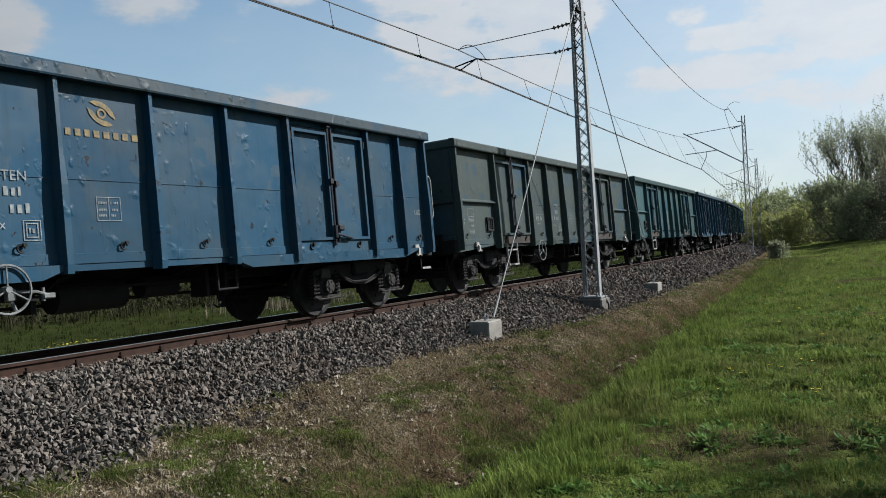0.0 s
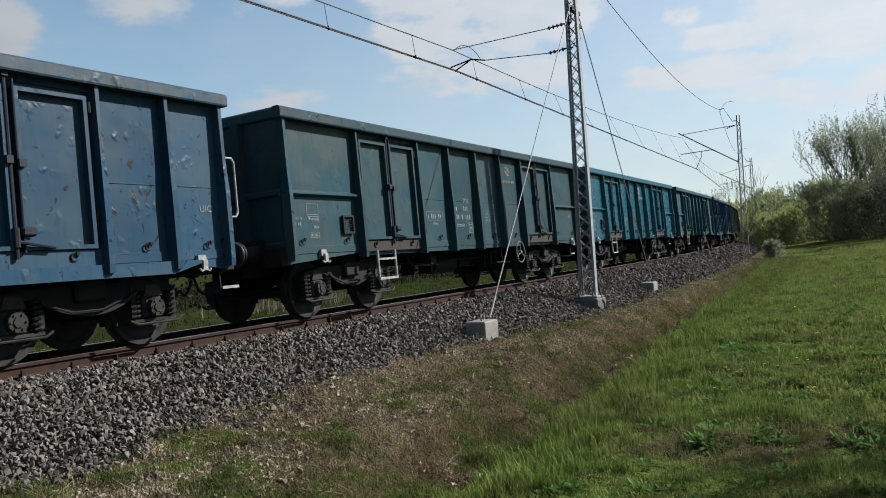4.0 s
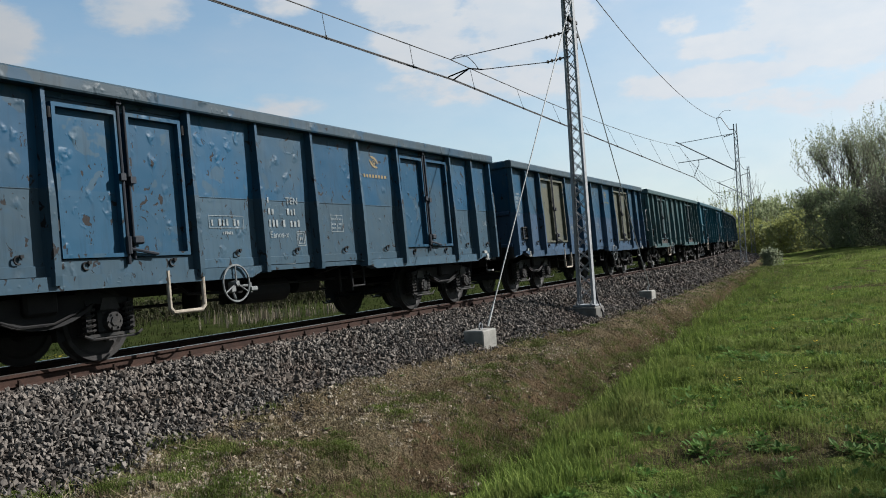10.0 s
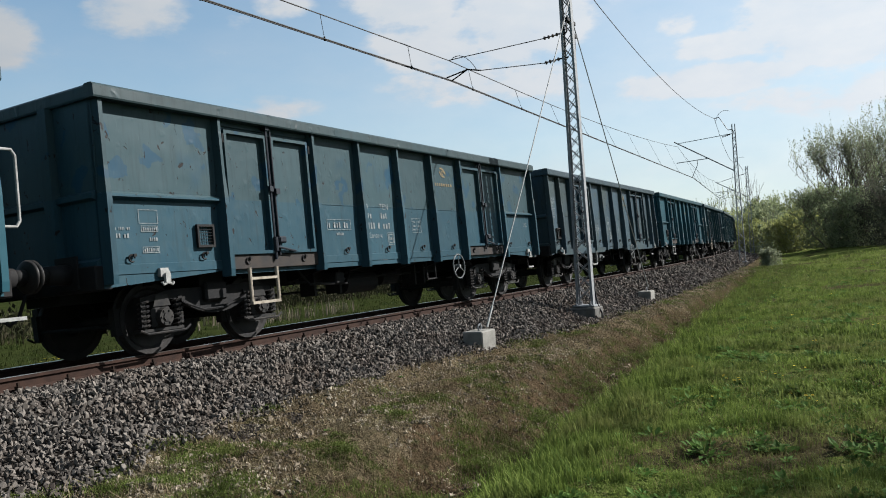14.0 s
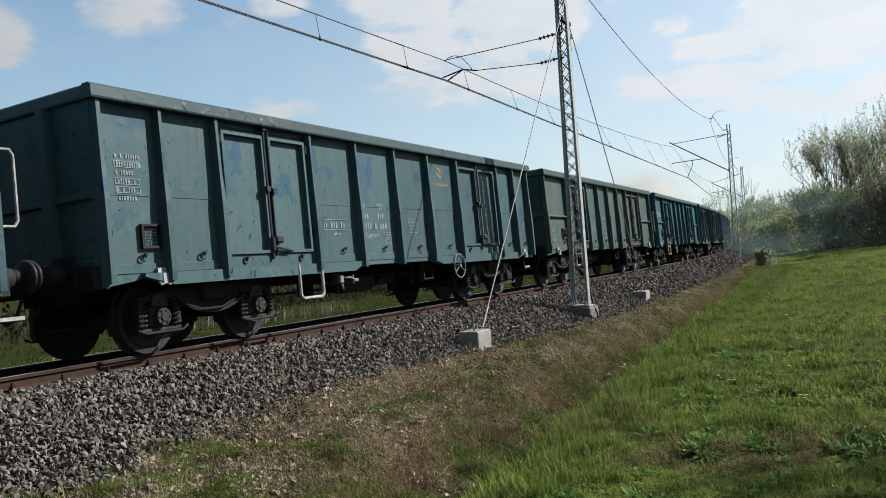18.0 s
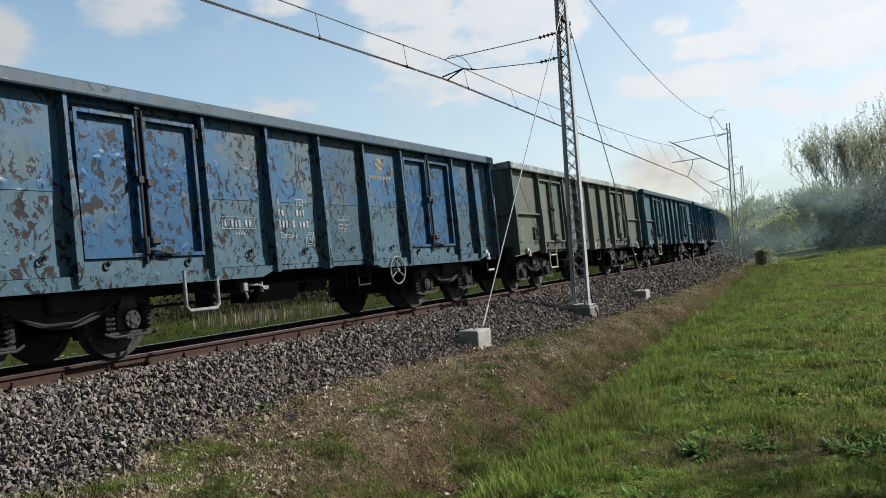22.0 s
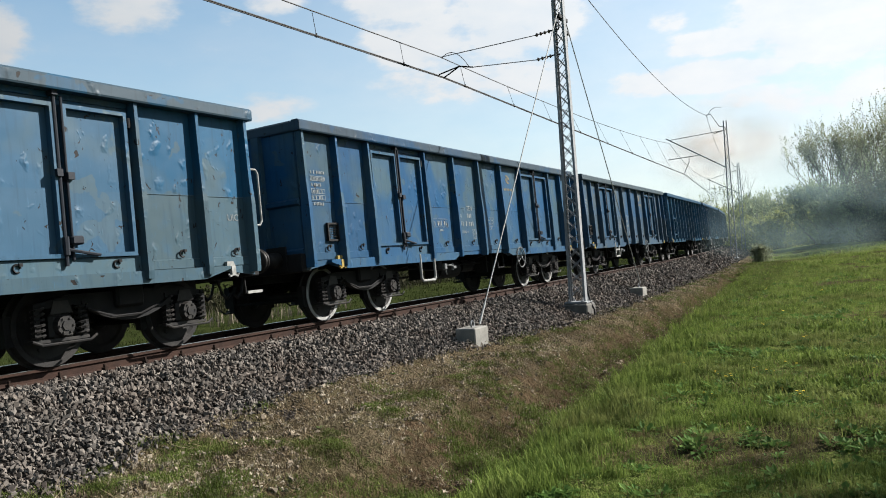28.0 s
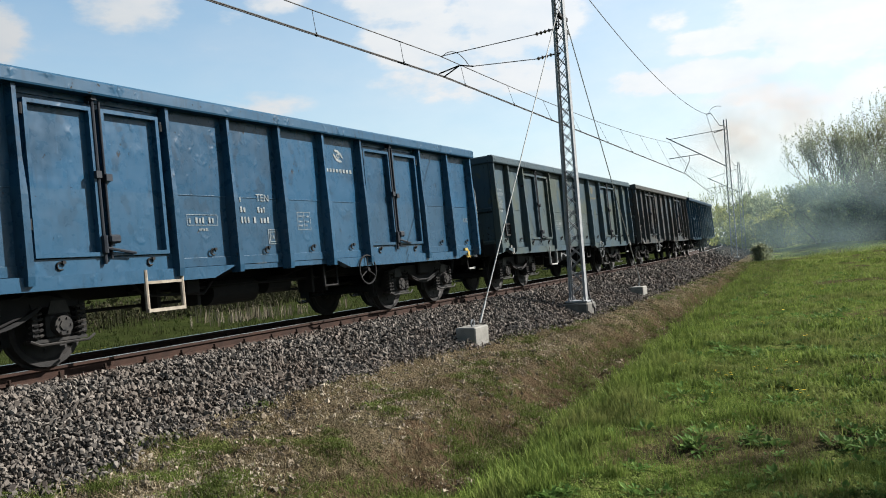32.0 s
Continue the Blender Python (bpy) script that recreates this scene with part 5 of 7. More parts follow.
# kind, base, patch, patch threshold, rust, lower band, doors, label, extras
TRAIN = [
    ("d", BLUE, SLATE, 0.54, 0.10, None, None, "patched bright blue and slate steel open wagon", dict(big_logo=True, logo_bay=1, wheel_x=-1.95)),
    ("a", GREY, BLUE, 0.64, 0.14, None, None, "dark grey-green steel open wagon", dict(wheel_x=-2.05)),
    ("a", GTEAL, BLUE, 0.62, 0.12, None, None, "grey-teal steel open wagon with blue scuffs", {}),
    ("d", (0.0050, 0.0305, 0.0594), SLATE, 0.52, 0.26, None, None, "dented blue steel open wagon with pale patches", {}),
    ("a", DTEAL, GREY, 0.55, 0.08, None, None, "dark teal steel open wagon", {}),
    ("a", (0.0049, 0.0488, 0.0712), DTEAL, 0.64, 0.04, None, None, "clean teal steel open wagon with a pale emblem", dict(big_logo=True, logo=MAT_MARK)),
    ("a", (0.0092, 0.0444, 0.0604), GTEAL, 0.54, 0.12, None, None, "worn teal steel open wagon", dict(step=MAT_CREAM, logo_bay=2)),
    ("d", BLUE, SLATE, 0.60, 0.20, None, None, "bright blue steel open wagon with a white name", dict(logo=MAT_GOLD, word=MAT_MARK, logo_bay=1, wheel_x=2.2, big_logo=True, step_shift=-0.35)),
    ("d", OLIVE, GTEAL, 0.60, 0.10, None, None, "olive and teal faded steel open wagon", dict(logo_bay=2, wheel_x=2.2, rusty_sill=True)),
    ("d", (0.0060, 0.0357, 0.0696), SLATE, 0.52, 0.34, SLATE, BLUE, "rust-spotted blue steel open wagon", dict(step=MAT_CREAM, wheel_x=-1.9)),
    ("d", BLUE, SLATE, 0.56, 0.32, (0.0239, 0.0414, 0.0686), (0.0480, 0.0480, 0.0340), "blue steel open wagon with olive doors", dict(step=MAT_CREAM)),
    ("d", (0.0220, 0.0500, 0.0540), GREY, 0.56, 0.20, None, None, "grey-green steel open wagon with a white plate", dict(left_rail=True, plate=True, step=MAT_CREAM, wheel_x=-1.9, rusty_sill=True, logo=MAT_MARK)),
    ("a", (0.0084, 0.0444, 0.0604), (0.0134, 0.0518, 0.0710), 0.60, 0.06, None, None, "teal steel open wagon with white stencils", dict(plate=True, logo=MAT_MARK, step=MAT_CREAM)),
    ("a", (0.0220, 0.0420, 0.0480), BLUE, 0.68, 0.20, (0.0150, 0.0410, 0.0560), None, "teal steel open wagon with blue and rusty patches", dict(step=MAT_CREAM)),
    ("d", SLATE, GREY, 0.52, 0.15, None, None, "dark slate steel open wagon", {}),
    ("a", (0.0124, 0.0444, 0.0588), DTEAL, 0.58, 0.10, None, None, "faded teal steel open wagon with a yellow emblem", dict(big_logo=True)),
    ("a", (0.0190, 0.0400, 0.0480), GTEAL, 0.56, 0.14, None, None, "dark teal steel open wagon", dict(left_rail=True, upper_data=True, wheel_x=-2.05, step=MAT_CREAM)),
    ("d", (0.0280, 0.0520, 0.0560), BLUE, 0.66, 0.14, None, None, "teal-grey steel open wagon with a blue patch", dict(wheel_x=2.2)),
    ("a", (0.0266, 0.0474, 0.0458), (0.0662, 0.0518, 0.0342), 0.58, 0.27, None, None, "grey-green steel open wagon with brown rust stains", dict(step=MAT_CREAM, logo_bay=2)),
    ("a", (0.0171, 0.0459, 0.0539), TEAL, 0.56, 0.12, None, None, "teal steel open wagon with white stencilled tables", dict(left_rail=True, upper_data=True, wheel_x=-2.05, step=MAT_CREAM)),
    ("d", (0.0236, 0.0444, 0.0444), GTEAL, 0.54, 0.42, None, None, "teal-grey steel open wagon with white graffiti", dict(scrawl=(-1.85, -0.62, 0.62, 1.87, 3.05, 4.0, 5.0), step=MAT_CREAM, wheel_x=-1.9)),
    ("d", (0.0130, 0.0450, 0.0860), (0.0460, 0.0560, 0.0480), 0.57, 0.74, (0.0270, 0.0500, 0.0620), (0.0070, 0.0370, 0.0820), "heavily rusted blue and grey steel open wagon", dict(step=MAT_GREY)),
    ("a", (0.0480, 0.0540, 0.0420), GTEAL, 0.62, 0.10, None, None, "olive-grey steel open wagon with a pale limed rim", dict(plate=True, step=MAT_CREAM, logo=MAT_MARK, logo_bay=1)),
    ("a", (0.0171, 0.0459, 0.0603), (0.0432, 0.0592, 0.0624), 0.58, 0.18, None, None, "weathered blue-teal steel open wagon", dict(step=MAT_CREAM)),
    ("d", (0.0059, 0.0445, 0.0868), NAVY, 0.62, 0.14, (0.0359, 0.0503, 0.0503), BLUE, "blue and grey steel open wagon with blue doors", dict(big_logo=True, logo_bay=1, wheel_x=-1.9, rusty_sill=True)),
    ("d", NAVY, SLATE, 0.52, 0.22, None, None, "blue steel open wagon, scratched", dict(logo=MAT_MARK)),
    ("d", (0.0380, 0.0440, 0.0370), SLATE, 0.52, 0.15, None, None, "olive-grey steel open wagon", {}),
    ("d", (0.0085, 0.0496, 0.0966), (0.0400, 0.0590, 0.0640), 0.55, 0.20, (0.0340, 0.0570, 0.0680), (0.0169, 0.0488, 0.0840), "blue steel open wagon with pale grey patches", dict(logo=MAT_MARK)),
    ("d", (0.0060, 0.0400, 0.0920), (0.0330, 0.0570, 0.0640), 0.52, 0.14, None, None, "blue and grey steel open wagon with white wheel rims", dict(whitewall=True, hook=MAT_YELLOW)),
    ("d", (0.0330, 0.0500, 0.0640), (0.0050, 0.0380, 0.0900), 0.49, 0.20, None, (0.0150, 0.0430, 0.0760), "slate and olive steel open wagon with blue doors", dict(hook=MAT_YELLOW, ladder=True)),
    ("c", (0.0060, 0.0370, 0.0740), NAVY, 0.60, 0.03, None, None, "plain blue steel open wagon with a small hatch", dict(hook=MAT_YELLOW, wheel=MAT_UNDER)),
    ("b", (0.0060, 0.0360, 0.0740), (0.0061, 0.0291, 0.0567), 0.60, 0.03, None, None, "navy blue steel open wagon with a white plate", dict(hook=MAT_YELLOW, logo=MAT_MARK, wheel=MAT_UNDER, plate=True, wheel_x=-1.9)),
    ("b", (0.0060, 0.0350, 0.0700), DEEP, 0.62, 0.03, None, None, "dark navy blue steel open wagon", dict(hook=MAT_YELLOW, logo=MAT_MARK, wheel=MAT_UNDER, step=MAT_CREAM)),
    ("d", SLATE, OLIVE, 0.52, 0.18, None, None, "dark grey steel open wagon", {}),
    ("d", (0.0298, 0.0266, 0.0242), SLATE, 0.55, 0.25, None, None, "black-brown steel open wagon", {}),
    ("c", DEEP, NAVY, 0.52, 0.03, None, None, "deep blue steel open wagon at the end of the train", {}),
]
PITCH, FIRST_END = 14.04, 13.48
LIMED = paint("limed_rim", (0.165, 0.172, 0.165), GTEAL, 0.5, 0.05, None, 0.9)
WAGONS, WHEELSETS = [], []
for number, (kind, base, patch, at, rust, band, door, label, extra) in enumerate(TRAIN):
    knocked = 0.45 if rust < 0.05 else 1.1 if base[2] > 1.5 * base[1] else 0.42
    flaked = (0.007, 0.006, 0.007) if rust > 0.6 else (0.009, 0.008, 0.008)
    coat = paint("wagon_paint", base, patch, at, rust, band, dents=knocked, chips=flaked)
    door_coat = paint("door_paint", door, patch, at + 0.12, rust, dents=knocked, chips=flaked) if door else coat
    own = 0.85 if rust < 0.05 else 0.3 if base[2] > 1.5 * base[1] else 0.6
    dusty = tuple(own * v + (1 - own) * g for v, g in zip(base, (0.034, 0.041, 0.040)))
    extra["rim"] = LIMED if number == 22 else paint("rim_paint", dusty, base, 0.62, 0.12, None, 0.8)
    wagon, sets = build_wagon(kind, coat, door_coat, label, **extra)
    WAGONS.append(wagon)
    WHEELSETS += sets


# ---- overhead line ----
def lattice_mast(s, off, height, foot_top, label, detail=True, lean=0.0):
    mast = tagged(new("catenary_mast"), label, "mast", "masts of the overhead line")
    mast.matrix_basis = track_pose(s, off, 0)
    z0 = foot_top
    bm = bmesh.new()
    soft_box(bm, -0.34, 0.34, -0.31, 0.31, -1.3, z0 - 0.03, 0.03)
    part("foundation", bm, MAT_MASTFOOT, mast, "grey concrete foundation block")
    bm = bmesh.new()
    soft_box(bm, -0.22, 0.22, -0.27, 0.27, z0 - 0.02, z0 + 0.02, 0.005)
    for y in (-0.2, 0.2):
        rod(bm, (0, y, z0 - 0.12), (0, y, z0), 0.05, 8)
    for x in (-0.2, 0.2):
        for y in (-0.17, 0.17):
            rod(bm, (x, y, z0), (x, y, z0 + 0.1), 0.018, 6)
            rod(bm, (x, y, z0 + 0.02), (x, y, z0 + 0.05), 0.035, 6)
    part("base_plate", bm, MAT_STEEL, mast)

    def half(z):
        k = (z - z0) / (height - z0)
        return 0.205 - 0.09 * k
    for x in (-1, 1):
        bm = bmesh.new()
        a, b = half(z0), half(height)
        prism(bm, [(x * a, z0), (x * (a - 0.055), z0), (x * (b - 0.055), height), (x * b, height)][::x], -0.085, -0.073, "yz")
        prism(bm, [(x * a, z0), (x * (a - 0.012), z0), (x * (b - 0.012), height), (x * b, height)][::x], -0.074, 0.074, "yz")
        prism(bm, [(x * a, z0), (x * (a - 0.055), z0), (x * (b - 0.055), height), (x * b, height)][::x], 0.073, 0.085, "yz")
        part("chord", bm, MAT_STEEL, mast, "upright channel of galvanised steel")
    step = 0.30 if detail else 0.45
    z, flip = z0 + 0.15, 1
    while z < height - step:
        for x, k in ((-0.066, flip), (0.066, -flip)):
            p, q = half(z) - 0.03, half(z + step) - 0.03
            for crossing in ((0, 1) if detail else (0,)):
                c = -k if crossing == 0 else k
                bm = bmesh.new()
                rod(bm, (x + 0.012 * crossing, c * p, z), (x + 0.012 * crossing, -c * q, z + step), 0.009 if detail else 0.016, 4)
                part("lacing_bar", bm, MAT_STEEL, mast)
        z, flip = z + step, -flip
    return mast


def insulator(bm, p, q, discs=4, r=0.055):
    p, q = Vector(p), Vector(q)
    rod(bm, p, q, 0.016, 6)
    d = (q - p) / discs
    for i in range(discs):
        c = p + d * (i + 0.5)
        rod(bm, c - d * 0.25, c + d * 0.05, r * 0.6, 10, r)
        rod(bm, c + d * 0.05, c + d * 0.25, r, 10, r * 0.5)


MAST_S, MAST_OFF = (17.9, 54.6, 84.0), 2.88
mast_near = lattice_mast(MAST_S[0], MAST_OFF, 8.9, -0.32, "slim galvanised lattice mast held by guy ropes")
mast_far = lattice_mast(MAST_S[1], MAST_OFF, 8.6, -0.42, "galvanised lattice mast with a tubular cantilever", False)
mast_last = lattice_mast(MAST_S[2], MAST_OFF, 8.3, -0.42, "distant galvanised lattice mast beyond the curve", False)


def local(mast, s, off, z):
    return mast.matrix_basis.inverted() @ track(s, off, z)


CW, MS = 5.32, 5.84     # contact wire, messenger
# near mast: two pull-off wires with porcelain insulators
for zi, za, so in ((6.17, MS, 0.12), (5.58, CW + 0.13, 0.95)):
    bm = bmesh.new()
    insulator(bm, (-0.05, 0.2, zi), (-0.03, 0.62, zi - 0.03), 4, 0.05)
    part("insulator", bm, MAT_INSUL, mast_near, "brown porcelain insulator string")
    bm = bmesh.new()
    end = local(mast_near, 17.05, so, za)
    rod(bm, (-0.03, 0.62, zi - 0.03), end, 0.011, 5)
    rod(bm, (-0.06, 0.0, zi), (-0.05, 0.22, zi), 0.02, 6)
    part("pull_off_wire", bm, MAT_WIRE, mast_near)
bm = bmesh.new()
p = local(mast_near, 17.05, 0.95, CW + 0.13)
for s_end, o_end in ((16.72, 0.19), (17.08, 0.15)):
    q = local(mast_near, s_end, o_end, CW + 0.02)
    mid = local(mast_near, 17.0, 0.62, CW + 0.20)
    bent(bm, [p, mid, q], 0.017, 6)
part("steady_arm", bm, MAT_UNDER, mast_near, "dark bent steady arm")
bm = bmesh.new()
a, b = local(mast_near, 17.1, 0.12, MS), local(mast_near, 17.05, 0.85, CW + 0.15)
arc = [a + (b - a) * (i / 8) + Vector((0, 0, 0.22 * math.sin(math.pi * i / 8) ** 0.8)) for i in range(9)]
bent(bm, arc, 0.009, 5)
part("jumper", bm, MAT_WIRE, mast_near)
bm = bmesh.new()
for y in (0.0,):
    soft_box(bm, -0.30, 0.30, -0.12, -0.02, 6.38, 6.47, 0.01)
    rod(bm, (-0.27, -0.07, 6.40), (-0.29, -0.07, 6.12), 0.018, 6)
    rod(bm, (0.28, -0.07, 6.15), (0.3, -0.07, 5.80), 0.018, 6)
    soft_box(bm, 0.16, 0.34, -0.12, -0.02, 6.08, 6.17, 0.01)
part("guy_bracket", bm, MAT_UNDER, mast_near, "dark clamp for the guy ropes")
bm = bmesh.new()
soft_box(bm, 0.02, 0.17, -0.15, -0.08, 3.8, 3.88, 0.01)
part("clamp", bm, MAT_UNDER, mast_near)
bm = bmesh.new()
pts = [(0.16, -0.10, 4.0), (0.175, -0.11, 2.4), (0.20, -0.12, 1.0), (0.21, -0.14, 0.4), (0.16, -0.2, -0.1), (0.1, -0.27, -0.35), (0.02, -0.37, -0.5), (-0.05, -0.39, -0.72)]
bent(bm, pts, 0.022, 6)
part("earth_cable", bm, MAT_UNDER, mast_near, "black earthing cable")


def anchor(s, off, top, label):
    a = tagged(new("guy_anchor"), label, "anchor block", "guy anchors of the mast")
    a.matrix_basis = track_pose(s, off, 0)
    bm = bmesh.new()
    soft_box(bm, -0.27, 0.27, -0.19, 0.19, -1.2, top, 0.02)
    part("block", bm, MAT_CONCRETE, a)
    bm = bmesh.new()
    torus(bm, (0, -0.02, top + 0.05), 0.06, 0.014, "y", 12, 6)
    part("eye_bolt", bm, MAT_STEEL, a)
    return a


anchor_a = anchor(12.15, 2.86, -0.27, "pale concrete anchor block for a guy rope")
anchor_b = anchor(23.5, 2.95, -0.34, "pale concrete anchor block beyond the mast")
for target, s, x, inward in ((anchor_a, 12.15, -0.06, -0.2), (anchor_b, 23.5, 0.0, 0.17)):
    g = tagged(new("guy_rope"), "taut pale steel guy rope from mast to anchor", "guy rope", "guy ropes of the mast")
    bm = bmesh.new()
    top, foot = track(17.82 + x, MAST_OFF + 0.12 - inward, 7.4), track(s, 3.02, -0.22)
    mid = top + (foot - top) * 0.955
    rod(bm, top, mid, 0.013, 6)
    part("rope", bm, MAT_GUY, g)
    bm = bmesh.new()
    rod(bm, mid, foot, 0.022, 6)
    part("turnbuckle", bm, MAT_GUY, g)


def cantilever(mast, s, tie_z, low_z, head_off, drop=0.72):
    bm = bmesh.new()
    head = local(mast, s - 0.1, head_off, tie_z - drop)
    rod(bm, (0, 0.12, low_z), head + (head - Vector((0, 0.12, low_z))) * 0.06, 0.04, 8)
    part("bracket_tube", bm, MAT_STEEL, mast, "inclined cantilever tube")
    bm = bmesh.new()
    rod(bm, (0, 0.1, tie_z), head, 0.022, 6)
    part("tie_rod", bm, MAT_STEEL, mast)
    bm = bmesh.new()
    insulator(bm, (0, 0.2, tie_z - 0.02), (0, 0.75, tie_z - 0.16), 4, 0.06)
    part("insulator", bm, MAT_INSUL, mast)
    k = 0.45
    reg = Vector((0, 0.12, low_z)).lerp(head, k)
    bm = bmesh.new()
    arm_end = Vector((0, head.y + 0.15, reg.z - 0.10))
    rod(bm, reg, arm_end, 0.028, 6)
    bent(bm, [reg.lerp(arm_end, 0.35), reg.lerp(arm_end, 0.35) - Vector((0, 0, 0.32)), local(mast, s - 0.1, 0.1, CW + 0.03)], 0.022, 6)
    part("registration_arm", bm, MAT_STEEL, mast)
    bm = bmesh.new()
    bent(bm, [(0, 0.05, mast["top"] - 0.35), (0, 0.35, mast["top"] - 0.35), (0, 0.85, mast["top"] + 0.55), (0, 1.15, mast["top"] + 0.5)], 0.03, 6)
    part("feeder_bracket", bm, MAT_STEEL, mast, "goose-neck bracket")
    bm = bmesh.new()
    bent(bm, [(0, 1.1 * math.cos(a) * 0.55 + 0.45, mast["top"] + 0.2 + 0.75 * math.sin(a)) for a in (math.pi * (0.05 + 0.6 * i / 8) for i in range(9))], 0.012, 5)
    part("feeder_loop", bm, MAT_WIRE, mast)


mast_far["top"], mast_last["top"] = 8.6, 8.3
cantilever(mast_far, MAST_S[1], 7.98, 5.55, -0.70, 0.27)
cantilever(mast_last, MAST_S[2], 7.6, 5.3, 0.02)


def span(name, ends, sag, r, label, group, n=14, material=None):
    """A wire over one or more spans. ends: places; sag in metres for each span."""
    w = tagged(new(name), label, "wire", group)
    bm = bmesh.new()
    pts = [ends[0]]
    for p, q, d in zip(ends, ends[1:], sag):
        pts += [p.lerp(q, i / n) - Vector((0, 0, d * 4 * (i / n) * (1 - i / n))) for i in range(1, n + 1)]
    bent(bm, pts, r, 5)
    part("strand", bm, material or MAT_WIRE, w)
    return w


SUPPORTS = [-19.0, 17.0, 54.5, 83.9, 116.0, 148.0]
for dy in (-0.025, 0.025):
    span("contact_wire", [track(s, 0.17 + dy, CW) for s in SUPPORTS], [0.0] * 5, 0.0125, "dark copper contact wire over the track", "wires of the overhead line")
MS_Z, MS_SAG, MS_OFF = [MS, MS, MS + 1.67, MS + 1.22, MS + 1.22, MS], [0.05, 0.28, 0.6, 0.6, 0.6], [0.1, 0.1, -0.70, 0.1, 0.1, 0.1]
span("messenger_wire", [track(s, o, z) for s, o, z in zip(SUPPORTS, MS_OFF, MS_Z)], MS_SAG, 0.0120, "dark messenger wire above the contact wire", "wires of the overhead line", 24)
span("feeder_wire", [track(-19.0, 1.9, 9.7), track(17.9, 1.9, 9.6), track(54.6, 1.75, 9.1), track(84.0, 1.75, 8.8), track(116, 1.75, 8.8)], [0.9, 0.95, 0.7, 0.7], 0.014, "slack feeder wire along the mast tops", "wires of the overhead line", 20)


def wire_at(s):
    for i in range(len(SUPPORTS) - 1):
        a, b = SUPPORTS[i], SUPPORTS[i + 1]
        if a <= s <= b:
            k = (s - a) / (b - a)
            return track(a, 0.17).lerp(track(b, 0.17), k), track(a, MS_OFF[i]).lerp(track(b, MS_OFF[i + 1]), k), i, k
    return None


for s in [9.0 + 3.1 * i for i in range(3)] + [18.3, 21.9, 25.5, 29.1, 33.4, 38.2, 43.5, 49.0] + [57 + 4.2 * i for i in range(6)]:
    flat, above, i, k = wire_at(s)
    top = MS_Z[i] + (MS_Z[i + 1] - MS_Z[i]) * k - MS_SAG[i] * 4 * k * (1 - k)
    low = CW
    bm = bmesh.new()
    rod(bm, (flat.x, flat.y, low), (above.x, above.y, top), 0.006, 5)
    rod(bm, (flat.x, flat.y, low - 0.03), (flat.x, flat.y, low + 0.05), 0.018, 6)
    d = tagged(part("dropper", bm, MAT_WIRE), "thin dropper between messenger and contact wire", "dropper", "droppers of the overhead line")


# ---- plants ----
MAT_GRASS = leafy("grass_blades", (0.054, 0.086, 0.016), (0.160, 0.205, 0.048), (0.114, 0.126, 0.040), 0.35)
# inner-side blades coloured darker, for the shade the train casts there
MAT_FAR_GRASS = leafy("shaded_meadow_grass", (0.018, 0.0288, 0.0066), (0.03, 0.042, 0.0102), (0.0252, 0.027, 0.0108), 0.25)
MAT_DRY = leafy("dry_grass", (0.080, 0.062, 0.036), (0.240, 0.204, 0.130), (0.100, 0.070, 0.040), 0.2)
MAT_STRAW = leafy("withered_blades", (0.104, 0.084, 0.036), (0.16, 0.132, 0.068), (0.088, 0.084, 0.032), 0.3)
MAT_RUSSET = leafy("withered_ditch_grass", (0.058, 0.036, 0.020), (0.135, 0.088, 0.052), (0.060, 0.044, 0.022), 0.2)
MAT_MOSS = leafy("bank_moss", (0.050, 0.072, 0.016), (0.104, 0.128, 0.034), (0.068, 0.076, 0.024), 0.25)
MAT_STEM = leafy("pale_dry_stems", (0.13, 0.11, 0.08), (0.22, 0.19, 0.15), (0.10, 0.085, 0.06), 0.2)
MAT_WEED = leafy("weed_leaves", (0.0552, 0.1104, 0.02429), (0.1049, 0.1656, 0.04416), (0.04968, 0.08832, 0.02429), 0.3)
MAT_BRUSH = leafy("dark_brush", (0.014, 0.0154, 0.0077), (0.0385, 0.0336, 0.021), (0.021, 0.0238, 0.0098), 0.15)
MAT_PETAL = leafy("yellow_petals", (0.62, 0.47, 0.05), (0.66, 0.55, 0.12), (0.58, 0.44, 0.06), 0.2)
MAT_BARK = plain("grey_brown_bark", (0.085, 0.07, 0.058), (0.12, 0.10, 0.085), 0.95, 0.0, 5, 0.6)
MAT_LEAF = leafy("fresh_spring_leaves", (0.165, 0.195, 0.095), (0.250, 0.275, 0.160), (0.150, 0.170, 0.098), 0.6)
MAT_LEAF_YELLOW = leafy("yellow_green_leaves", (0.215, 0.235, 0.070), (0.285, 0.290, 0.110), (0.180, 0.200, 0.085), 0.6)
MAT_LEAF_DARK = leafy("dark_bush_leaves", (0.058, 0.070, 0.046), (0.098, 0.102, 0.068), (0.080, 0.072, 0.056), 0.4)
MAT_BLOSSOM = leafy("pale_budding_leaves", (0.170, 0.190, 0.115), (0.250, 0.265, 0.185), (0.120, 0.138, 0.085), 0.55)


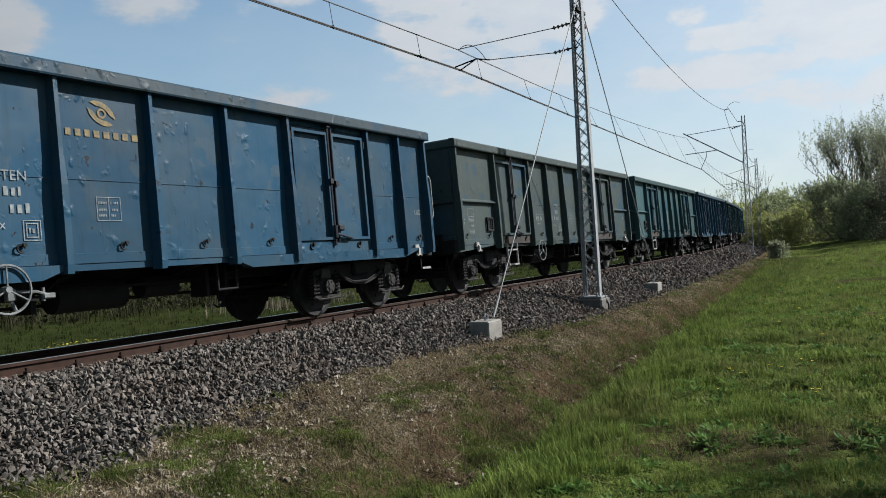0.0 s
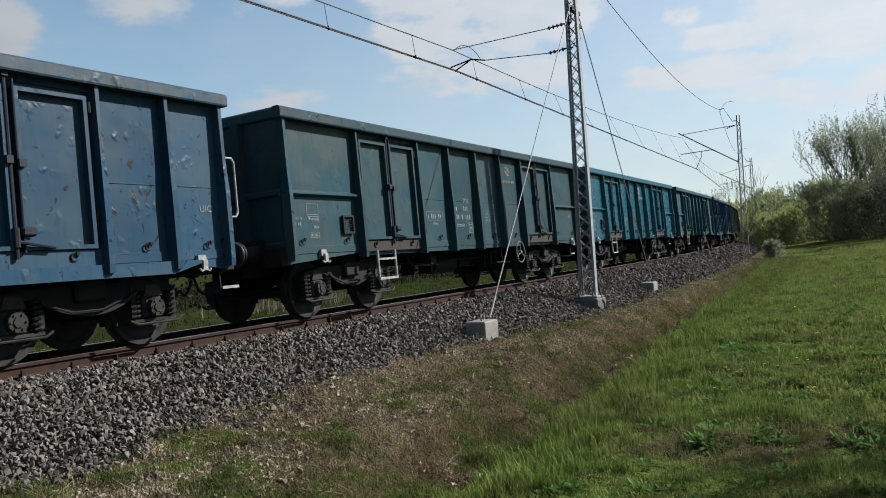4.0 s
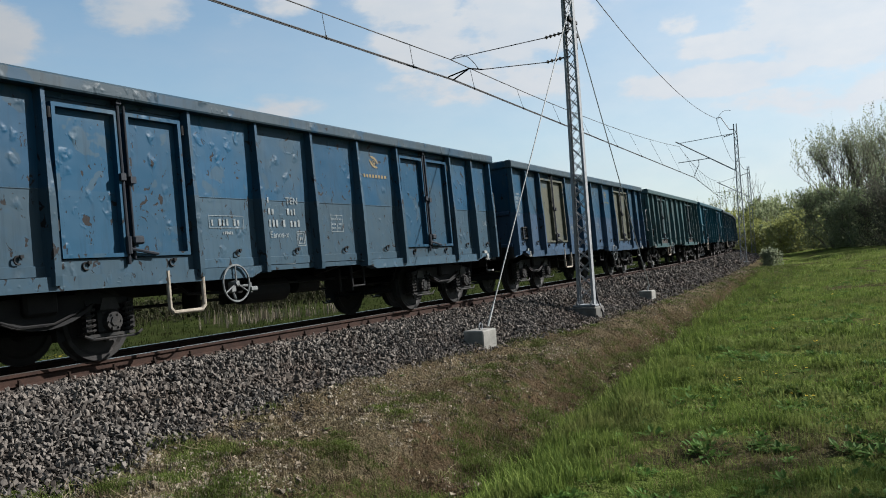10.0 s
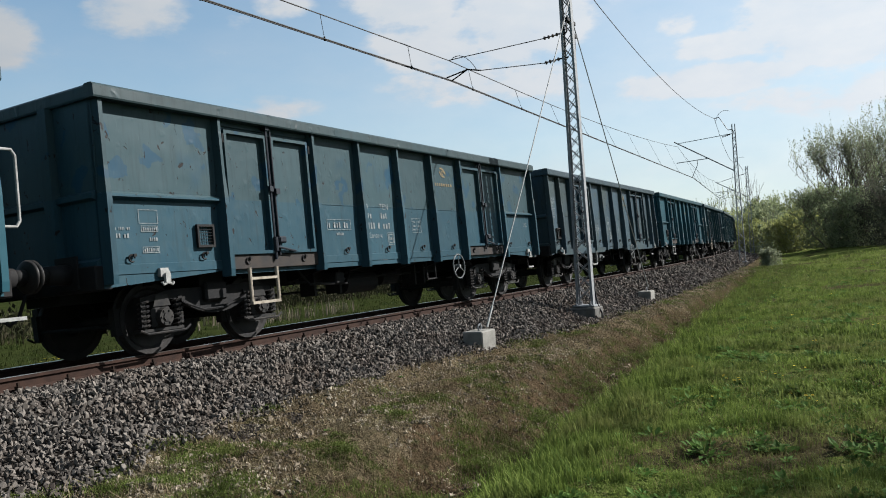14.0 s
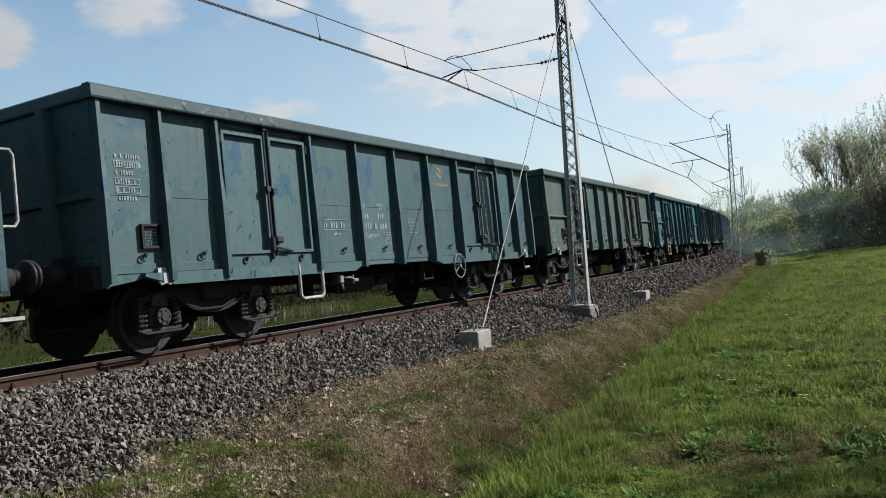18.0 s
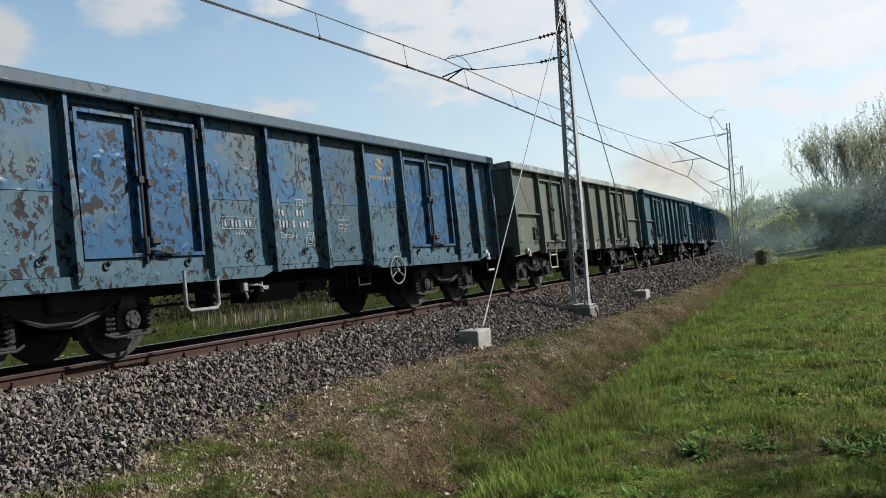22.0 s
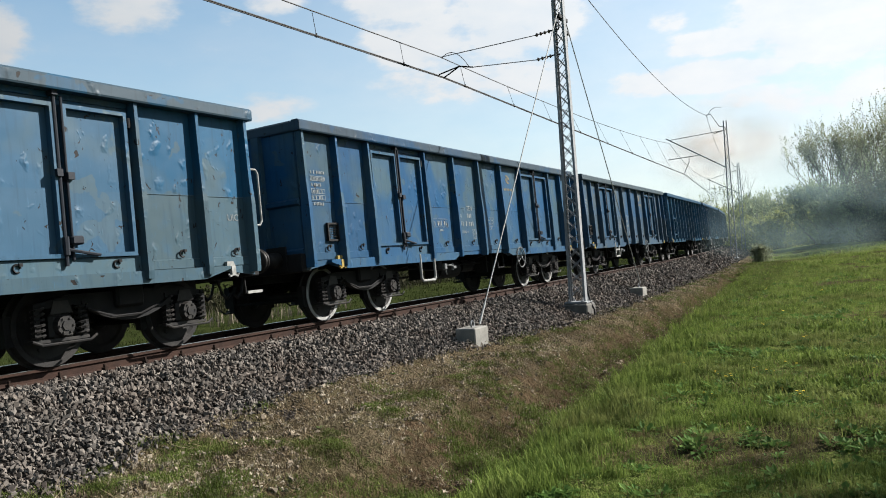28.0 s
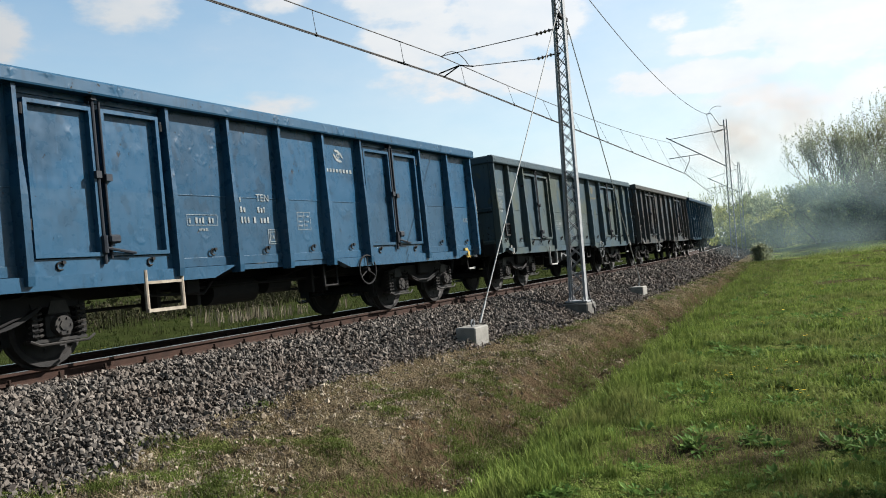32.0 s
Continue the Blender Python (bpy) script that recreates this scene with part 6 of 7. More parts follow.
def tuft_shape(rng, blades, height, spread, width, lie=0.75):
    verts, faces = [], []
    for _ in range(blades):
        a, lean = rng.uniform(0, 6.283), rng.uniform(0.1, lie)
        h = height * rng.uniform(0.5, 1.0)
        bx, by = rng.gauss(0, spread * 0.4), rng.gauss(0, spread * 0.4)
        dx, dy = math.cos(a), math.sin(a)
        px, py = -dy * width / 2, dx * width / 2
        i = len(verts)
        m = (bx + dx * lean * h * 0.3, by + dy * lean * h * 0.3, h * 0.6)
        t = (bx + dx * lean * h * 0.8, by + dy * lean * h * 0.8, h * max(0.25, 1 - 0.3 * lean - 0.25 * max(0, lean - 0.75)))
        verts += [(bx - px, by - py, 0), (bx + px, by + py, 0), (m[0] + px * 0.8, m[1] + py * 0.8, m[2]), (m[0] - px * 0.8, m[1] - py * 0.8, m[2]), t]
        faces += [(i, i + 1, i + 2, i + 3), (i + 3, i + 2, i + 4)]
    return verts, faces


def upright(rng, p, k):
    return Matrix.Translation(p) @ Matrix.Rotation(rng.uniform(0, 6.283), 4, "Z") @ Matrix.Scale(k, 4)


def on_ground(x, y, sink=0.01):
    return Vector((x, y, ground_height(x, y) - sink))


def seen_area(rng, near, far):
    """A place on the ground in the wedge that the camera overlooks, more of them nearby."""
    d = near * (far / near) ** rng.random()
    a = radians(rng.uniform(-33, 33))
    return math.sin(a) * d, math.cos(a) * d, d


def build_grass():
    rng = random.Random(21)
    short = [tuft_shape(rng, 9, 0.085, 0.15, 0.0055, 1.5) for _ in range(8)]
    tall = [tuft_shape(rng, 10, 0.20, 0.09, 0.0075) for _ in range(8)]
    places, straw = [], []
    for _ in range(100000):
        x, y, d = seen_area(rng, 3.2, 40)
        s, off = bank_place(x, y)
        wob = 0.45 * noise.noise(Vector((x * 0.8, y * 0.8, 7)))
        if off + wob < 5.95:
            continue
        n = noise.noise(Vector((x * 0.5, y * 0.5, 31)))
        clump = noise.noise(Vector((x * 1.7, y * 1.7, 77))) + 0.6 * noise.noise(Vector((x * 4.5, y * 4.5, 19)))
        bare = bare_soil(x, y)
        edge = smooth_step(7.9, 6.5, off)
        if bare > 0.02 and edge < 0.6 and rng.random() < 0.8:
            if rng.random() < 0.3:
                straw.append((rng.randrange(8), upright(rng, on_ground(x, y), rng.uniform(0.4, 0.9) * (1 + d * 0.012))))
            continue
        if clump + 1.0 * edge > 0.34 and rng.random() < 0.6:
            k = (0.38 + 0.65 * edge + 0.5 * clump) * rng.uniform(0.5, 1.25) * (1 + d * 0.010)
            places.append((8 + rng.randrange(8), upright(rng, on_ground(x, y), max(0.3, k))))
        elif rng.random() < 0.72 + 0.5 * n:
            kind = straw if rng.random() < 0.07 else places
            kind.append((rng.randrange(8), upright(rng, on_ground(x, y), (0.8 + 0.4 * n) * rng.uniform(0.6, 1.4) * (1 + d * 0.014))))
    for _ in range(4500):
        a, d = rng.uniform(0, 6.283), 14 * rng.random() ** 0.5
        x, y = math.sin(a) * d, math.cos(a) * d
        if bank_place(x, y)[1] < 6.2 or (y > 0 and abs(x) < 0.62 * y and d > 3.2):
            continue
        places.append((rng.randrange(8), upright(rng, on_ground(x, y), rng.uniform(0.7, 1.5))))
    scatter("straw", short, straw, MAT_STRAW, "withered pale blades among the fresh grass", "grass")
    return scatter("grass", short + tall, places, MAT_GRASS, "fresh green spring grass, longer along the ditch", "grass")


def build_meadow_clumps():
    """Coarser tufts over the middle distance of the meadow."""
    rng = random.Random(27)
    shapes = [tuft_shape(rng, 6, 0.12, 0.22, 0.014, 1.4) for _ in range(6)]
    rows = []
    for _ in range(60000):
        x, y, d = seen_area(rng, 8, 58)
        if bank_place(x, y)[1] < 6.3:
            continue
        n = noise.noise(Vector((x * 0.45, y * 0.45, 13))) + 0.7 * noise.noise(Vector((x * 1.6, y * 1.6, 29)))
        if rng.random() > 0.42 + 0.9 * n:
            continue
        rows.append((rng.randrange(6), upright(rng, on_ground(x, y), (0.75 + 0.6 * max(n, -0.4)) * rng.uniform(0.6, 1.3) * (1 + 0.016 * d))))
    return scatter("meadow_clumps", shapes, rows, MAT_GRASS, "coarse clumps of grass over the meadow", "grass")


def bank_area(rng, lo, hi):
    """A place on the bank, more of them nearby."""
    s, off = 3.0 * (48 / 3.0) ** rng.random(), rng.uniform(lo, hi)
    p = track(s, off)
    return p.x, p.y, bank_place(p.x, p.y)[1], math.hypot(p.x, p.y)


def build_dry():
    rng = random.Random(22)
    shapes = [tuft_shape(rng, 5, 0.09, 0.15, 0.0055, 1.5) for _ in range(6)]
    dry, green, russet = [], [], []
    for _ in range(40000):
        x, y, off, d = bank_area(rng, 2.6, 6.4)
        n = noise.noise(Vector((x * 1.0, y * 1.0, 55))) + 0.6 * noise.noise(Vector((x * 3.2, y * 3.2, 1)))
        k = rng.uniform(0.4, 1.1) * (1 + d * 0.012)
        slope = smooth_step(4.5, 5.4, off)
        if n > 0.17 - 0.40 * slope + 0.14 * smooth_step(6.5, 4.5, d):
            green.append((rng.randrange(6), upright(rng, on_ground(x, y), k * (0.8 + 0.4 * slope))))
            for _ in range(3 if n > 0.24 else 1):
                green.append((rng.randrange(6), upright(rng, on_ground(x + rng.gauss(0, 0.05), y + rng.gauss(0, 0.05)), 0.8 * k)))
        elif rng.random() < 0.62 + 0.2 * slope:
            (russet if rng.random() < 0.7 * slope else dry).append((rng.randrange(6), upright(rng, on_ground(x, y), k)))
    scatter("dry_grass", shapes, dry, MAT_DRY, "flattened dry brown grass on the bank", "grass")
    scatter("ditch_grass", shapes, russet, MAT_RUSSET, "withered reddish-brown grass on the ditch slope", "grass")
    scatter("bank_grass", shapes, green, MAT_MOSS, "patches of moss and young grass on the bank", "grass")


def build_far_grass():
    """The meadow on the inner side, seen under the wagons."""
    rng = random.Random(23)
    shapes = [tuft_shape(rng, 8, 0.16, 0.22, 0.012, 1.1) for _ in range(5)]
    tall = [tuft_shape(rng, 8, 0.5, 0.35, 0.012, 0.9) for _ in range(5)]
    bloom = [([(0.02 * math.cos(1.2566 * i + k), 0.02 * math.sin(1.2566 * i + k), 0.01 * (i % 2)) for i in range(5)], [(0, 1, 2, 3, 4)]) for k in range(3)]
    leaf = [([(-0.5, 0, 0), (0, -0.3, 0.05), (0.5, 0, 0), (0, 0.3, 0.05)], [(0, 1, 2, 3)])]
    green, dry, yellow, brush = [], [], [], []
    for _ in range(8000):
        s, off = rng.uniform(1, 75), -rng.uniform(2.9, 22)
        p = track(s, off)
        k = rng.uniform(0.6, 1.3)
        place = on_ground(p.x, p.y)
        if off < -10.5 - 2 * noise.noise(Vector((s * 0.3, 0, 0))):
            if rng.random() < 0.6:
                dry.append((rng.randrange(5), upright(rng, place, k * 1.5)))
        else:
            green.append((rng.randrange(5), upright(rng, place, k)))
    for _ in range(9000):
        s, off = rng.uniform(1, 75), -rng.uniform(11, 15)
        top = 0.9 + 0.8 * noise.noise(Vector((s * 0.5, off * 0.4, 3)))
        p = track(s, off)
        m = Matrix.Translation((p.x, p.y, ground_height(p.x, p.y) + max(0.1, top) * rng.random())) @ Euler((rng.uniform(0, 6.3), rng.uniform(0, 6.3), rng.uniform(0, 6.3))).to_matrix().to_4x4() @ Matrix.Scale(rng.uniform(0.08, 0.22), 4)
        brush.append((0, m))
    stems = []
    for cs, co in [(17.6, -8.1), (18.3, -8.0), (19.0, -7.7), (20.4, -7.7), (22.5, -7.8)]:
        for _ in range(26):
            p = track(cs + rng.gauss(0, 0.7), co + rng.gauss(0, 0.5))
            stems.append((rng.randrange(5), upright(rng, on_ground(p.x, p.y), rng.uniform(0.8, 1.6))))
    scatter("dry_stems", [tuft_shape(rng, 3, 0.45, 0.25, 0.014, 0.3) for _ in range(5)], stems, MAT_STEM, "pale dry stems standing beyond the track", "reeds")
    for cs, co, count in FLOWER_DRIFTS:
        for _ in range(count):
            p = track(cs + rng.gauss(0, 0.3), co + rng.gauss(0, 0.25))
            yellow.append((rng.randrange(3), upright(rng, on_ground(p.x, p.y, -0.12 - 0.08 * rng.random()), rng.uniform(0.6, 1.4))))
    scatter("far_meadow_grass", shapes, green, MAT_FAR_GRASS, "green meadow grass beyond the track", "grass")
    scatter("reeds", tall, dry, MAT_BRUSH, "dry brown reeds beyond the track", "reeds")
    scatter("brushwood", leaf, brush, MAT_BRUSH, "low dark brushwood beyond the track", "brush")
    scatter("meadow_flowers", bloom, yellow, MAT_PETAL, "small drifts of yellow flowers beyond the track", "flowers")


# s, off, heads of each drift
FLOWER_DRIFTS = [(9.71, -5.06, 40), (9.98, -4.88, 45), (10.25, -4.73, 35), (10.62, -4.64, 20), (11.0, -4.46, 18), (11.88, -4.7, 14), (14.33, -4.6, 8)]


def pebble_shapes(count=8):
    rng = random.Random(6)
    tri = [(0, 2, 4), (2, 1, 4), (1, 3, 4), (3, 0, 4), (2, 0, 5), (1, 2, 5), (3, 1, 5), (0, 3, 5)]
    base = [(1, 0, 0), (-1, 0, 0), (0, 1, 0), (0, -1, 0), (0, 0, 1), (0, 0, -1)]
    return [([tuple(c * rng.uniform(0.5, 1.0) + rng.uniform(-0.2, 0.2) for c in v) for v in base], tri) for _ in range(count)]


def build_bank_litter():
    """Gravel, clods and fallen stalks on the bank."""
    rng = random.Random(24)
    gravel, stalks = [], []
    stalk = []
    for _ in range(4):
        verts, faces = [], []
        p = Vector((0, 0, 0.01))
        d = Vector((1, 0, 0.15))
        for i in range(5):
            n = Vector((-d.y, d.x, 0)).normalized() * 0.003
            verts += [tuple(p + n), tuple(p - n), tuple(p + Vector((0, 0, 0.005)))]
            p = p + d * 0.09
            d = (d + Vector((0, rng.uniform(-0.4, 0.4), rng.uniform(-0.1, 0.07)))).normalized()
        for i in range(4):
            a = 3 * i
            faces += [(a, a + 3, a + 5, a + 2), (a + 1, a + 2, a + 5, a + 4)]
        stalk.append((verts, faces))
    for _ in range(34000):
        x, y, off, d = bank_area(rng, 2.8, 5.7)
        n = noise.noise(Vector((x * 0.7, y * 0.7, 41))) + 0.5 * noise.noise(Vector((x * 2.3, y * 2.3, 12)))
        p = on_ground(x, y, -0.002)
        if n > -0.15 and rng.random() < 0.85 - 0.5 * (off > 4.8):
            k = 0.015 * rng.uniform(0.4, 1.7) * (2.0 if rng.random() < 0.03 else 1) * (1 + 0.02 * d)
            gravel.append((rng.randrange(8), Matrix.Translation(p) @ Euler((rng.uniform(0, 6.3), rng.uniform(0, 6.3), 0)).to_matrix().to_4x4() @ Matrix.Scale(k, 4)))
        elif rng.random() < 0.16:
            stalks.append((rng.randrange(4), Matrix.Translation(p) @ Euler((rng.uniform(-0.1, 0.1), rng.uniform(-0.5, 0.1), rng.uniform(0, 6.3))).to_matrix().to_4x4() @ Matrix.Scale(rng.uniform(0.25, 0.7), 4)))
    scatter("bank_gravel", pebble_shapes(), gravel, MAT_GRAVEL, "scattered brownish gravel on the dry bank", "gravel")
    scatter("fallen_stalks", stalk, stalks, MAT_DRY, "fallen dry stalks on the bank", "stalks")


MAT_GRAVEL = leafy("brown_gravel", (0.110, 0.087, 0.064), (0.270, 0.232, 0.178), (0.130, 0.106, 0.076), 0, 0.95)
build_grass()
build_meadow_clumps()
build_dry()
build_far_grass()
build_bank_litter()


def build_leafy_weeds():
    """Small broad-leaved weeds standing singly and in loose groups among the short grass."""
    rng = random.Random(25)
    shapes = []
    for _ in range(7):
        verts, faces = [], []
        for k in range(rng.randrange(14, 24)):
            a, r = rng.uniform(0, 6.283), rng.uniform(0.0, 0.06)
            tilt, length = rng.uniform(0.2, 1.1), rng.uniform(0.025, 0.06)
            out, side = Vector((math.cos(a), math.sin(a), 0)), Vector((-math.sin(a), math.cos(a), 0))
            d = out * math.cos(tilt) + Vector((0, 0, math.sin(tilt)))
            c = out * r + Vector((0, 0, 0.005))
            w = side * length * rng.uniform(0.2, 0.34)
            i = len(verts)
            verts += [tuple(q) for q in (c, c + d * length * 0.5 - w, c + d * length + Vector((0, 0, -0.012)), c + d * length * 0.5 + w)]
            faces.append((i, i + 1, i + 2, i + 3))
        shapes.append((verts, faces))
    places = []
    for _ in range(16000):
        x, y, d = seen_area(rng, 3.4, 40)
        s, off = bank_place(x, y)
        if off < 6.2:
            continue
        group = noise.noise(Vector((x * 1.1, y * 1.1, 91))) + 0.6 * noise.noise(Vector((x * 4, y * 4, 17)))
        if group < 0.44 and rng.random() > 0.07:
            continue
        places.append((rng.randrange(7), upright(rng, on_ground(x, y, 0.0), rng.uniform(0.6, 1.9) * (1 + 0.012 * d))))
    scatter("meadow_weeds", shapes, places, MAT_WEED, "small broad-leaved weeds in the grass", "weeds")


build_leafy_weeds()


def make_dandelion_leaf(seed):
    """A toothed leaf that rises and bows over along x."""
    def make(bm):
        rng = random.Random(seed)
        length, lift = rng.uniform(0.08, 0.15), rng.uniform(0.25, 0.9)
        rows = []
        for i in range(7):
            u = i / 6
            w = 0.006 + 0.017 * math.sin(math.pi * min(1, u * 1.05)) * (1.0 if i % 2 else 0.6)
            c = Vector((length * u, 0, lift * length * u * (1.15 - 0.75 * u) + 0.01))
            rows.append((bm.verts.new(c - Vector((0, w, 0))), bm.verts.new(c + Vector((0, 0, -0.004))), bm.verts.new(c + Vector((0, w, 0)))))
        for p, q in zip(rows, rows[1:]):
            bm.faces.new((p[0], p[1], q[1], q[0]))
            bm.faces.new((p[1], p[2], q[2], q[1]))
    return make


def build_dandelion(x, y, heads, seed, scale=1.0):
    """A rosette of toothed leaves with yellow heads on bare stems."""
    rng = random.Random(seed)
    plant = tagged(new("dandelion"), "dandelion with yellow heads in the short grass" if heads else "low leafy rosette in the short grass", "dandelion" if heads else "weed", "dandelions in the meadow" if heads else "weeds in the meadow")
    plant.matrix_basis = Matrix.Translation(on_ground(x, y, 0.0)) @ Matrix.Scale(scale, 4)
    for k in range(9):
        kind = rng.randrange(6)
        put("leaf", shared("leaf:%d" % kind, make_dandelion_leaf(kind), MAT_WEED), plant, Matrix.Rotation(6.283 * k / 9 + rng.uniform(-0.25, 0.25), 4, "Z") @ Matrix.Scale(rng.uniform(0.75, 1.2), 4))
    for h in range(heads):
        a, r = rng.uniform(0, 6.283), rng.uniform(0.02, 0.10)
        top = Vector((math.cos(a) * r, math.sin(a) * r, rng.uniform(0.05, 0.09)))
        bm = bmesh.new()
        bent(bm, [(top.x * 0.3, top.y * 0.3, 0.0), (top.x * 0.8, top.y * 0.8, top.z * 0.55), top], 0.0028, 5)
        stem = part("stem", bm, MAT_WEED, plant)
        bm = bmesh.new()
        for ring, (count, length, tilt) in enumerate(((14, 0.017, 0.15), (11, 0.013, 0.5), (7, 0.008, 1.0))):
            for i in range(count):
                t = 6.283 * (i + 0.5 * ring) / count
                d = Vector((math.cos(t) * math.cos(tilt), math.sin(t) * math.cos(tilt), math.sin(tilt)))
                n = Vector((-math.sin(t), math.cos(t), 0)) * 0.0035
                bm.faces.new([bm.verts.new(c) for c in (top, top + d * length * 0.8 - n, top + d * length, top + d * length * 0.8 + n)])
        part("flower_head", bm, MAT_PETAL, stem, "yellow flower head")
    return plant


def build_tree(name, x, y, height, width, seed, leaf_mat, leaf, leaves, label, category="tree", bare=0.3, stems=1, spread=0.75):
    """A trunk or several stems, limbs in three orders, twigs, and clumps of leaves at their ends."""
    rng = random.Random(seed)
    tree = tagged(new(name), label, category)
    base = on_ground(x, y, 0.1)
    tree.location = base
    bm = bmesh.new()
    tips = []

    def grow(p, d, length, r, depth):
        q = p
        steps = 3
        for i in range(steps):
            d = (d + Vector((rng.uniform(-0.2, 0.2), rng.uniform(-0.2, 0.2), rng.uniform(-0.02, 0.16)))).normalized()
            n = q + d * (length / steps)
            rod(bm, q, n, r * (1 - 0.25 * i / steps), 5 if depth < 2 else 3, r * (1 - 0.25 * (i + 1) / steps), caps=False)
            if depth >= 1:
                tips.append((n.copy(), depth, d.copy()))
            q = n
        if depth < 4:
            for _ in range(rng.choice((2, 3, 3)) if depth < 3 else 2):
                a = rng.uniform(0, 6.283)
                side = Vector((math.cos(a), math.sin(a), 0)) * spread
                grow(q, (d + side * rng.uniform(0.4, 1.0) + Vector((0, 0, 0.15))).normalized(), length * rng.uniform(0.7, 0.95), r * 0.6, depth + 1)
    for k in range(stems):
        a = 6.283 * k / stems + rng.uniform(-0.4, 0.4)
        lean = Vector((math.cos(a), math.sin(a), 0)) * (0.0 if stems == 1 else rng.uniform(0.15, 0.5))
        grow(Vector((lean.x * width * 0.15, lean.y * width * 0.15, 0)), (Vector((0, 0, 1)) + lean).normalized(), height * (0.30 if stems == 1 else 0.2), height * 0.016 if stems == 1 else height * 0.008, 0)
    part("trunk", bm, MAT_BARK, tree, "bare grey-brown trunk and branches")
    top = max(p.z for p, _, _ in tips)
    reach = max(math.hypot(p.x, p.y) for p, _, _ in tips)
    kz, kr = height / top, width / 2 / reach
    for v in tree.children[0].data.vertices:
        v.co.z *= kz
        v.co.x, v.co.y = v.co.x * kr, v.co.y * kr
    verts, faces = [], []
    for p, depth, d in tips:
        if depth < 1 or rng.random() < bare * (0.3 + 1.2 * p.z / top):
            continue
        spiky = name == "tree" and p.z > 0.4 * top and rng.random() < 0.85
        shoot = Vector((rng.gauss(0, 0.16), rng.gauss(0, 0.16), 1)) * rng.uniform(0.05, 0.15) * height
        for leaf_number in range(leaves):
            if spiky:
                c = Vector((p.x * kr, p.y * kr, p.z * kz)) + shoot * (leaf_number / leaves) + Vector((rng.gauss(0, 1), rng.gauss(0, 1), 0)) * height * 0.006
            else:
                c = Vector((p.x * kr, p.y * kr, p.z * kz)) + Vector((rng.gauss(0, 1), rng.gauss(0, 1), rng.gauss(0, 0.8))) * height * 0.028
                if name == "bush" and rng.random() < 0.5:
                    c.z *= rng.uniform(0.03, 0.8)
            m = Euler((rng.uniform(0, 6.3), rng.uniform(0, 6.3), rng.uniform(0, 6.3))).to_matrix()
            s = leaf * rng.uniform(0.5, 1.4)
            i = len(verts)
            for u, v in ((-0.5, 0), (0, -0.32), (0.5, 0), (0, 0.32)):
                verts.append(tuple(c + m @ Vector((u * s, v * s, 0.06 * s * (u * u)))))
            faces.append((i, i + 1, i + 2, i + 3))
    me = bpy.data.meshes.new("crown")
    me.from_pydata(verts, [], faces)
    me.materials.append(leaf_mat)
    put("crown", me, tree, label="loose crown of small spring leaves")
    return tree
def polar(px_deg, dist):
    return math.sin(radians(px_deg)) * dist, math.cos(radians(px_deg)) * dist


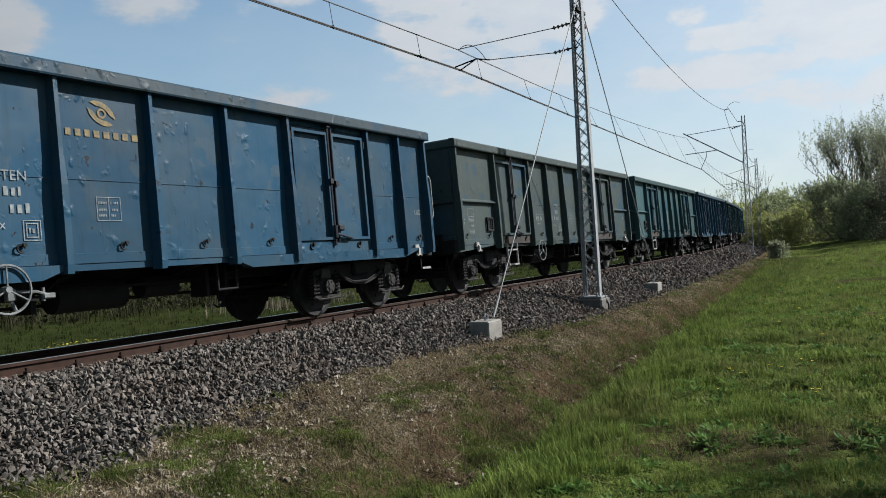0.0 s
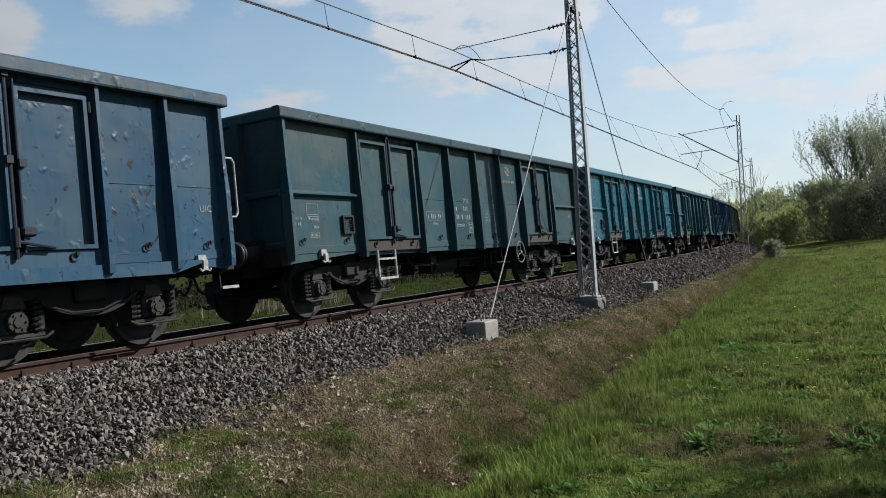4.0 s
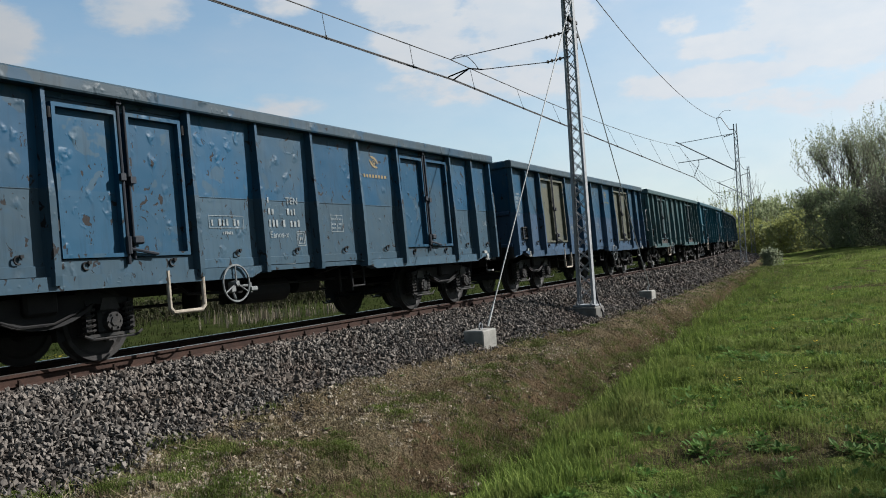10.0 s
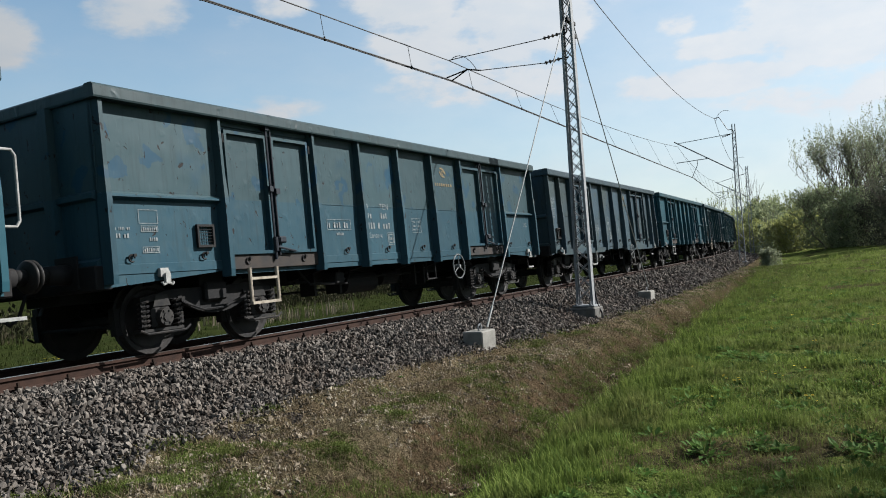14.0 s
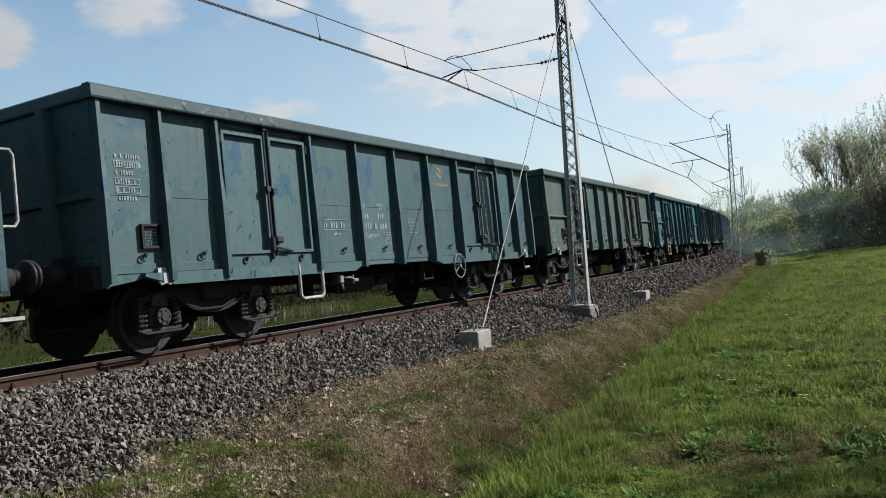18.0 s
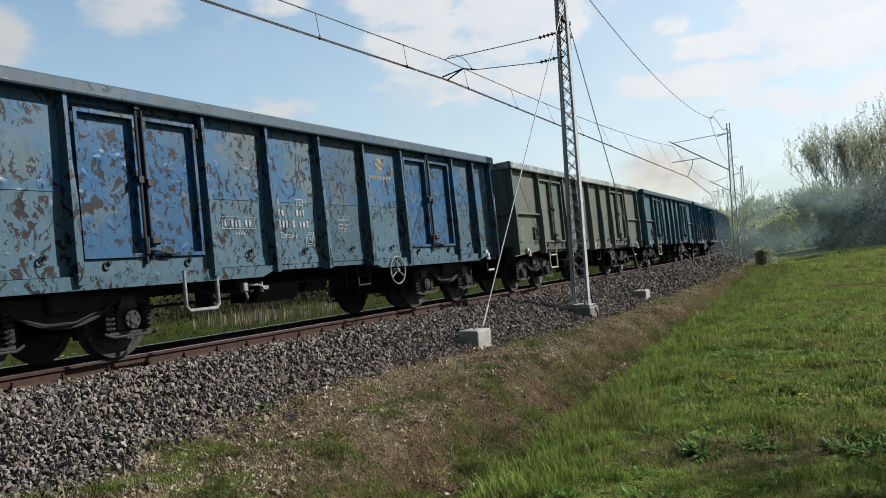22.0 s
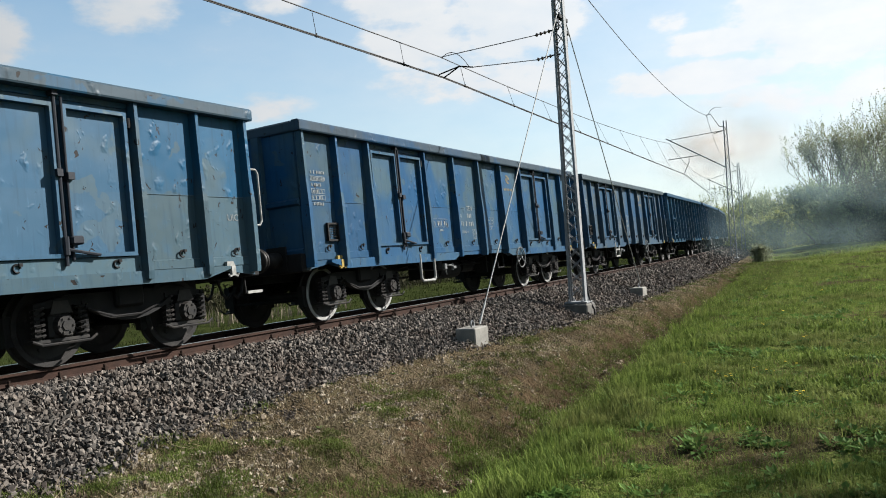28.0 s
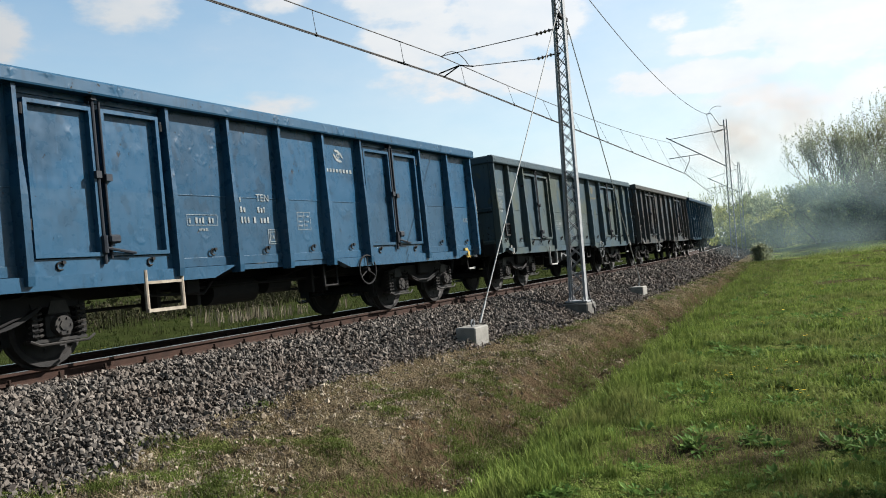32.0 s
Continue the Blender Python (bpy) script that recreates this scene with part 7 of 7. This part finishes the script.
TREES = [
    # bearing, distance, height, width, seed, leaves, leaf size, per twig, label, bare, stems
    ("tree", 27.8, 86, 11.6, 11.5, 1, MAT_BLOSSOM, 0.15, 10, "tall spring tree with thin fresh leaves", 0.12, 7),
    ("tree", 30.9, 81, 12.7, 12.0, 2, MAT_BLOSSOM, 0.15, 9, "tall spring tree with bare upright twigs", 0.22, 6),
    ("tree", 25.0, 94, 6.2, 13.5, 3, MAT_LEAF, 0.18, 11, "rounded spring tree behind the meadow", 0.2, 4),
    ("tree", 23.2, 108, 6.0, 13.5, 4, MAT_LEAF_YELLOW, 0.18, 12, "low yellow-green tree beside the line", 0.1, 4),
    ("tree", 21.5, 127, 12.1, 6.6, 5, MAT_LEAF, 0.2, 1, "half-bare slender tree behind the masts", 0.8, 1),
    ("tree", 20.3, 138, 10.5, 8.8, 6, MAT_LEAF, 0.22, 4, "distant half-bare tree behind the train", 0.4, 2),
    ("tree", 19.3, 154, 9.9, 9.9, 7, MAT_LEAF, 0.24, 4, "distant half-bare tree behind the train", 0.4, 2),
    ("tree", 18.2, 176, 8.8, 11.0, 17, MAT_LEAF, 0.26, 5, "distant tree low over the train", 0.3, 2),
    ("tree", 22.0, 116, 6.0, 12.1, 18, MAT_LEAF_YELLOW, 0.24, 10, "yellow-green tree in the far hedge", 0.1, 4),
    ("tree", 23.6, 135, 7.8, 16.2, 19, MAT_LEAF, 0.24, 10, "green tree in the far hedge", 0.1, 4),
    ("tree", 26.5, 128, 8.6, 16.2, 20, MAT_LEAF, 0.24, 10, "green tree in the far hedge", 0.1, 4),
    ("tree", 29.5, 124, 11.6, 16.2, 22, MAT_LEAF, 0.24, 10, "tall green tree in the far hedge", 0.1, 4),
    ("tree", 34.5, 94, 13.2, 17.6, 23, MAT_LEAF, 0.22, 10, "tall green tree at the end of the meadow", 0.1, 4),
    ("bush", 31.4, 73, 6.5, 10.8, 8, MAT_LEAF_DARK, 0.15, 10, "dense dark bush at the edge of the meadow", 0.0, 7),
    ("bush", 26.9, 81, 6.2, 10.8, 9, MAT_LEAF, 0.16, 10, "spreading green bush below the trees", 0.0, 7),
    ("bush", 24.3, 89, 4.3, 9.5, 10, MAT_LEAF_YELLOW, 0.16, 10, "low yellow-green bush beside the line", 0.0, 7),
    ("bush", 22.3, 100, 3.8, 9.5, 14, MAT_LEAF_YELLOW, 0.18, 10, "low yellow-green bush near the mast", 0.0, 7),
    ("bush", 28.6, 78, 4.9, 9.5, 15, MAT_LEAF, 0.16, 10, "spreading green bush below the trees", 0.0, 7),
    ("bush", 31.5, 74, 4.6, 12.2, 24, MAT_LEAF_DARK, 0.15, 10, "dense low bush closing the edge of the meadow", 0.0, 7),
    ("bush", 29.3, 81, 4.1, 10.8, 25, MAT_LEAF, 0.16, 10, "spreading green bush below the trees", 0.0, 7),
    ("bush", 33.4, 65, 8.8, 10.8, 12, MAT_LEAF_DARK, 0.15, 10, "dense dark bush with brown twigs", 0.0, 7),
    ("tree", 65.9, 21.6, 13.5, 5.5, 41, MAT_LEAF, 0.22, 12, "slender tree whose shade falls on the meadow", 0.15, 2),
    ("bush", 22.7, 50, 1.2, 1.5, 13, MAT_BLOSSOM, 0.07, 6, "small pale bush in the ditch", 0.0, 5),
]


def build_undergrowth():
    """Scrub that closes the foot of the tree line."""
    rng = random.Random(33)
    leaf = [([(-0.5, 0, 0), (0, -0.3, 0.05), (0.5, 0, 0), (0, 0.3, 0.05)], [(0, 1, 2, 3)])]
    rows = {"green": [], "yellow": [], "dark": []}
    for _ in range(15000):
        b = rng.uniform(18.5, 36)
        d = rng.uniform(0, 1)
        dist = 90 + 10 * noise.noise(Vector((b * 0.3, 0, 0))) + d * 16 + max(0, 24 - b) * 5
        top = 3.0 + 2.0 * noise.noise(Vector((b * 0.9, dist * 0.2, 4))) + 0.8 * noise.noise(Vector((b * 3, 1, 4))) + 1.2 * d
        x, y = polar(b, dist)
        z = ground_height(x, y) - 0.05 + max(0.4, top) * (1 - rng.random() ** 1.6)
        kind = "yellow" if noise.noise(Vector((b * 0.5, 2, 8))) > -0.1 and b < 30 else ("dark" if b > 31.0 else "green")
        m = Matrix.Translation((x, y, z)) @ Euler((rng.uniform(0, 6.3), rng.uniform(0, 6.3), rng.uniform(0, 6.3))).to_matrix().to_4x4() @ Matrix.Scale(rng.uniform(0.2, 0.5), 4)
        rows[kind].append((0, m))
    for kind, mat in (("green", MAT_LEAF), ("yellow", MAT_LEAF_YELLOW), ("dark", MAT_LEAF_DARK)):
        scatter("undergrowth", leaf, rows[kind], mat, "dense %s scrub along the far edge of the meadow" % {"green": "fresh green", "yellow": "yellow-green", "dark": "dark green"}[kind], "scrub")


build_undergrowth()
for kind, bearing, dist, high, wide, seed, mat, leaf, per, label, bare, stems in TREES:
    build_tree(kind, *polar(bearing, dist), high, wide, seed, mat, leaf, per, label, kind, bare, stems)


# places of the flowers and weeds: x, y, heads, size
FLOWERS = [
    (1.11, 4.60, 3, 1.2), (1.25, 4.53, 3, 1.2), (3.14, 8.50, 4, 1.5), (3.16, 9.01, 3, 1.4), (3.60, 8.98, 3, 1.4),
    (2.65, 7.84, 2, 1.2), (3.31, 7.70, 3, 1.4), (3.37, 7.38, 4, 1.6), (3.07, 9.94, 2, 1.5), (3.73, 8.80, 2, 1.5),
    (4.15, 9.21, 2, 1.5), (4.93, 9.37, 2, 1.6), (6.91, 12.71, 2, 1.8), (5.45, 13.10, 2, 1.8), (5.25, 11.12, 2, 1.7),
    (6.59, 15.03, 2, 2.0), (9.63, 19.39, 2, 2.2), (18.04, 33.07, 3, 2.6), (9.21, 21.98, 2, 2.2), (4.88, 10.93, 0, 2.2),
    (3.02, 7.05, 0, 2.0), (2.37, 6.13, 0, 1.6), (1.90, 5.14, 0, 1.3), (3.24, 6.93, 0, 1.8), (2.34, 5.54, 0, 1.5),
    (4.02, 8.25, 0, 1.8), (3.97, 11.09, 0, 2.0), (3.89, 7.62, 0, 1.9), (2.91, 9.46, 0, 1.5), (1.22, 8.14, 0, 1.4),
    (2.49, 9.40, 0, 1.5), (-1.23, 8.22, 0, 1.0), (-1.24, 5.79, 0, 1.0), (-2.13, 6.17, 0, 1.0), (-0.59, 11.01, 0, 1.1),
    (6.16, 14.53, 0, 2.2), (6.30, 11.91, 0, 2.2), (1.77, 8.30, 0, 1.5), (3.94, 8.66, 0, 1.7),
]
for number, (x, y, heads, size) in enumerate(FLOWERS):
    build_dandelion(x, y, heads, 100 + number, size * (0.62 if heads else 0.42))


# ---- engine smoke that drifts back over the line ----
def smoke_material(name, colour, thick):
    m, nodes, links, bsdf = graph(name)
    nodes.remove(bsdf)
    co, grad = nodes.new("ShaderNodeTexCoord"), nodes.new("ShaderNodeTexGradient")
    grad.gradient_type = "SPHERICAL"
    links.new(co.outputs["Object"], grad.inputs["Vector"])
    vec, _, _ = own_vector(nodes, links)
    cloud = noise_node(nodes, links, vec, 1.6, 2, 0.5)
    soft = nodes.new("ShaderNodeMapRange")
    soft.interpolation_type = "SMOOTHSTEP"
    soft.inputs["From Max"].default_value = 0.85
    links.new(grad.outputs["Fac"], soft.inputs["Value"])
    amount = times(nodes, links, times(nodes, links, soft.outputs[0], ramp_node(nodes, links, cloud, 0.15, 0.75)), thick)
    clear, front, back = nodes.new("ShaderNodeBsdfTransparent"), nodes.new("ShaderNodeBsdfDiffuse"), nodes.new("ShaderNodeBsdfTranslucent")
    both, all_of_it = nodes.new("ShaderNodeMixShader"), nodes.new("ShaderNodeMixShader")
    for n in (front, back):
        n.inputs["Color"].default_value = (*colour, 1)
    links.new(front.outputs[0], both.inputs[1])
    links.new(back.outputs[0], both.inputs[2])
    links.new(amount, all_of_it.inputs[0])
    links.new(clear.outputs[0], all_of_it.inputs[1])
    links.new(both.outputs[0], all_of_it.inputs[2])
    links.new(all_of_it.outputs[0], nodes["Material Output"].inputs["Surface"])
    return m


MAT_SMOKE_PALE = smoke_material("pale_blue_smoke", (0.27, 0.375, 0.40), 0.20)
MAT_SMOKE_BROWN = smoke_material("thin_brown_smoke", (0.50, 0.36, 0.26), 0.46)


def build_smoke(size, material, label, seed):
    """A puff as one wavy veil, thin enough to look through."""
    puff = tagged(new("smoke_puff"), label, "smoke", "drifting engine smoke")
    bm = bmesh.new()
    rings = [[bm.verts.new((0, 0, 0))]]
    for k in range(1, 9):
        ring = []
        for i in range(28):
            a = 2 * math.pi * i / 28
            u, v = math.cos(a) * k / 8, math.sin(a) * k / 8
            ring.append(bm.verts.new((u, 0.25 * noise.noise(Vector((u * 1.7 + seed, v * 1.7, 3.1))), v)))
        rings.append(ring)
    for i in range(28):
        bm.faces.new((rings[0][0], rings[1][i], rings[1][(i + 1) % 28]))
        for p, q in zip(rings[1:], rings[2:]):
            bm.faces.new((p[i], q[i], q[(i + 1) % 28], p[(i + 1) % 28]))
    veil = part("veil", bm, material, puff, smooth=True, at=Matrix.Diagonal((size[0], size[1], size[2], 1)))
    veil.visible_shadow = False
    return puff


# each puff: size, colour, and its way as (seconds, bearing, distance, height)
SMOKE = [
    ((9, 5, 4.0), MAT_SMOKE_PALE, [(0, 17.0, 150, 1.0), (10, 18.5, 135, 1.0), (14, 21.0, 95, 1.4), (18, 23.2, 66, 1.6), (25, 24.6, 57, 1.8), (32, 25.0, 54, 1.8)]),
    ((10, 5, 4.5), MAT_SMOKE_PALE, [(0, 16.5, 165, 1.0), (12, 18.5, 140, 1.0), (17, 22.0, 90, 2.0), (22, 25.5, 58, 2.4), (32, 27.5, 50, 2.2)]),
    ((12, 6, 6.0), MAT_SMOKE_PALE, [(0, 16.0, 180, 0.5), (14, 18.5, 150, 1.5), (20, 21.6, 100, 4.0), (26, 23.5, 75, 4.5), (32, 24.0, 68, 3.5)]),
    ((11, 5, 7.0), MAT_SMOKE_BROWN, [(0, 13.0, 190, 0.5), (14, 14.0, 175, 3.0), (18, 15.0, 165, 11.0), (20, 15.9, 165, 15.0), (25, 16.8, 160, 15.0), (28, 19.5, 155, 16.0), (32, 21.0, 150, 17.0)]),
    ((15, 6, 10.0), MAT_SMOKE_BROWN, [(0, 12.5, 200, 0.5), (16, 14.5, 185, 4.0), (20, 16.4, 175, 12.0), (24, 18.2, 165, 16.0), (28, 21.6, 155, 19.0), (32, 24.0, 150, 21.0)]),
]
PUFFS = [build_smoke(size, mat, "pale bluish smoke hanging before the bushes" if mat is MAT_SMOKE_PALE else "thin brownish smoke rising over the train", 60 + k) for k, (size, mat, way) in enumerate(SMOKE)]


# ---- what moves ----
def motions():
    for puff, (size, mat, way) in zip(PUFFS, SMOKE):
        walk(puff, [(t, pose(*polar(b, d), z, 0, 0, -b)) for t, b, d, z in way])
    for number, wagon in enumerate(WAGONS):
        middle = FIRST_END + (number - 0.5) * PITCH
        walk(wagon, [(t, track_pose(middle - travelled(t), 0, 0, CANT)) for t in [i * 0.5 for i in range(65)]])
    # the wheels roll without slipping; all wheelsets turn alike
    for k in (0, 1):
        first = WHEELSETS[k]
        x = first.location.x
        walk(first, [(i / 30, pose(x, 0, 0.46, 0, -math.degrees(travelled(i / 30) / 0.46))) for i in range(961)])
        keys = first.animation_data
        for other in WHEELSETS[k::2]:
            if other is not first:
                other.rotation_mode = "QUATERNION"
                other.animation_data_create()
                other.animation_data.action = keys.action
                other.animation_data.action_slot = keys.action_slot


motions()
